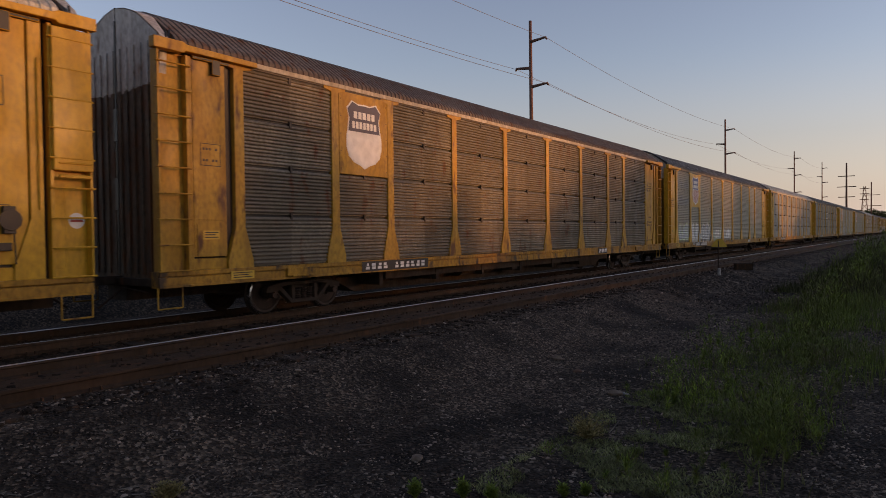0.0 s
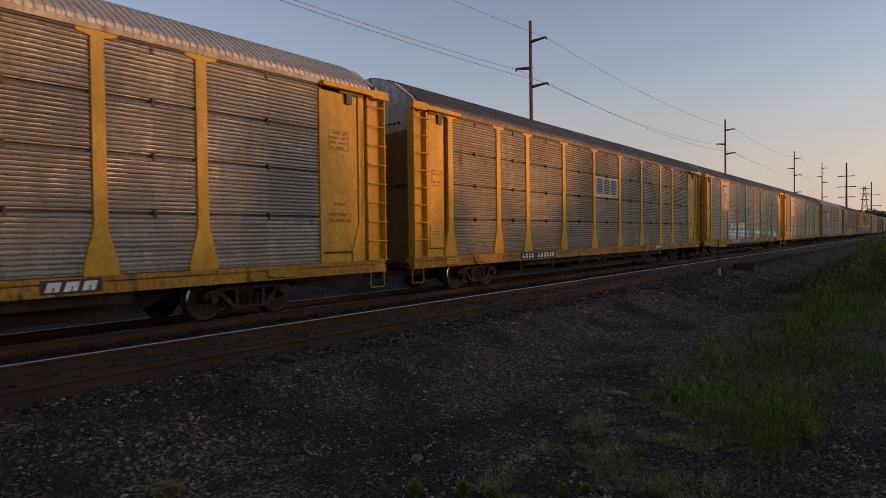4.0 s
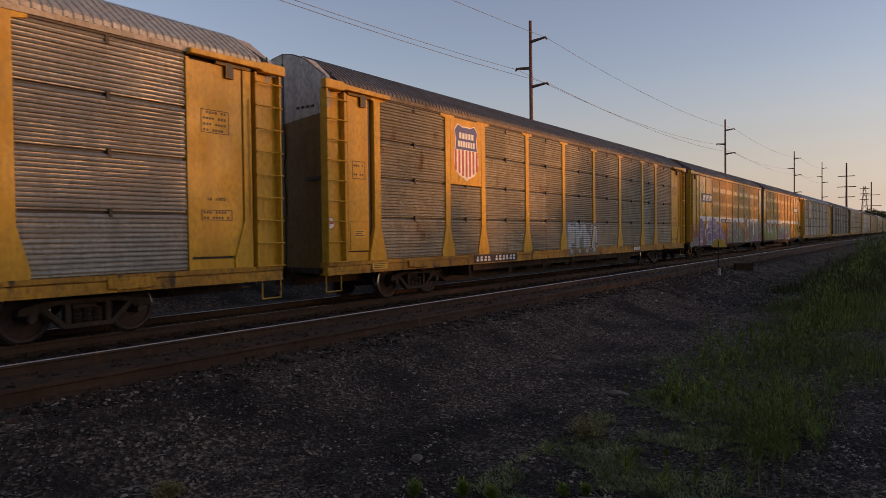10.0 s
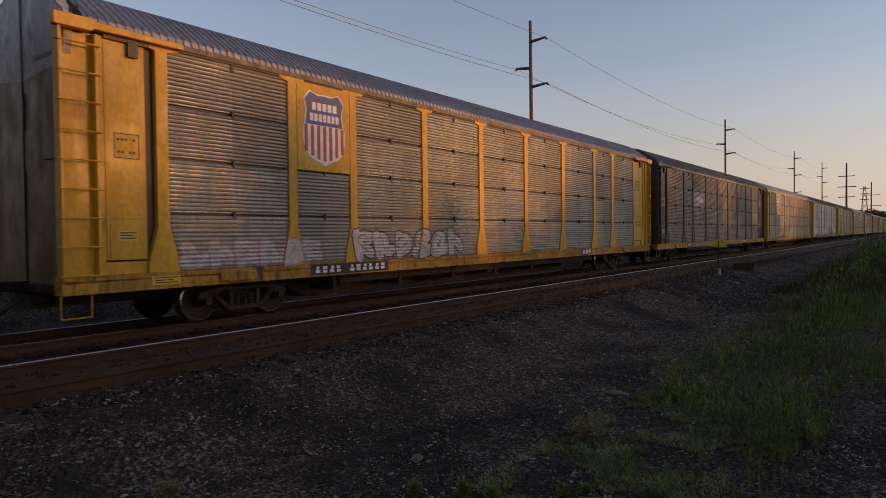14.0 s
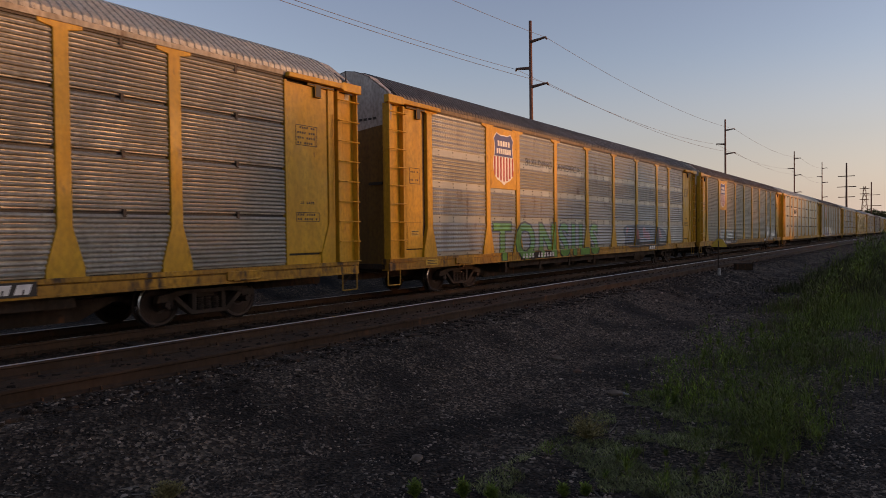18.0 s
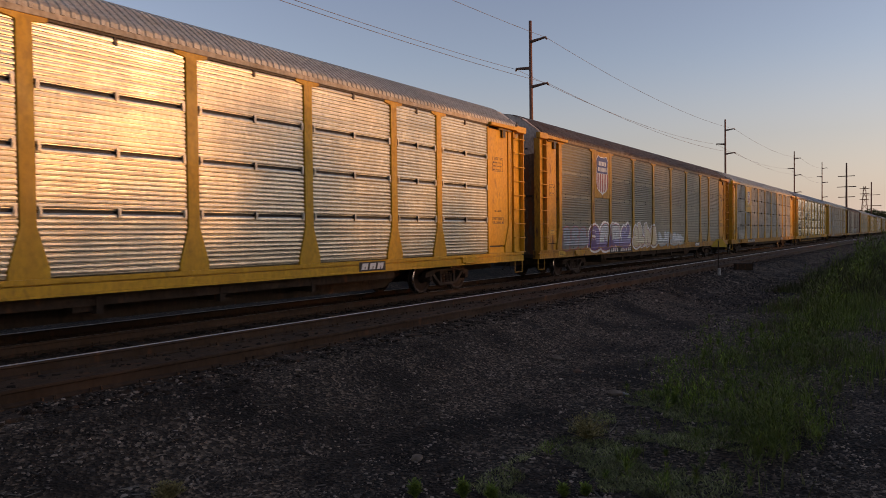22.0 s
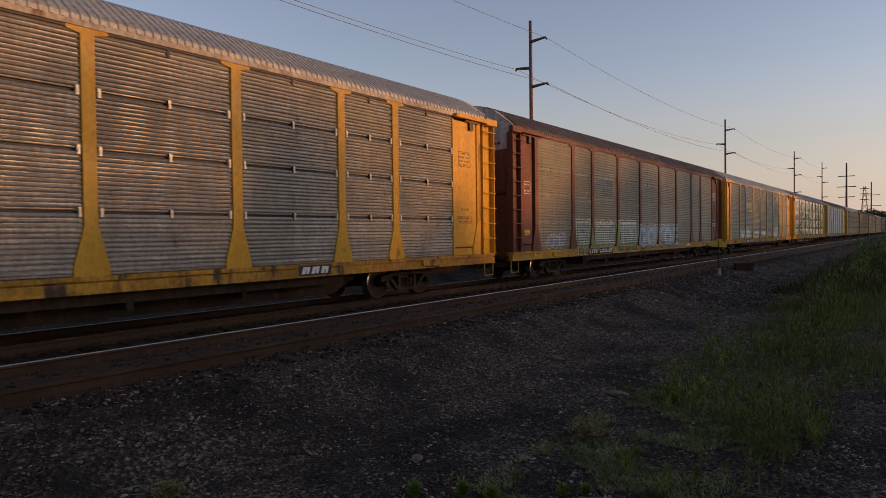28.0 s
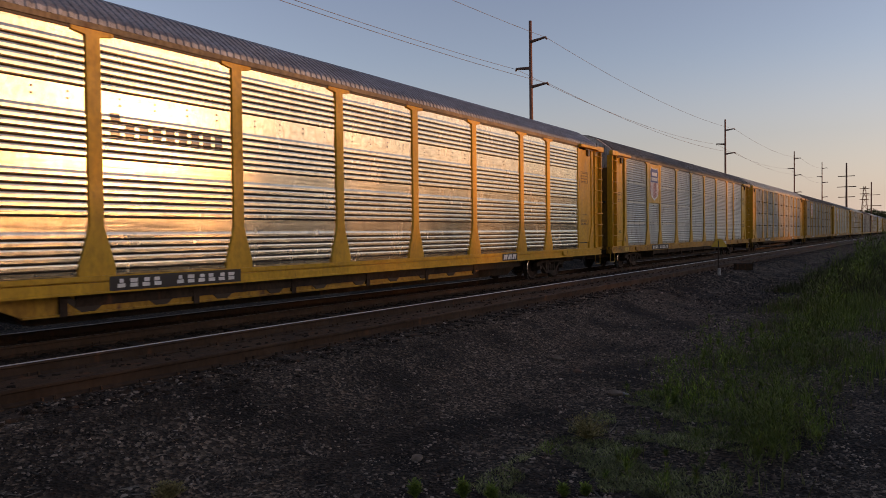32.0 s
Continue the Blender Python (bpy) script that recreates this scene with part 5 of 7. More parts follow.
def build_articulated():
    car = thing("articulated_autorack_car", "two-unit yellow autorack with perforated sides and murals of graffiti", "railroad car", (0, TRACK_Y, 0), "cars of the freight train")
    total = 2 * UNIT + 0.96
    n = 10
    # posts of one unit, from its outer end to the bellows
    marks = (2.27, 3.76, 5.27, 7.10, 8.93, 10.77, 12.62, 14.45, 16.28, 18.05, 19.80)
    first = marks[0]
    for u in (0, 1):
        def X(x):
            return x if u == 0 else total - x
        o = 0 if u == 0 else UNIT + 0.96
        part("rack_interior", cached(("core_u",), lambda: core_mesh(UNIT, 0.85)), car, (o, 0, 0))
        part("roof", cached(("roof_u",), lambda: roof_mesh(UNIT, "roof_dark")), car, (o, 0, 0), "dark ribbed metal roof")
        part("underframe", cached(("under_u",), lambda: underframe_mesh(UNIT)), car, (o, 0, 0))
        s = Shape()
        s.box(0.02, UNIT - 0.02, -1.50, 1.50, 0.74, 0.90)
        part("side_sill", cached(("sill_u",), lambda: s.mesh("side_sill", ["under"])), car, (o, 0, 0), "dark grimy side sill")
        for turn in (0, math.pi):
            xo = o if turn == 0 else o + UNIT
            part("roof_rail", cached(("fascia_u",), lambda: fascia_mesh(UNIT, "yellow")), car, (xo, 0, 0), turn=turn)
        for i in range(n + 2):
            xa = marks[i - 1] if i else 1.62
            xb = marks[i] if i <= n else UNIT - 0.05
            c, w = (xa + xb) / 2, round(xb - xa - 0.13, 3)
            for turn in (0, math.pi):
                p = part("panel", cached(("smooth", w), lambda: smooth_panel(w)), car, (X(c), 0, 0), turn=turn)
            if w > 1.0:
                p = part("panel_band", cached(("band", w), lambda: band_mesh(w - 0.14)), car, (X(c), -1.501, 2.44), "white painted band")
                if 2 < i:
                    for z in (5.0 - 0.24, 3.86, 3.0, 1.50):
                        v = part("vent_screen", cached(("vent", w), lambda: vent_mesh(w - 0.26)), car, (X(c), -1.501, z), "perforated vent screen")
                        if z < 2:
                            v.scale = (1, 1, 0.6)
            if i <= n:
                for turn in (0, math.pi):
                    part("post", cached(("channel",), channel_mesh), car, (X(xb), 0, 0), turn=turn)
        m = u == 1
        def flip(make):
            def made():
                me = make()
                if m:
                    me.transform(Matrix.Diagonal((-1, 1, 1, 1)))
                    me.flip_normals()
                return me
            return made
        x0 = 0 if u == 0 else total
        part("corner_door", cached((f"bayyellow{m}",), flip(lambda: bay_mesh("yellow"))), car, (x0, 0, 0))
        part("door_header", cached((f"headeryellow{m}",), flip(lambda: header_mesh("yellow"))), car, (x0, 0, 0))
        part("step_stirrup", cached((f"stirrup{m}",), flip(stirrup_mesh)), car, (x0, 0, 0))
        ladder = part("ladder", cached((f"ladderyellow{m}",), flip(lambda: ladder_mesh("yellow"))), car, (x0, 0, 0))
        for k in range(9):
            part("rung", cached((f"rungyellow{m}",), flip(lambda: rung_mesh("yellow"))), ladder, (0, 0, 1.07 + 0.46 * k))
        # the dark yellow of the doors includes shade from the next car
        part("end_door", cached(("endshaded_end_paintend_rustFalse",), lambda: end_mesh("shaded_end_paint", "end_rust", False)), car, (x0, 0, 0), turn=0 if u == 0 else math.pi)
        part("coupler", cached(("coupler",), coupler_mesh), car, (x0, 0, 0), turn=0 if u == 0 else math.pi)
        part("owner_mark", cached(("owner_big",), lambda: block_plate(2.5, 0.52, "white", "black")), car, (2.75 if u == 0 else total - 5.25, -1.511, 3.46), "black plate with three white blocks")
    part("hand_brake", cached(("brake",), brake_mesh), car, (total - 1.2, 0, 0), "black hand brake with a chain on the corner door")
    part("bellows", cached(("bellows",), bellows_mesh), car, (UNIT, 0, 0), "black rubber bellows between the two units")
    for x in (3.6, UNIT + 0.48, total - 3.6):
        build_truck(car, x)
    # murals
    posts = []
    for u in (0, 1):
        for i in range(n + 1):
            x = marks[i]
            posts.append(x if u == 0 else total - x)
    side = Side("smooth", sorted(posts))
    mats = ["g_mauve", "g_orange", "g_lilac", "g_violet", "g_olive", "g_grey", "g_red", "g_purple", "g_teal", "g_sky", "g_silver", "g_dark", "white", "g_pink", "g_tan", "g_green", "g_cream", "g_lime", "g_moss"]
    s = Shape()
    rnd = random.Random(9)
    k = mats.index

    def lay():
        """Put what has been sprayed so far on the car as one painted piece."""
        part("graffiti", s.mesh("graffiti", mats), car, label="bright sprayed mural of letter forms and figures")
        s.v, s.f, s.s = [], [], []

    def wash(x0, x1, z0, z1, c, seed, lift=0.001):
        spray(s, side, [blob((x0 + x1) / 2, (z0 + z1) / 2, (x1 - x0) / 2, (z1 - z0) / 2, random.Random(seed), 40, 0.08, 5)], k(c), lift + 0.003)

    def drips(x0, x1, z0, z1, high, c, lift=0.001):
        """A flat coat with runs and ragged sprayed tops, in upright bars side by side."""
        x = x0
        while x < x1:
            w = rnd.uniform(0.07, 0.24)
            top = z1 + (high * rnd.random() ** 2 if rnd.random() < 0.6 else rnd.uniform(-0.15, 0.1))
            spray(s, side, [[(x, z0), (min(x1, x + w), z0), (min(x1, x + w * 0.9), top - 0.04), (x + w * 0.45, top), (x + 0.01, top - 0.07)]], k(c), lift + 0.003)
            x += w

    def shard(poly, fill, lift, rim="g_dark", lit="white", w=0.05):
        """An angular form with a dark rim and a pale line inside it."""
        spray(s, side, [grown(poly, w)], k(rim), lift)
        spray(s, side, [grown(poly, w * 0.3)], k(lit), lift + 0.0003)
        spray(s, side, [grown(poly, -w * 0.25)], k(fill), lift + 0.0006)

    def cracks(lines, c, lift, w=0.03):
        for line in lines:
            for a, b in zip(line, line[1:]):
                spray(s, side, [stroke(a, b, w)], k(c), lift)

    drips(0.12, 9.9, 0.82, 1.75, 0.75, "g_red")
    lay()
    # a broken gable under the ladder and door
    shard([(0.27, 0.80), (0.42, 1.08), (0.80, 1.16), (1.39, 1.36), (2.02, 1.17), (2.02, 0.84)], "g_grey", 0.0046, "g_dark", "white", 0.06)
    shard([(0.42, 0.84), (0.50, 1.02), (0.78, 1.02), (0.78, 0.84)], "g_teal", 0.0056)
    shard([(1.42, 0.90), (1.42, 1.06), (1.78, 1.06), (1.78, 0.90)], "g_teal", 0.0056)
    spray(s, side, [[(1.05, 0.86), (1.05, 1.2), (1.36, 1.28), (1.30, 0.86)]], k("g_pink"), 0.0058)
    lay()
    # a skull in profile towards the letters
    head = [(2.10, 1.50), (2.12, 1.95), (2.28, 2.28), (2.60, 2.43), (2.92, 2.33), (3.10, 2.02), (3.11, 1.72), (2.98, 1.45), (2.94, 1.12), (2.86, 0.82), (2.62, 0.70), (2.40, 0.80), (2.34, 1.14), (2.18, 1.30)]
    spray(s, side, [grown(head, 0.05)], k("g_dark"), 0.0048)
    spray(s, side, [head], k("g_lilac"), 0.0052)
    spray(s, side, [clip_low([(2.62 + (x - 2.62) * 0.86, z) for x, z in head], 1.86, True)], k("g_purple"), 0.0055)
    spray(s, side, [[(2.12, 1.5), (2.14, 1.94), (2.28, 2.24), (2.30, 1.6), (2.40, 0.9), (2.34, 1.14), (2.2, 1.3)]], k("g_purple"), 0.0056)
    for dx, r in ((-0.10, 0.15), (0.27, 0.14)):
        spray(s, side, [blob(2.62 + dx, 1.64, r, 0.13, random.Random(5), 14)], k("g_purple"), 0.0060)
        spray(s, side, [blob(2.63 + dx, 1.65, r * 0.7, 0.09, random.Random(6), 14)], k("g_dark"), 0.0063)
    spray(s, side, [[(2.58, 1.38), (2.66, 1.54), (2.73, 1.38)]], k("g_dark"), 0.0063)
    for i in range(6):
        shard([(2.44 + 0.075 * i, 1.0), (2.44 + 0.075 * i, 1.16), (2.49 + 0.075 * i, 1.16), (2.49 + 0.075 * i, 1.0)], "white", 0.0063, "g_dark", "white", 0.016)
    lay()
    # lilac crystals over a teal foot, set off by dark and white lines
    crest = ((3.46, 1.60), (3.72, 2.06), (4.96, 2.44), (5.10, 2.20), (5.62, 2.62), (6.35, 2.15), (6.60, 1.75), (7.0, 2.30), (7.5, 2.30), (7.62, 1.70), (8.30, 1.45), (8.36, 1.0))
    spray(s, side, [[(3.66, 0.80)] + [(x + 0.02 * (x - 5.9), z + 0.07) for x, z in crest] + [(8.44, 0.80)]], k("g_dark"), 0.0048)
    spray(s, side, [[(3.72, 0.82)] + [(x, z + 0.02) for x, z in crest] + [(8.36, 0.82)]], k("white"), 0.0052)
    cols, rows = 10, (0.0, 0.16, 0.50, 0.78, 1.0)
    knots = []
    for c in range(cols + 1):
        x = 3.62 + 4.66 * c / cols
        top = float(np.interp(x, [p[0] for p in crest], [p[1] for p in crest]))
        knots.append([(x + (rnd.uniform(-0.13, 0.13) if 0 < c < cols and 0 < r < 4 else 0), 0.84 + (top - 0.84) * f + (rnd.uniform(-0.09, 0.09) if 0 < r < 4 else 0)) for r, f in enumerate(rows)])
    for c in range(cols):
        for r in range(4):
            if r and (c + r) % 3 == 0:
                continue
            wide = 2 if r and (c + 1 + r) % 3 == 0 and c + 2 <= cols else 1
            cell = [knots[c][r]] + [knots[c + q][r] for q in range(1, wide + 1)] + [knots[c + q][r + 1] for q in range(wide, -1, -1)]
            spray(s, side, [grown(cell, -0.014)], k("g_teal" if r == 0 else ("g_lilac", "g_mauve", "g_violet")[(c + r) % 3] if r < 3 else ("g_violet", "g_lilac")[c % 2]), 0.0058 + 0.0002 * r)
    lay()
    # olive and grey letter forms with dark sides on an orange ground
    drips(9.9, 14.5, 0.82, 1.9, 0.45, "g_orange")
    for n_, (poly, fill) in enumerate((
            (((9.3, 0.92), (9.25, 1.5), (9.6, 1.7), (9.55, 2.25), (9.9, 2.42), (10.15, 2.28), (10.5, 2.3), (10.55, 0.92)), "g_olive"),
            (((10.75, 0.92), (10.7, 1.9), (10.95, 2.3), (11.15, 1.75), (11.3, 2.38), (11.65, 2.38), (11.8, 1.6), (12.4, 2.42), (12.45, 0.92)), "g_grey"),
            (((12.5, 0.92), (12.45, 2.3), (12.6, 2.44), (12.95, 2.4), (13.0, 1.5), (12.9, 0.92)), "g_olive"),
            (((12.95, 0.88), (13.1, 1.6), (13.4, 1.85), (13.75, 1.6), (14.1, 0.88)), "g_moss"))):
        shard([(x + 0.12, z - 0.05) for x, z in poly], "g_dark", 0.005 + 0.002 * n_, "g_dark", "g_dark", 0.05)
        shard(list(poly), fill, 0.006 + 0.002 * n_, "g_dark", "white", 0.045)
    cracks((((9.3, 1.2), (9.8, 1.5), (10.2, 1.3)), ((10.9, 1.0), (11.2, 1.5), (11.5, 1.0)), ((11.6, 1.9), (11.9, 1.2)), ((12.7, 2.2), (12.75, 1.2)), ((9.8, 2.2), (10.0, 1.8), (10.4, 1.7)), ((12.1, 2.1), (12.2, 1.1))), "white", 0.0145, 0.035)
    for x0, x1, z0, z1, c in ((9.5, 10.0, 0.95, 1.2, "g_moss"), (10.9, 11.4, 0.95, 1.25, "g_moss"), (11.9, 12.35, 0.95, 1.3, "g_teal"), (9.75, 10.1, 1.8, 2.1, "g_tan"), (11.35, 11.6, 1.7, 2.1, "g_sky"), (13.25, 13.6, 1.1, 1.45, "g_teal")):
        spray(s, side, [blob((x0 + x1) / 2, (z0 + z1) / 2, (x1 - x0) / 2, (z1 - z0) / 2, random.Random(int(x0 * 9)), 18)], k(c), 0.0135)
    lay()
    # a wide-mouthed head with a red cap and one big round eye
    drips(14.5, 16.2, 0.82, 1.5, 0.3, "g_moss")
    oval = lambda cx, cz, rx, rz, c, lift, seed=3, rough=0.06: spray(s, side, [blob(cx, cz, rx, rz, random.Random(seed), 26, rough, 2.1)], k(c), lift)
    for grow, c, lift in ((0.09, "white", 0.0060), (0.05, "g_dark", 0.0063), (0.0, "g_tan", 0.0066)):
        oval(15.35, 1.62, 0.72 + grow, 0.76 + grow, c, lift)
        oval(14.72, 1.35, 0.24 + grow, 0.36 + grow, c, lift + 0.0001, 5)
    for grow, c, lift in ((0.07, "white", 0.0072), (0.03, "g_dark", 0.0075), (0.0, "g_red", 0.0078)):
        oval(15.12, 2.25, 0.46 + grow, 0.34 + grow, c, lift, 6)
    for r, c, lift in ((0.36, "g_dark", 0.0084), (0.32, "white", 0.0087), (0.13, "g_grey", 0.0090), (0.06, "g_dark", 0.0093)):
        oval(15.68 + (0.1 if r < 0.2 else 0), 2.24, r, r, c, lift, 7, 0.03)
    oval(14.98, 1.78, 0.18, 0.22, "g_silver", 0.0084, 8)
    oval(14.98, 1.72, 0.07, 0.09, "g_dark", 0.0087, 8)
    oval(15.55, 1.35, 0.46, 0.40, "g_dark", 0.0084, 9)
    oval(15.55, 1.37, 0.41, 0.34, "g_orange", 0.0087, 9)
    for q in range(6):
        oval(15.2 + 0.14 * q, 1.02 + 0.02 * (q % 2), 0.055, 0.08, "g_cream", 0.0090, q)
    lay()
    # figures before a teal cloud
    drips(16.2, 20.85, 0.84, 2.2, 0.35, "g_teal")
    shard([(16.35, 0.92), (16.38, 1.8), (16.65, 2.32), (16.85, 2.25), (17.25, 1.85), (17.32, 0.92), (17.0, 0.95), (16.95, 1.4), (16.72, 1.4), (16.66, 0.92)], "g_olive", 0.006, "g_dark", "white", 0.05)
    shard([(16.72, 1.75), (17.0, 2.12), (17.25, 1.75), (17.05, 1.55)], "g_purple", 0.008, "g_dark", "g_pink", 0.03)
    shard([(17.25, 0.86), (17.4, 1.25), (18.3, 1.32), (19.2, 1.12), (19.95, 0.9), (19.9, 0.86)], "g_mauve", 0.010, "g_dark", "white", 0.045)
    for cx, cz, rx, rz, c in ((17.75, 1.66, 0.27, 0.36, "white"), (17.66, 2.24, 0.20, 0.22, "white"), (18.62, 1.92, 0.33, 0.50, "g_cream"), (19.22, 1.45, 0.32, 0.34, "g_silver"), (19.55, 1.95, 0.2, 0.42, "g_olive"), (20.45, 1.80, 0.40, 0.18, "g_grey"), (20.42, 1.18, 0.42, 0.36, "g_red")):
        oval(cx, cz, rx + 0.06, rz + 0.06, "white" if c != "white" else "g_grey", 0.0120, 11)
        oval(cx, cz, rx + 0.03, rz + 0.03, "g_dark", 0.0123, 11)
        oval(cx, cz, rx, rz, c, 0.0126, 11)
    for x in (18.95, 19.2, 20.2, 20.45):
        spray(s, side, [[(x, 2.15), (x + 0.22, 2.15), (x + 0.12, 2.45)]], k("g_sky"), 0.0118)
    oval(18.68, 2.05, 0.14, 0.2, "g_tan", 0.0132, 12)
    oval(18.55, 1.7, 0.12, 0.16, "g_tan", 0.0132, 13)
    cracks((((17.6, 1.1), (18.2, 1.15), (18.8, 1.0)), ((20.1, 1.2), (20.5, 1.35), (20.75, 1.15))), "g_dark", 0.0140, 0.03)
    lay()
    o = UNIT + 0.96
    # pale letters over green with brown sides
    drips(o + 0.25, o + 6.25, 0.84, 1.35, 0.35, "g_moss")
    wash(o + 0.3, o + 6.2, 1.1, 1.8, "g_lime", 41, 0.0015)
    throw_up(s, side, mats, o + 0.4, o + 6.2, 0.9, 2.42, 5, "white", "g_tan", "g_red", "g_lime", 32, 1)
    for x, z in ((1.5, 1.9), (2.6, 1.75), (3.3, 1.8), (4.6, 1.85), (5.3, 1.8)):
        oval(o + x, z, 0.12, 0.18, "g_tan", 0.0205, int(x * 7))
    lay()
    # teal letters with purple sides, lime at both ends
    wash(o + 6.6, o + 7.8, 0.95, 2.0, "g_lime", 42)
    wash(o + 12.6, o + 13.5, 0.95, 2.0, "g_lime", 43)
    throw_up(s, side, mats, o + 6.9, o + 13.3, 0.88, 2.5, 6, "g_teal", "g_dark", "white", "g_lilac", 33, 1)
    throw_up(s, side, mats, o + 7.1, o + 13.1, 0.86, 1.4, 6, "g_purple", "g_dark", "g_red", "g_teal", 34, 1)
    lay()
    part("reporting_mark", cached(("mark_u",), lambda: plate_bars(2.9, 0.22, "white", "channel", groups=(4, 6))), car, (7.4, -1.529, 2.24), "white reporting marks")
    return car


def car_spec(kind, panel, paint, roof, label, **more):
    return dict(kind=kind, panel=panel, paint=paint, roof=roof, label=label, **more)


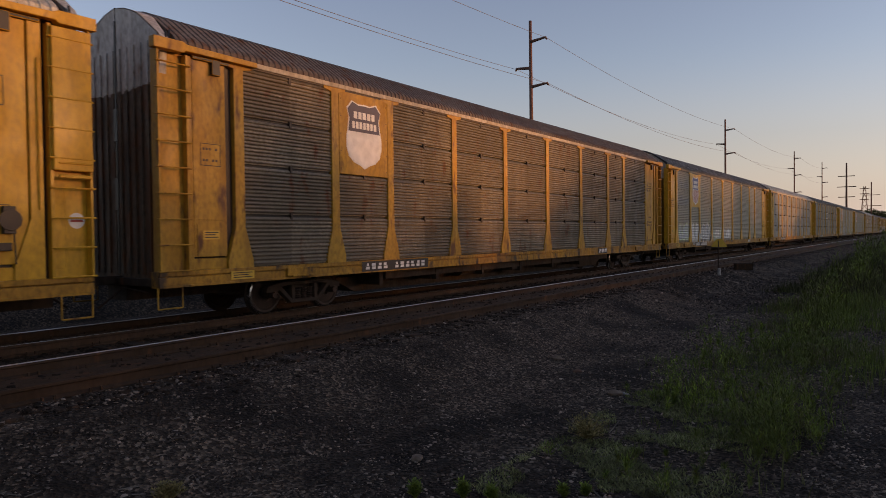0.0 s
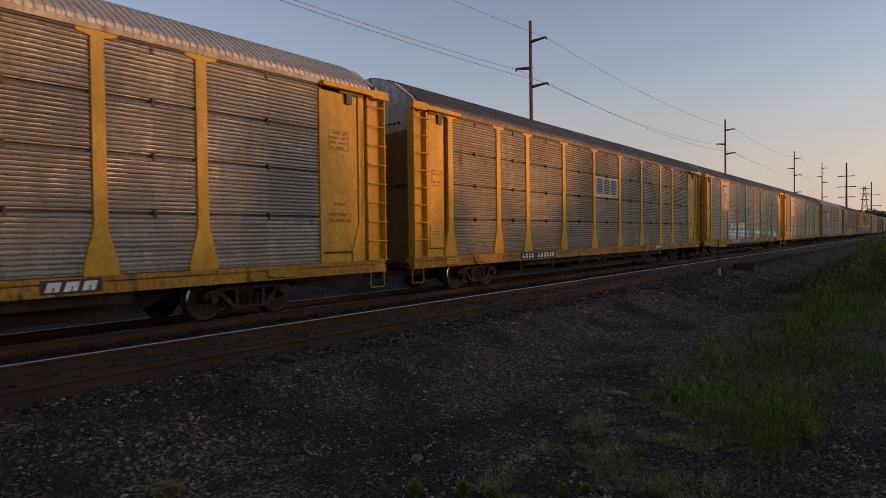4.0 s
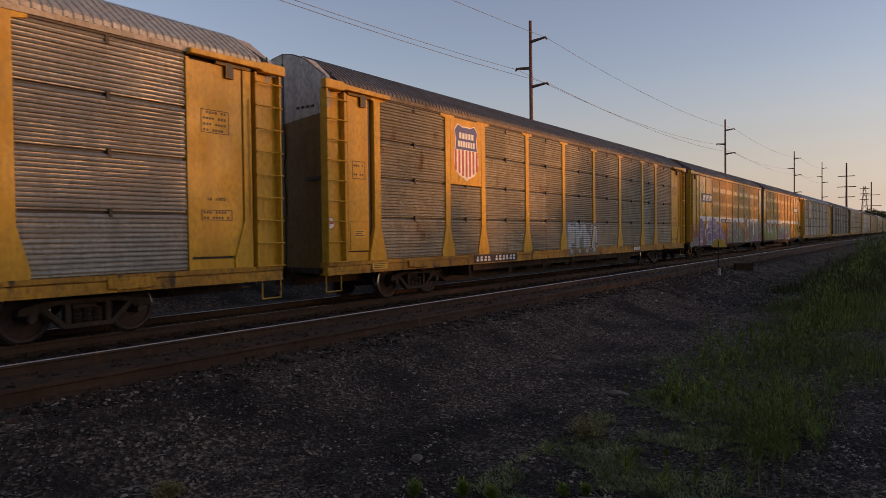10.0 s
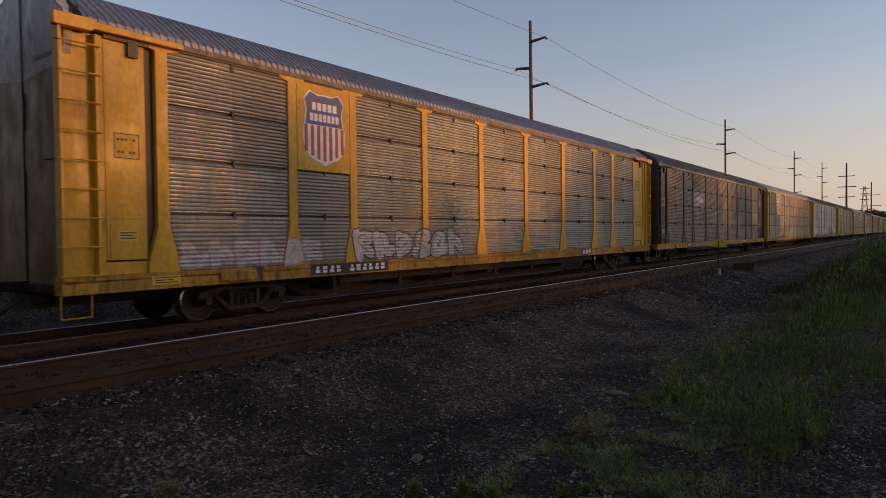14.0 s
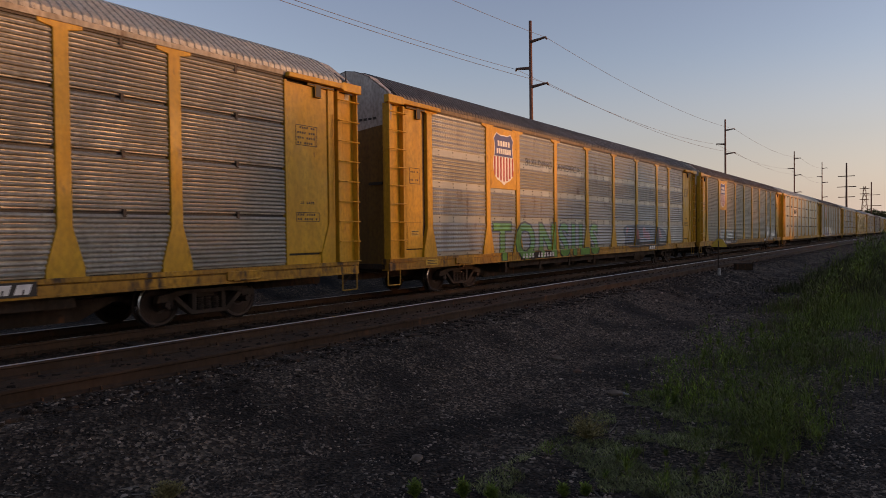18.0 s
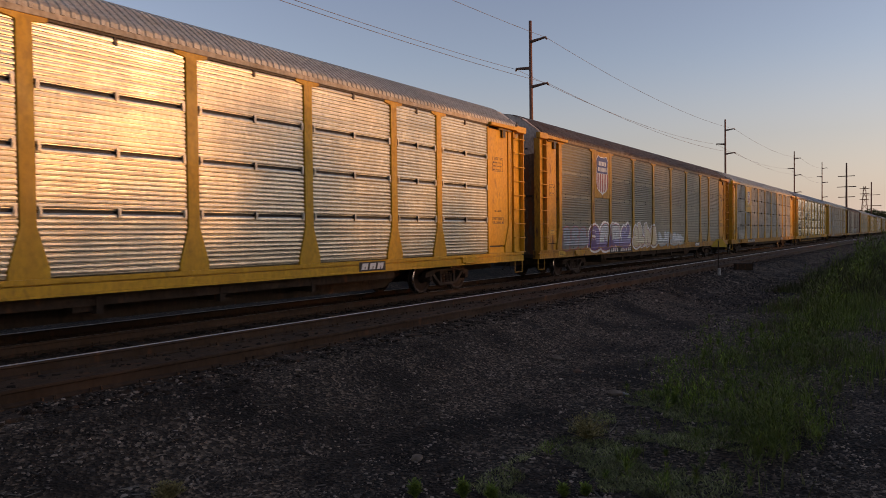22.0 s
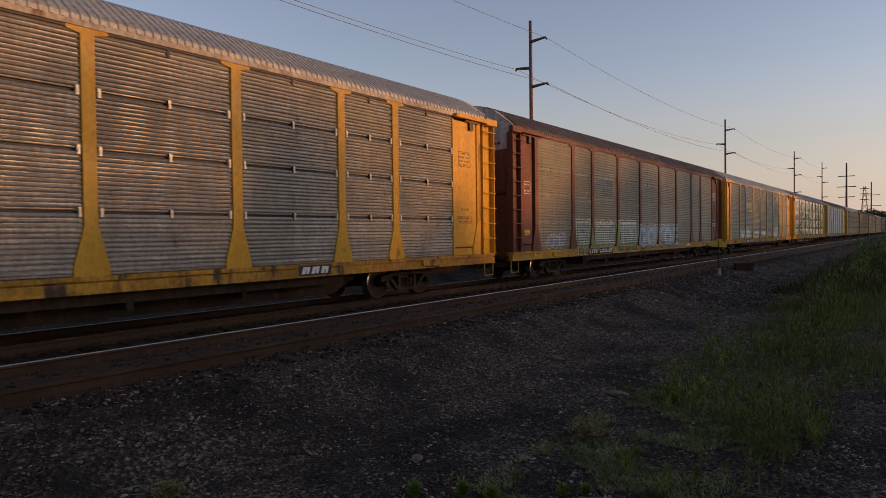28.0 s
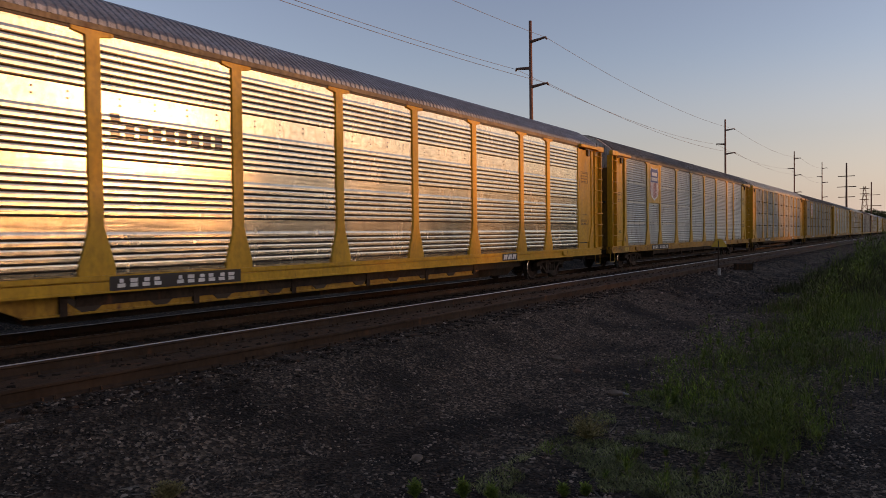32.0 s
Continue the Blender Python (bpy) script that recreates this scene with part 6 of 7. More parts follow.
CARS = [
    (-1, car_spec("rows", "galv", "yellow", "roof_light", "yellow autorack with plain doors and a short corner ladder", short=True, disc=-1, brake=True)),
    (0, car_spec("rows", "galv_dark", "yellow_old", "roof_rust", "old yellow autorack with grimy dark panels and rusty roof", logo="faded", end="end_rust", top="white_top", ribbed=True, trim="rail_trim")),
    (1, car_spec("band", "perf_tan", "yellow", "roof_dark", "yellow autorack with dusty punched panels and a shield emblem", lip=True, logo="shield", plate=5.2, art=(
        ("word", "We will", 2.0, 3.9, 4.05, 4.6, "g_dark", ""), ("word", "deliver", 2.0, 3.9, 3.1, 3.7, "g_dark", ""),
        ("throw", 2.2, 4.2, 1.2, 2.2, 3, "g_grey", "g_lime", "", "", 3), ("throw", 4.7, 6.3, 0.95, 2.1, 2, "g_silver", "g_dark", "g_silver", "", 4), ("throw", 6.75, 9.0, 1.0, 2.2, 4, "g_dark", "white", "", "", 5),
        ("throw", 9.5, 11.7, 0.95, 1.95, 4, "g_cream", "g_dark", "", "g_moss", 6), ("throw", 12.3, 14.5, 0.95, 1.9, 4, "g_silver", "g_dark", "", "g_grey", 7)))),
    (2, car_spec("rows", "galv", "yellow", "roof_light", "yellow autorack with pale grey panels and a striped emblem", logo="stripes", logo_panel=2)),
    (3, car_spec("rows", "galv_tan", "yellow", "roof_dark", "yellow autorack with tan ribbed panels and a white emblem plate", logo="plate_dark", logo_panel=4, plate=5.7)),
    (4, car_spec("band", "perf_tan", "yellow", "roof_dark", "yellow autorack with dusty punched panels and silver graffiti", logo="shield", plate=7.0, art=(
        ("patch", 6.2, 12.9, 0.8, 1.75, "g_teal", 2), ("word", "GANSER", 6.95, 12.5, 0.88, 2.25, "g_silver", "g_dark"), ("throw", 14.5, 17.6, 0.85, 1.9, 4, "g_lime", "g_dark", "", "", 8), ("scrawl", 18.4, 20.6, 1.1, 1.6, 9, "g_dark", 3), ("throw", 21.2, 22.9, 0.95, 1.9, 3, "g_green", "g_darkgreen", "", "", 29), ("throw", 23.3, 25.3, 0.95, 1.75, 3, "g_silver", "g_dark", "", "", 30)), art_label="large silver letters over a teal cloud")),
    (5, car_spec("coarse", "perf_tan", "yellow", "roof_dark", "yellow autorack with dusty punched panels and clean shield emblem", logo="shield", plate=5.9)),
    (6, car_spec("rows", "galv", "yellow", "roof_light", "yellow autorack with grey ribbed panels and gold emblem on white", logo="plate_gold", logo_panel=2, plate=7.0, art=(("scrawl", 1.0, 6.7, 0.84, 1.02, 26, "g_dark", 12),), art_label="dark scrawl along the sill")),
    (7, car_spec("rows", "galv_tan", "yellow", "roof_dark", "yellow autorack with tan ribbed panels and one small throw-up", disc=1, logo="shield", plate=6.0, art=(("throw", 12.6, 15.4, 0.85, 2.1, 4, "g_silver", "g_dark", "g_grey", "", 14),), art_label="black and silver throw-up")),
    (9, car_spec("rows", "galv", "yellow", "roof_blue", "yellow autorack with grey ribbed panels and white scrawled tags", logo="shield", art=(("throw", 2.1, 5.6, 1.05, 1.65, 6, "g_silver", "g_pink", "", "", 15), ("throw", 6.6, 11.2, 1.05, 1.85, 6, "g_silver", "g_dark", "", "", 16)))),
    (10, car_spec("rows", "galv_tan", "brown", "roof_dark", "dark brown autorack with tan panels and a red emblem plate", logo="plate_red", logo_panel=2, sill="yellow_old", end="brown", top="brown", trim="galv_tan")),
    (11, car_spec("rows", "galv", "yellow", "roof_light", "yellow autorack with grey ribbed panels, pale roof and shield", logo="shield", art=(("scrawl", 0.75, 1.25, 3.9, 4.2, 9, "g_red", 17),), art_label="red scrawl on the corner door")),
    (12, car_spec("coarse", "perf_bright", "yellow", "roof_dark", "yellow autorack with bright punched panels and green graffiti", logo="shield", plate=6.7, bare=True, art=(
        ("word", "BUILDING", 7.2, 9.15, 3.95, 4.2, "g_dark", ""), ("word", "AMERICA", 9.6, 11.6, 3.95, 4.2, "g_dark", ""), ("word", "TONSILS", 5.1, 13.3, 0.80, 2.02, "g_green", "g_dark"),
        ("patch", 16.3, 22.2, 0.95, 2.0, "g_dark", 9), ("throw", 16.6, 22.0, 1.0, 1.95, 5, "g_red", "g_grey", "", "g_dark", 32)), art_label="big green letters with a dark outline")),
    (13, car_spec("band", "perf_tan", "yellow", "roof_rust", "yellow autorack with dusty punched panels and dark green graffiti", logo="shield", art=(("throw", 4.2, 9.6, 0.85, 1.8, 4, "g_darkgreen", "g_silver", "g_dark", "g_dark", 18), ("throw", 20.6, 25.4, 0.85, 2.0, 4, "g_grey", "g_silver", "g_dark", "", 28)))),
    (14, car_spec("slat", "zinc", "yellow", "roof_light", "clean yellow autorack with bright zinc panels and white emblem plate", logo="plate_black", logo_panel=2, clips=9, plate=7.0)),
    (15, car_spec("band", "perf_tan", "yellow_old", "roof_rust", "faded yellow autorack with dusty panels and rows of graffiti", logo="shield", end="end_rust", top="white_top", plate=6.4, art=(
        ("throw", 1.9, 4.2, 1.0, 2.0, 3, "g_grey", "g_red", "", "", 31), ("throw", 4.4, 8.9, 0.9, 2.15, 4, "g_silver", "g_red", "white", "g_purple", 19), ("throw", 9.3, 12.6, 0.95, 2.1, 4, "g_straw", "g_red", "white", "", 20), ("throw", 13.0, 17.2, 0.95, 1.7, 4, "g_silver", "g_sky", "", "", 21)))),
    (16, car_spec("rows", "galv", "yellow", "roof_light", "yellow autorack with clipped grey panels and a small shield", logo="small", clips=1, art=(("word", "BUILDING AMERICA", 4.98, 6.44, 3.48, 3.62, "g_dark", ""), ("patch", 1.88, 2.66, 0.8, 2.0, "g_silver", 22), ("patch", 1.92, 2.62, 0.84, 1.96, "g_dark", 22), ("scrawl", 0.6, 1.3, 1.4, 1.7, 8, "g_dark", 10)))),
    (17, car_spec("bold", "shiny", "yellow", "roof_blue", "clean yellow autorack with bright louvred zinc panels", logo="row", logo_panel=2, truss=True, plate=7.2)),
    (18, car_spec("rows", "galv", "yellow", "roof_light", "yellow autorack with clipped grey panels and striped emblem", logo="stripes", logo_panel=2, clips=9)),
    (19, car_spec("band", "perf_tan", "oxide", "roof_rust", "oxide red autorack with dusty panels and green and blue graffiti", logo="stripes", logo_panel=2, sill="yellow_old", trim="oxide", plate=6.0, bare=True, art=(
        ("throw", 2.6, 4.1, 1.1, 1.7, 3, "g_grey", "g_silver", "", "", 33), ("word", "FAMOUSE", 5.2, 11.5, 0.9, 2.1, "g_moss", "g_darkgreen", "g_cream"), ("word", "GOYOE", 11.85, 18.1, 0.92, 1.95, "g_sky", "g_dark", "g_silver")), art_label="green and pale blue bubble letters")),
    (20, car_spec("band", "perf_tan", "yellow", "roof_light", "yellow autorack with brown dusty panels and gold block emblem", logo="gold", logo_panel=2, plate=6.6, art=(("throw", 4.6, 6.3, 1.1, 1.8, 3, "g_silver", "g_sky", "", "", 23), ("throw", 6.7, 8.3, 1.1, 2.0, 2, "g_silver", "g_red", "", "", 24), ("throw", 9.8, 11.6, 1.15, 1.65, 3, "g_grey", "g_silver", "", "", 26), ("throw", 12.8, 14.4, 1.15, 1.65, 3, "g_olive", "g_silver", "", "", 27), ("throw", 18.5, 20.2, 1.1, 1.9, 2, "g_tan", "g_pink", "g_silver", "", 25)))),
    (21, car_spec("bold", "shiny", "yellow", "roof_blue", "clean yellow autorack with gleaming louvred zinc panels", logo="row", logo_panel=2, truss=True, plate=6.8)),
    (22, car_spec("band", "perf_bright", "yellow", "roof_dark", "yellow autorack with pale punched panels and yellow emblem", logo="shield")),
    (23, car_spec("rows", "galv", "yellow", "roof_light", "yellow autorack with grey ribbed panels and pale roof")),
    (24, car_spec("rows", "galv_tan", "yellow_old", "roof_rust", "faded yellow autorack with tan ribbed panels", logo="shield")),
    (25, car_spec("band", "perf_tan", "yellow", "roof_dark", "yellow autorack with dusty punched panels", logo="shield")),
    (26, car_spec("rows", "galv", "yellow", "roof_light", "yellow autorack with grey ribbed panels", logo="plate_gold", logo_panel=2)),
    (27, car_spec("band", "perf_tan", "oxide", "roof_rust", "oxide red autorack with dusty punched panels", sill="yellow_old")),
    (28, car_spec("rows", "galv", "yellow", "roof_light", "yellow autorack with grey ribbed panels", logo="shield")),
    (29, car_spec("band", "perf_bright", "yellow", "roof_blue", "yellow autorack with pale punched panels", logo="shield")),
    (30, car_spec("rows", "galv_tan", "yellow", "roof_dark", "yellow autorack with tan ribbed panels", logo="shield")),
    (31, car_spec("band", "perf_tan", "yellow", "roof_dark", "yellow autorack with dusty punched panels", logo="shield")),
]
PITCH, LONG_PITCH = 28.55, 43.73
TRAIN = []
for number, spec in CARS:
    spec["number"] = number
    slack = -0.17 if number in (5, 6) else 0.0
    TRAIN.append((build_car(spec), 6.63 + slack + PITCH * (number - (number > 8)) + LONG_PITCH * (number > 8)))
TRAIN.append((build_articulated(), 6.63 + PITCH * 8))


def travelled(t):
    """How far the train has gone at t seconds: it slows very slightly."""
    return 19.6355 * t - 0.00579 * t * t


# ---- poles and wires beyond the line ----
def build_pole(x, y, top, label, arms, mat, both=False, lean=0.0, r=0.18):
    pole = thing("utility_pole", label, "utility pole", (x, y, bed_height(x, y)), "poles along the line")
    base = bed_height(x, y)
    h = top - base
    s = Shape()
    s.tube((0, 0, -0.3), (lean * h, 0, h), r, r * 0.62, n=12)
    part("shaft", s.mesh("shaft", [mat], smooth=True), pole)
    for z, reach in arms:
        s = Shape()
        lx = lean * (z - base)
        if both:
            s.box(lx - 0.08, lx + 0.08, -reach, reach, z - base - 0.09, z - base + 0.09)
        else:
            s.tube((lx, 0, z - base), (lx, reach, z - base + 0.14), 0.13, 0.075, n=8)
            s.tube((lx, reach * 0.97, z - base + 0.05), (lx, reach * 1.05, z - base - 0.03), 0.06, n=8)
        part("crossarm", s.mesh("crossarm", [mat]), pole)
    return pole


def wire(a, b, sag, name="power_line"):
    cu = bpy.data.curves.new(name, "CURVE")
    cu.dimensions, cu.bevel_depth, cu.bevel_resolution = "3D", 0.015, 1
    sp = cu.splines.new("POLY")
    n = 24
    sp.points.add(n)
    for i in range(n + 1):
        t = i / n
        p = Vector(a).lerp(Vector(b), t)
        sp.points[i].co = (p.x, p.y, p.z - 4 * sag * t * (1 - t), 1)
    cu.materials.append(M["wire"])
    tagged(new(name, cu), "thin dark overhead wire sagging between poles", "power line", "overhead wires")


def build_poles():
    py = 24.0
    az = (28.0, 12.81, 8.02, 6.2)
    tans = (0.3107, 0.1524, 0.1040, 0.0879)
    spots = []
    for a, t in zip(az, tans):
        d = py / math.sin(radians(a))
        spots.append((py / math.tan(radians(a)), py, 1.66 + d * t))
    spots.insert(0, (spots[0][0] - 60, py, spots[0][2]))
    ends = []
    for i, (x, y, top) in enumerate(spots):
        k = top / 18.0
        arms = [(top - 1.6 * k, -1.3), (top - 3.6 * k, 1.25), (top - 5.05 * k, -1.4)]
        if i >= 2:
            arms.append((top - 8.6 * k, -1.4))
        build_pole(x, y, top, "tall brown steel power pole with side arms", arms, "pole_steel", lean=-0.006)
        ends.append([(x, y + r, z + 0.1) for z, r in arms[:3]])
    for a, b in zip(ends, ends[1:]):
        for p, q in zip(a, b):
            wire(p, q, 0.9)
    for a, d, t in ((4.65, 190.0, 0.0847), (3.12, 270.0, 0.0597)):
        x, y = d * math.cos(radians(a)), d * math.sin(radians(a))
        top = 1.66 + d * t
        build_pole(x, y, top, "dark wooden power pole with three crossarms", [(top - 3.3 * d / 200, 1.75 * d / 190), (top - 6.0 * d / 200, 2.0 * d / 190), (top - 8.6 * d / 200, 1.75 * d / 190)], "pole_wood", True, r=0.27)
    # lattice tower far off
    x, y, h = 500 * math.cos(radians(3.53)), 500 * math.sin(radians(3.53)), 1.66 + 500 * 0.0544 + 0.6
    tower = thing("lattice_tower", "distant steel lattice transmission tower", "transmission tower", (x, y, -0.6))
    s = Shape()
    for sx in (-1, 1):
        for sy in (-1, 1):
            s.tube((2.6 * sx, 2.6 * sy, 0), (0.5 * sx, 0.5 * sy, h), 0.14, n=5)
    for k in range(8):
        a, b = 2.6 - 2.1 * k / 8, 2.6 - 2.1 * (k + 1) / 8
        for sx, sy in ((1, 1), (1, -1), (-1, 1), (-1, -1)):
            s.tube((a * sx, a * sy, h * k / 8), (-b * sx, b * sy, h * (k + 1) / 8), 0.08, n=4)
            s.tube((a * sx, a * sy, h * k / 8), (b * sx, -b * sy, h * (k + 1) / 8), 0.08, n=4)
    part("frame", s.mesh("frame", ["pole_wood"]), tower)
    for z in (0.72, 0.84, 0.95):
        s = Shape()
        s.box(-0.3, 0.3, -2.6, 2.6, h * z - 0.2, h * z + 0.2)
        part("crossarm", s.mesh("crossarm", ["pole_wood"]), tower)


build_poles()


# ---- small things beside the near track ----
def build_sign():
    x, y = 27.82, 6.57
    z = bed_height(x, y)
    sign = thing("track_sign", "small yellow trapezoid sign on a thin post in a concrete foot", "sign", (x, y, z))
    s = Shape()
    s.prism([(-0.28, 1.11), (0.28, 1.11), (0.28, 1.17), (0.12, 1.39), (0.05, 1.43), (-0.05, 1.43), (-0.12, 1.39), (-0.28, 1.17)], -0.012, 0.012)
    part("sign_plate", s.mesh("sign_plate", ["label"], bevel=0.004), sign, turn=-1.25)
    s = Shape()
    s.tube((0, 0.03, 0), (0, 0.03, 1.36), 0.03, n=8)
    part("post", s.mesh("post", ["wheel"]), sign)
    s = Shape()
    s.prism([(-0.075, -0.05), (0.075, -0.05), (0.03, 0.27), (-0.05, 0.27)], -0.05, 0.05)
    part("foot", s.mesh("foot", ["concrete"], bevel=0.02), sign)


def build_box():
    x, y = 32.2, 6.6
    z = bed_height(x, y)
    box = thing("junction_box", "low grey trackside box with a pale frame", "trackside box", (x, y, z))
    s = Shape()
    s.box(-0.34, 0.34, -0.22, 0.22, -0.02, 0.27)
    part("body", s.mesh("body", ["bed"], bevel=0.015), box, turn=-1.2)
    s = Shape()
    s.box(-0.38, 0.38, -0.25, 0.25, 0.27, 0.30)
    s.box(0.33, 0.38, -0.25, -0.20, 0, 0.27)
    part("frame", s.mesh("frame", ["tie"], bevel=0.008), box, turn=-1.2)


def build_rock(x, y, r, label, seed, mat="concrete"):
    rnd = random.Random(seed)
    bm = bmesh.new()
    bmesh.ops.create_icosphere(bm, subdivisions=2, radius=r)
    for v in bm.verts:
        k = 1 + 0.35 * noise.noise(v.co / r * 1.3 + Vector((seed, 0, 0)))
        v.co = Vector((v.co.x * 1.35 * k, v.co.y * k, max(v.co.z * 0.55 * k, -r * 0.4)))
    me = bpy.data.meshes.new("rock")
    bm.to_mesh(me)
    bm.free()
    me.materials.append(M[mat])
    ob = new("rock", me)
    ob.location = (x, y, bed_height(x, y) + r * 0.25)
    ob.rotation_euler = (0, 0, rnd.uniform(0, 6))
    tagged(ob, label, "rock", "loose rocks")


build_sign()
build_box()
build_rock(8.5, 3.32, 0.085, "brown rock with a pale broken face on the gravel", 3, "rock")
build_rock(8.60, 3.22, 0.04, "pale angular stone beside a brown rock", 4)
build_rock(5.05, 3.95, 0.06, "brownish rock lying on the dark gravel", 5, "rock")
build_rock(10.2, 5.0, 0.08, "flat brown rock lying on the dark gravel", 8, "rock")
build_rock(9.6, 4.35, 0.06, "flat grey rock lying on the dark gravel", 9, "pole_wood")


# ---- gravel, grass and weeds ----
def scatter_mesh(name, verts, faces, mat):
    me = bpy.data.meshes.new(name)
    nv, nf, k = len(verts), len(faces), faces.shape[1]
    me.vertices.add(nv)
    me.vertices.foreach_set("co", verts.astype(np.float32).ravel())
    me.loops.add(nf * k)
    me.loops.foreach_set("vertex_index", faces.astype(np.int32).ravel())
    me.polygons.add(nf)
    me.polygons.foreach_set("loop_start", np.arange(0, nf * k, k, dtype=np.int32))
    me.polygons.foreach_set("loop_total", np.full(nf, k, dtype=np.int32))
    me.materials.append(M[mat])
    me.update(calc_edges=True)
    me.validate()
    return me


def stones(name, label, spots, sizes, mat, seed):
    """Angular stones: squashed, jittered octahedra with a cut top."""
    rng = np.random.default_rng(seed)
    n = len(spots)
    unit = np.array([(1, 0, 0), (0, 1, 0), (-1, 0, 0), (0, -1, 0), (0.5, 0.5, 0.8), (-0.5, 0.5, 0.8), (-0.5, -0.5, 0.8), (0.5, -0.5, 0.8)])
    tri = np.array([(0, 1, 4), (1, 5, 4), (1, 2, 5), (2, 6, 5), (2, 3, 6), (3, 7, 6), (3, 0, 7), (0, 4, 7), (4, 5, 6), (4, 6, 7)])
    v = unit[None] + rng.uniform(-0.28, 0.28, (n, 8, 3))
    v *= sizes[:, None, None] * rng.uniform(0.5, 1.4, (n, 1, 3)) * np.array((1, 1, 0.65))
    a = rng.uniform(0, 2 * np.pi, n)
    c, s_ = np.cos(a)[:, None], np.sin(a)[:, None]
    v = np.stack((v[..., 0] * c - v[..., 1] * s_, v[..., 0] * s_ + v[..., 1] * c, v[..., 2] + 0.35 * rng.uniform(-1, 1, (n, 1)) * v[..., 0]), -1)
    v += spots[:, None, :]
    f = (tri[None] + 8 * np.arange(n)[:, None, None]).reshape(-1, 3)
    tagged(new(name, scatter_mesh(name, v.reshape(-1, 3), f, mat)), label, "gravel", kind="stuff")


def stand(xs, ys, lift=0.0):
    return np.array([(x, y, bed_height(x, y) + lift) for x, y in zip(xs, ys)])


def shoulder(spots):
    """Lifts stones that lie on the near track's bed."""
    bed = np.interp(spots[:, 1], (6.2, 6.565, 7.065, 7.465), (-0.22, -0.105, -0.035, -0.02))
    spots[:, 2] = np.where(spots[:, 1] > 6.25, np.maximum(spots[:, 2], bed - 0.004), spots[:, 2])
    return spots


def build_gravel():
    rng = np.random.default_rng(11)
    n = 150000
    d = 3.0 + 30 * rng.random(n) ** 2.1
    a = np.radians(rng.uniform(-2, 78, n))
    xs, ys = d * np.cos(a), d * np.sin(a)
    ok = (ys < 7.42) & (ys > -0.5)
    xs, ys = xs[ok], ys[ok]
    stones("gravel", "dark crushed stone gravel on the slope beside the track", shoulder(stand(xs, ys)), (0.0065 + 0.0125 * rng.random(len(xs)) ** 2.6) * (0.75 + 0.075 * d[ok]), "stone", 12)
    n = 26000
    xs = 20 + 90 * rng.random(n) ** 1.3
    ys = rng.uniform(0.5, 6.9, n)
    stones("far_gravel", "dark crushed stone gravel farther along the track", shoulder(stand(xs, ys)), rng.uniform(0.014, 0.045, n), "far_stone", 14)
    n = 16000
    xs = -1 + 50 * rng.random(n) ** 1.6
    ys = rng.uniform(6.4, 14.0, n)
    ok = (abs(ys - NEAR_Y + GAUGE) > 0.1) & (abs(ys - NEAR_Y - GAUGE) > 0.1) & (abs(ys - TRACK_Y + GAUGE) > 0.12) & (abs(ys - TRACK_Y - GAUGE) > 0.12)
    xs, ys = xs[ok], ys[ok]
    spots = stand(xs, ys, -0.01)
    for o, z in ((NEAR_Y, NEAR_Z), (TRACK_Y, 0.0)):
        on = abs(ys - o) < 1.9
        spots[on, 2] = z - 0.185 - 0.09 * np.clip(abs(ys[on] - o) - 1.2, 0, 1) ** 0.7
    stones("track_ballast", "dusty brown crushed stone between the ties and rails", spots, rng.uniform(0.015, 0.05, len(xs)), "brown_stone", 13)


def blades(name, label, category, spots, heights, width, mat, seed, lean=0.5):
    """Grass blades: narrow bent strips of two pieces."""
    rng = np.random.default_rng(seed)
    n = len(spots)
    a = rng.uniform(0, 2 * np.pi, n)
    dirs = np.stack((np.cos(a), np.sin(a), np.zeros(n)), -1)
    side = np.stack((-np.sin(a), np.cos(a), np.zeros(n)), -1)
    w = width * rng.uniform(0.6, 1.3, n)[:, None]
    h = heights[:, None]
    l = (lean * rng.random(n) * heights)[:, None]
    up = np.array((0, 0, 1.0))
    mid = spots + up * h * 0.55 + dirs * l * 0.3
    tip = spots + up * h + dirs * l
    v = np.stack((spots - side * w, spots + side * w, mid + side * w * 0.8, mid - side * w * 0.8, tip), 1)
    base = 5 * np.arange(n)[:, None]
    f = np.concatenate((base + np.array((0, 1, 2)), base + np.array((0, 2, 3)), base + np.array((3, 2, 4))))
    tagged(new(name, scatter_mesh(name, v.reshape(-1, 3), f, mat)), label, category, kind="stuff")


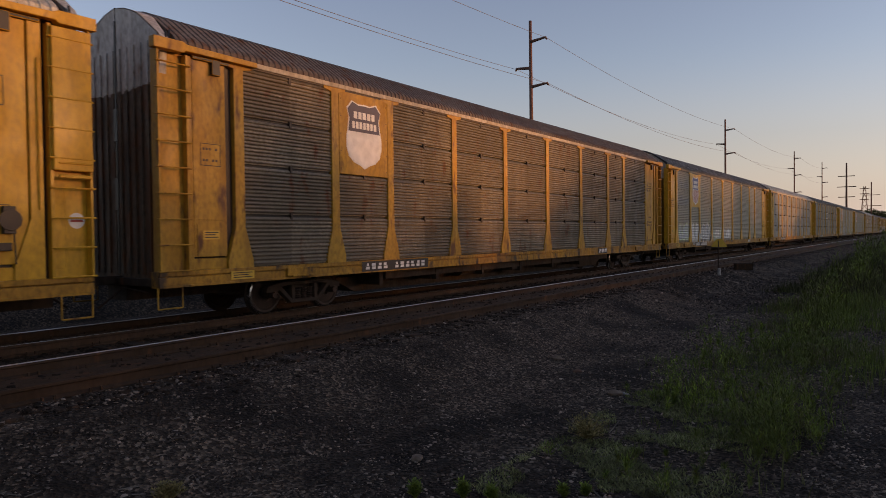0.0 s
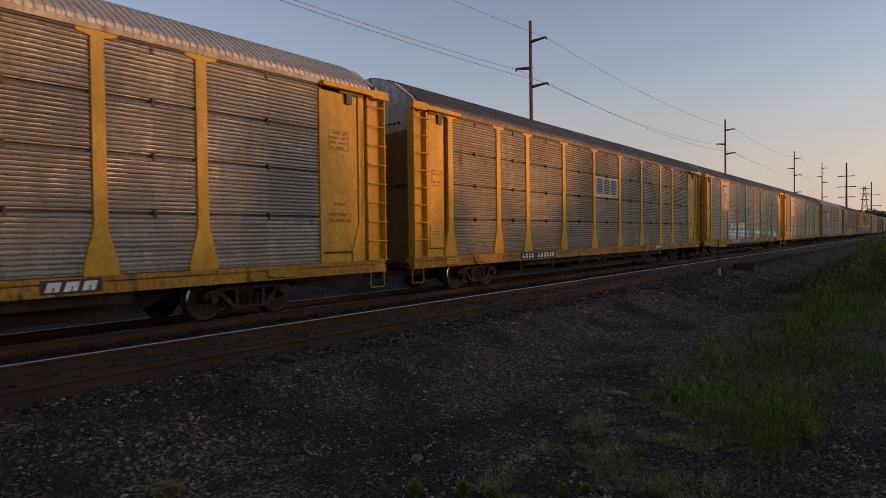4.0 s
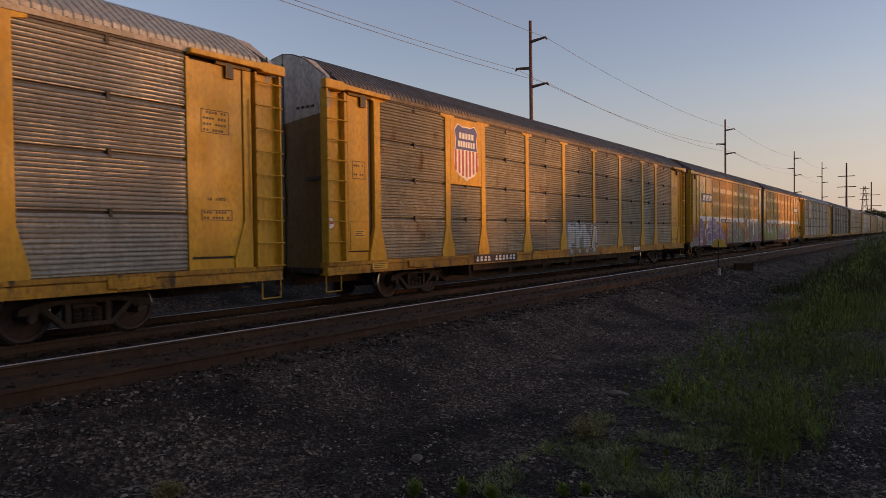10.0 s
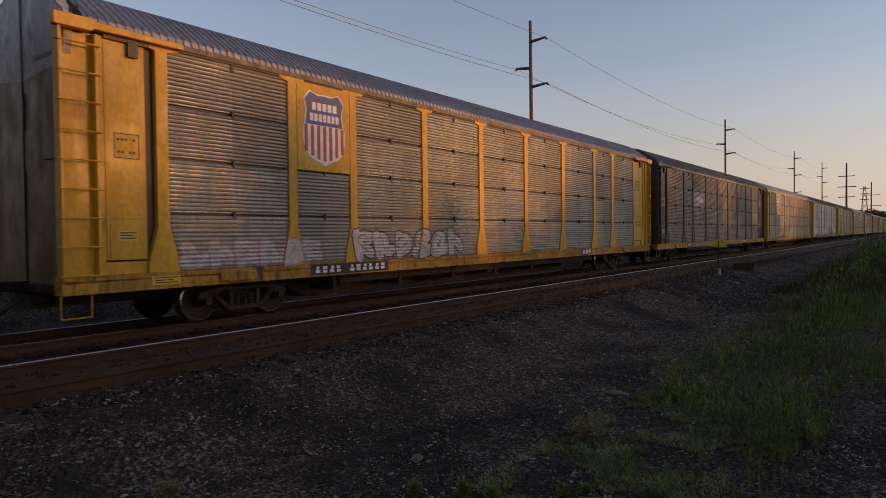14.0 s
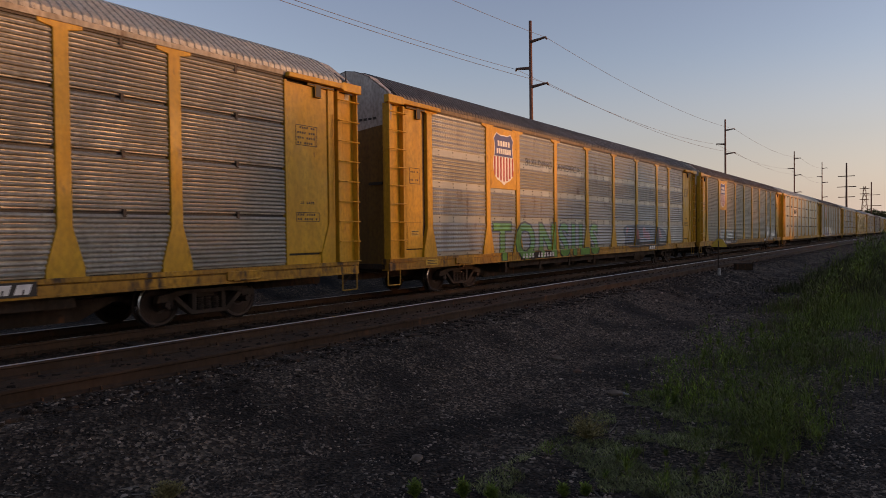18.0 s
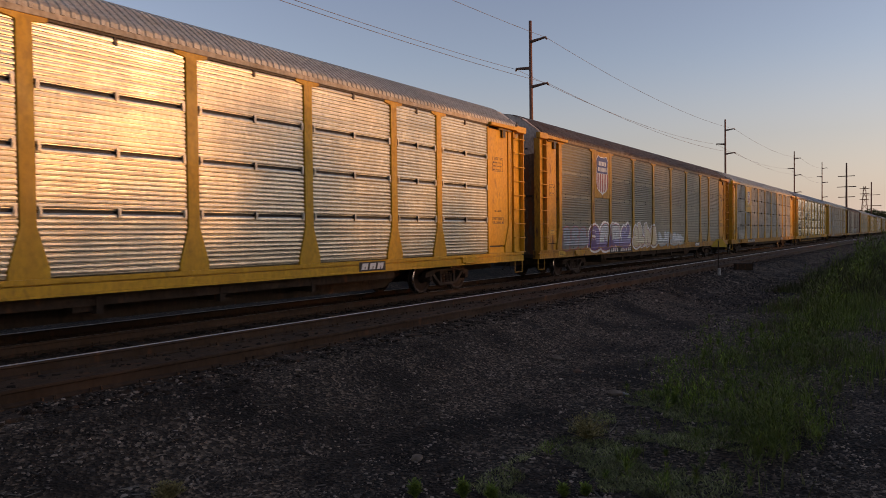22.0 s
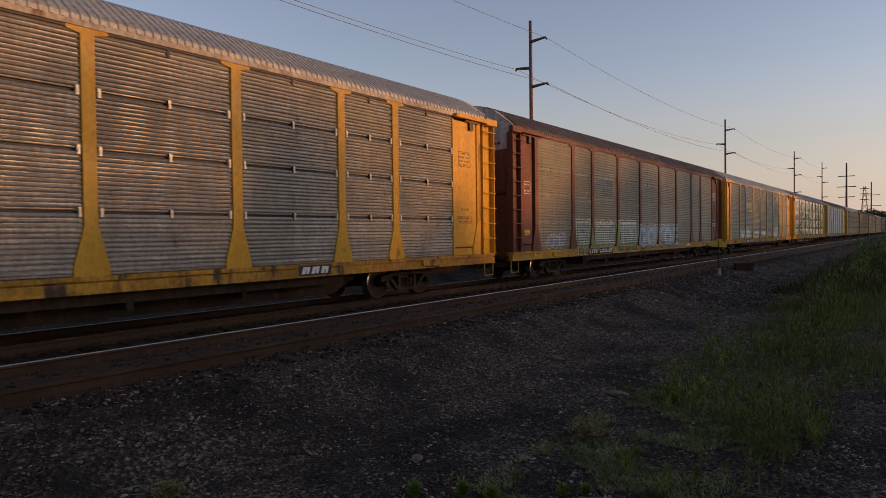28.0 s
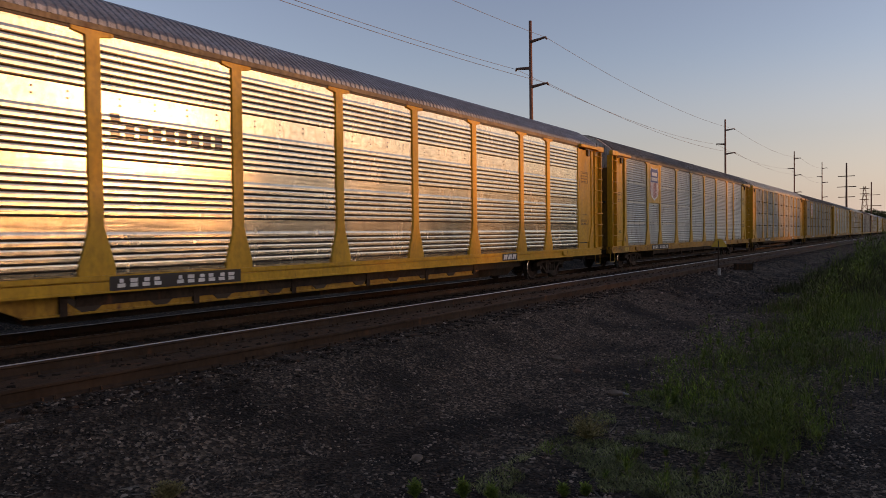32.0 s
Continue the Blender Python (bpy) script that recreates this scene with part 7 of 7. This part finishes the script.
def leafy(name, label, category, plants, mat, seed):
    """Soft weeds: stems fanning out from a root, set with small pointed leaves."""
    rng = np.random.default_rng(seed)
    out = []
    for x, y, h, n, size in plants:
        base = np.array((x, y, bed_height(x, y)))
        a = rng.uniform(0, 2 * np.pi, n)
        f = rng.random(n)
        reach = h * rng.choice((0.18, 0.3, 0.8)) * rng.random(n) ** 0.7
        h = h * 1.25
        up = h * (0.12 + 0.88 * f) * (1.1 - 0.5 * (reach / h) ** 1.2)
        p = base + np.stack((np.cos(a) * reach * (0.35 + 0.65 * f), np.sin(a) * reach * (0.35 + 0.65 * f), up), -1)
        b = a + rng.normal(0, 0.9, n)
        d = np.stack((np.cos(b), np.sin(b), rng.uniform(0.2, 2.2, n)), -1)
        d *= (size * rng.uniform(0.9, 2.4, n))[:, None] / np.linalg.norm(d, axis=1)[:, None]
        q = np.stack((-np.sin(b), np.cos(b), rng.uniform(-0.4, 0.4, n)), -1) * (size * rng.uniform(0.07, 0.16, n))[:, None]
        out.append(np.stack((p, p + d * 0.5 + q, p + d, p + d * 0.5 - q), 1).reshape(-1, 3))
    v = np.concatenate(out)
    tagged(new(name, scatter_mesh(name, v, np.arange(len(v)).reshape(-1, 4), mat)), label, category, kind="stuff")


def bare(x, y):
    """Dark gravel without growth beside the eye."""
    return x < 9.0 and y < 0.80 + 0.10 * noise.noise((x * 2, y * 2, 9))


def build_grass():
    rng = np.random.default_rng(21)
    # thin grass: many tufts on the rise, thinning out towards the gravel
    xs, ys, hs = [], [], []
    count = 0
    while count < 1500:
        x = 6 + 74 * rng.random() ** 1.6
        edge = 2.75 + 0.02 * x + 0.55 * math.sin(x * 0.8) + 0.2 * math.sin(x * 2.3)
        y = edge - abs(rng.normal(0, 1.5 + 0.03 * x))
        if y < -3 or bare(x, y) or noise.noise((x * 0.5, y * 0.9, 2)) < -0.05 or rng.random() > min(1, max(0.08, (x - 7) / 9)):
            continue
        count += 1
        h = rng.uniform(0.10, 0.34) * (0.8 + min(1.3, max(0, (x - 8) / 12))) * min(1, 0.45 + 0.5 * (edge - y))
        k = int(rng.integers(14, 40))
        r = rng.uniform(0.08, 0.34)
        xs += list(x + rng.normal(0, r, k))
        ys += list(y + rng.normal(0, r, k))
        hs += list(h * rng.uniform(0.3, 1.3, k))
    xs, ys = np.array(xs), np.array(ys)
    hs, far = np.array(hs), xs > 21
    blades("grass", "rough green grass on the bank", "grass", stand(xs[~far], ys[~far], -0.01), hs[~far], 0.005, "grass", 22, 0.9)
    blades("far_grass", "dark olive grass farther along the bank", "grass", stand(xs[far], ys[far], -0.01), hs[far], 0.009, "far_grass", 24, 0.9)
    # leafy weeds in uneven clumps
    plants = []
    for cx, cy, r, n, h in ((7.4, 1.25, 0.50, 46, 0.26), (7.9, 1.35, 0.35, 40, 0.28), (7.1, 1.22, 0.3, 34, 0.26), (7.0, 1.15, 0.25, 18, 0.24), (8.6, 1.35, 0.5, 30, 0.24), (9.2, 2.0, 0.6, 34, 0.30), (8.5, 2.6, 0.35, 16, 0.16), (10.4, 1.7, 0.8, 40, 0.34), (12.2, 1.2, 0.8, 40, 0.4), (12.5, 2.3, 0.8, 34, 0.32), (15.0, 1.9, 1.2, 24, 0.46), (18.5, 1.7, 1.4, 26, 0.55), (23.0, 1.9, 2.0, 28, 0.6), (29.0, 1.8, 2.6, 30, 0.7), (38.0, 1.7, 4.0, 36, 0.8), (52.0, 1.5, 6.0, 40, 0.9), (6.0, 1.55, 0.4, 10, 0.12), (5.6, 2.2, 0.6, 8, 0.09)):
        for _ in range(n):
            x, y = cx + rng.normal(0, r), cy + rng.normal(0, min(r, 0.7) * 0.75)
            if not bare(x, y):
                plants.append((x, y, h * rng.uniform(0.3, 1.5) ** 1.3, int(rng.integers(30, 90)), (0.032 + 0.0026 * max(0, x - 6)) * rng.uniform(0.8, 1.3)))
    leafy("weeds", "leafy green weeds in uneven clumps on the bank", "weeds", plants, "weed_leaf", 27)
    # a grey-green mat that creeps over the gravel
    n = 52000
    xs = 4.2 + 5.2 * rng.random(n) ** 1.15
    ys = rng.normal(2.25, 0.62, n)
    patch = np.array([noise.noise((x * 1.3, y * 1.3, 7)) + 0.5 * noise.noise((x * 4, y * 4, 5)) for x, y in zip(xs, ys)])
    ok = (patch > -0.02) & (ys < 3.15) & (ys > 1.0)
    xs, ys = xs[ok], ys[ok]
    blades("creeping_weeds", "low grey-green weeds creeping over the gravel", "weeds", stand(xs, ys), rng.uniform(0.012, 0.04, len(xs)), 0.005, "sage", 23, 2.2)
    # splinters of wood and dry stalks on the gravel
    n = 1500
    d = 4 + 26 * rng.random(n) ** 1.8
    a = np.radians(rng.uniform(2, 75, n))
    x, y = d * np.cos(a), d * np.sin(a)
    ok = (y < 6.4) & (y > 1.5)
    x, y = x[ok], y[ok]
    p = stand(x, y, 0.012)
    n = len(p)
    b = rng.uniform(0, 2 * np.pi, n)
    l = (0.03 + 0.16 * rng.random(n) ** 4)[:, None]
    u = np.stack((np.cos(b), np.sin(b), rng.normal(0, 0.08, n)), -1) * l
    q = np.stack((-np.sin(b), np.cos(b), np.zeros(n)), -1) * rng.uniform(0.003, 0.009, n)[:, None]
    up = np.array((0, 0, 0.008))
    v = np.stack((p - u - q, p + u - q * 0.6, p + u + q * 0.6, p - u + q, p - u + up, p + u + up), 1).reshape(-1, 3)
    f = np.concatenate([np.array(t)[None] + 6 * np.arange(n)[:, None] for t in ((0, 1, 5, 4), (3, 4, 5, 2))])
    tagged(new("splinters", scatter_mesh("splinters", v, f, "splinter")), "grey splinters and dry stalks strewn on the gravel", "debris", kind="stuff")


def build_weed(x, y, h, r, n, label, mat, seed):
    """A bushy weed of branching stems."""
    rnd = random.Random(seed)
    s = Shape()
    for i in range(n):
        a, l = rnd.uniform(0, 6.28), rnd.uniform(0.2, 1)
        top = (math.cos(a) * r * l, math.sin(a) * r * l, h * rnd.uniform(0.4, 1) * (1.15 - 0.5 * l))
        mid = (top[0] * 0.45, top[1] * 0.45, top[2] * 0.6)
        s.tube((0, 0, 0), mid, 0.003, 0.002, n=3)
        s.tube(mid, top, 0.002, 0.001, n=3)
        for k in range(9):
            t = k / 8
            p = Vector(mid).lerp(Vector(top), t)
            b = rnd.uniform(0, 6.28)
            e = Vector((math.cos(b), math.sin(b), rnd.uniform(0.1, 0.8))) * rnd.uniform(0.02, 0.05)
            q = Vector((-math.sin(b), math.cos(b), 0)) * 0.006
            s.add([p, p + e * 0.5 + q, p + e, p + e * 0.5 - q], [(0, 1, 2, 3)])
    ob = new("weed", s.mesh("weed", [mat]))
    ob.location = (x, y, bed_height(x, y) - 0.01)
    tagged(ob, label, "weed", "weeds on the gravel")


def build_far_weeds():
    """Dark scrub on the bank beyond the train."""
    rng = np.random.default_rng(61)
    v = []
    for k in range(130):
        x = -22 + 1.3 * k
        v.append(leaf_cloud(rng, np.array((x, 17.2 + rng.uniform(-0.3, 0.3), 0.6)), np.array((1.2, 0.7, rng.uniform(0.7, 1.1))), 150, 0.13))
    v = np.concatenate(v)
    tagged(new("scrub", scatter_mesh("scrub", v, np.arange(len(v)).reshape(-1, 4), "leaf")), "dark low scrub on the bank beyond the train", "scrub", kind="stuff")


build_gravel()
build_grass()
build_weed(6.54, 2.86, 0.30, 0.26, 90, "straw-coloured bushy weed with a bare stalk", "dry_grass", 1)
build_weed(3.10, 5.0, 0.17, 0.16, 80, "small olive tuft growing in the gravel", "dry_grass", 2)
for i, (x, y, h) in enumerate(((4.27, 3.37, 0.17), (4.47, 3.03, 0.19), (4.55, 2.81, 0.16), (4.9, 2.35, 0.13), (5.0, 2.2, 0.12))):
    build_weed(x, y, h, h * 0.35, 60, "upright leafy green weed", "weed_leaf", 10 + i)


# ---- trees: far behind the train's end, and an unseen belt across the line, set to hold back the sun ----
def leaf_cloud(rng, centre, radius, n, size):
    """Leaf clumps in the shape of a crown, as small tilted quads."""
    u = rng.normal(0, 1, (n, 3))
    u /= np.linalg.norm(u, axis=1)[:, None]
    p = centre + u * radius * (rng.random((n, 1)) ** 0.4)
    a, b = rng.normal(0, 1, (n, 3)), rng.normal(0, 1, (n, 3))
    a /= np.linalg.norm(a, axis=1)[:, None]
    b -= a * np.sum(a * b, 1)[:, None]
    b /= np.linalg.norm(b, axis=1)[:, None]
    a *= size * rng.uniform(0.5, 1.2, (n, 1))
    b *= size * rng.uniform(0.4, 0.9, (n, 1))
    return np.stack((p - a, p - b, p + a, p + b), 1).reshape(-1, 3)


def build_tree(x, y, h, r, seed, dense=260, size=0.45, low=0.3):
    rng = np.random.default_rng(seed)
    base = bed_height(x, y)
    tree = thing("tree", "dark leafy deciduous tree", "tree", (x, y, base), "trees near the line")
    s = Shape()
    s.tube((0, 0, -0.3), (0, 0, h * 0.55), h * 0.028, h * 0.016, n=8)
    for k in range(5):
        a = k * 1.26 + seed
        s.tube((0, 0, h * (0.25 + 0.06 * k)), (math.cos(a) * r * 0.6, math.sin(a) * r * 0.6, h * (0.5 + 0.07 * k)), h * 0.012, h * 0.004, n=6)
    part("trunk", s.mesh("trunk", ["pole_wood"]), tree)
    v = [leaf_cloud(rng, np.array((0, 0, h * (low + (1 - low) / 2))), np.array((r, r, h * (1 - low) / 2)), dense, size)]
    for k in range(6):
        a = rng.uniform(0, 6.28)
        v.append(leaf_cloud(rng, np.array((math.cos(a) * r * 0.7, math.sin(a) * r * 0.7, h * rng.uniform(low + 0.1, 0.85))), np.array((r * 0.5, r * 0.5, h * 0.16)), dense // 4, size))
    v = np.concatenate(v)
    part("crown", scatter_mesh("crown", v, np.arange(len(v)).reshape(-1, 4), "leaf"), tree)


for i, (x, y, h, r) in enumerate(((362, 19.5, 10.8, 4.0), (372, 24, 10.4, 4.5), (392, 20, 10.5, 4.5), (402, 16, 9.5, 4), (380, 14, 8.5, 3.5))):
    build_tree(x, y, h, r, 50 + i, 1100, 0.4, 0.02)

build_far_weeds()
BELT_Y = -90.0
SHIFT = (TRACK_Y - HALF - BELT_Y) / math.tan(-SUN_AZ)
GAPS = ((18.3, 22.4), (71.0, 78.0))


def build_belt():
    """Trees out of view stand close together but for a few gaps, which let sun onto the train."""
    rnd = random.Random(31)
    x = -40.0
    i = 0
    while x < 360:
        r = rnd.uniform(3.6, 4.6)
        gap = [g for g in GAPS if g[0] - r < x - SHIFT < g[1] + r]
        if gap:
            x = gap[0][1] + SHIFT + r * 1.02
            build_tree(x, BELT_Y, rnd.uniform(13.5, 15.2) + (1.5 if x > SHIFT + 84 else 0), r, 100 + i, 1050 if x < SHIFT + 18.5 else 1700 if x < SHIFT + 60 else 2300, 0.3, 0.02)
        else:
            build_tree(x, BELT_Y + rnd.uniform(-2.5, 2.5), rnd.uniform(13.5, 15.2) + (1.5 if x > SHIFT + 84 else 0), r, 100 + i, 1050 if x < SHIFT + 18.5 else 1700 if x < SHIFT + 60 else 2300, 0.3, 0.02)
        x += r * 1.05
        i += 1
    # the unseen belt bends back towards the line far ahead, to darken low reflections
    for k in range(20):
        build_tree(368 + 10.5 * k, BELT_Y + 4.1 * k, rnd.uniform(13, 16), 6.5, 300 + k, 900, 0.6, 0.02)
    # unseen hedge and leaf clumps, added to shade the lower part of the cars
    rng = np.random.default_rng(77)
    v = []
    for k in range(150):
        v.append(leaf_cloud(rng, np.array((-50 + 2.8 * k, BELT_Y + 4, 5.0)), np.array((2.6, 1.6, 6.8)), 340, 0.5))
    for k in range(3):
        v.append(leaf_cloud(rng, np.array((GAPS[0][0] + SHIFT + 1.8 * k - 0.5, BELT_Y + 3, 8.4)), np.array((2.0, 1.4, 2.8)), 90, 0.45))
    v = np.concatenate(v)
    tagged(new("hedge", scatter_mesh("hedge", v, np.arange(len(v)).reshape(-1, 4), "leaf")), "dense dark hedge under the row of trees, added out of view for shade", "hedge", kind="stuff")


build_belt()


# ---- what moves: the train and its wheels ----
def motions():
    for car, start in TRAIN:
        walk(car, [(t, pose(start - travelled(t), TRACK_Y, 0)) for t in range(0, 33, 2)])
    starts = {car: start for car, start in TRAIN}
    step = 1 / 30
    for w, car, along in WHEELSETS:
        x0 = starts[car] + along
        # rolls while it is near; far off its turning could not be told
        times = [i * step for i in range(961) if -4 < x0 - travelled(i * step) < 26]
        if not times:
            continue
        here = w.location.copy()
        rows = [(t, pose(*here, 0, -math.degrees(travelled(t) / 0.424), 0)) for t in times]
        if times[0] > 0:
            rows.insert(0, (0, rows[0][1]))
        if times[-1] < 31.99:
            rows.append((32, rows[-1][1]))
        walk(w, rows)


motions()
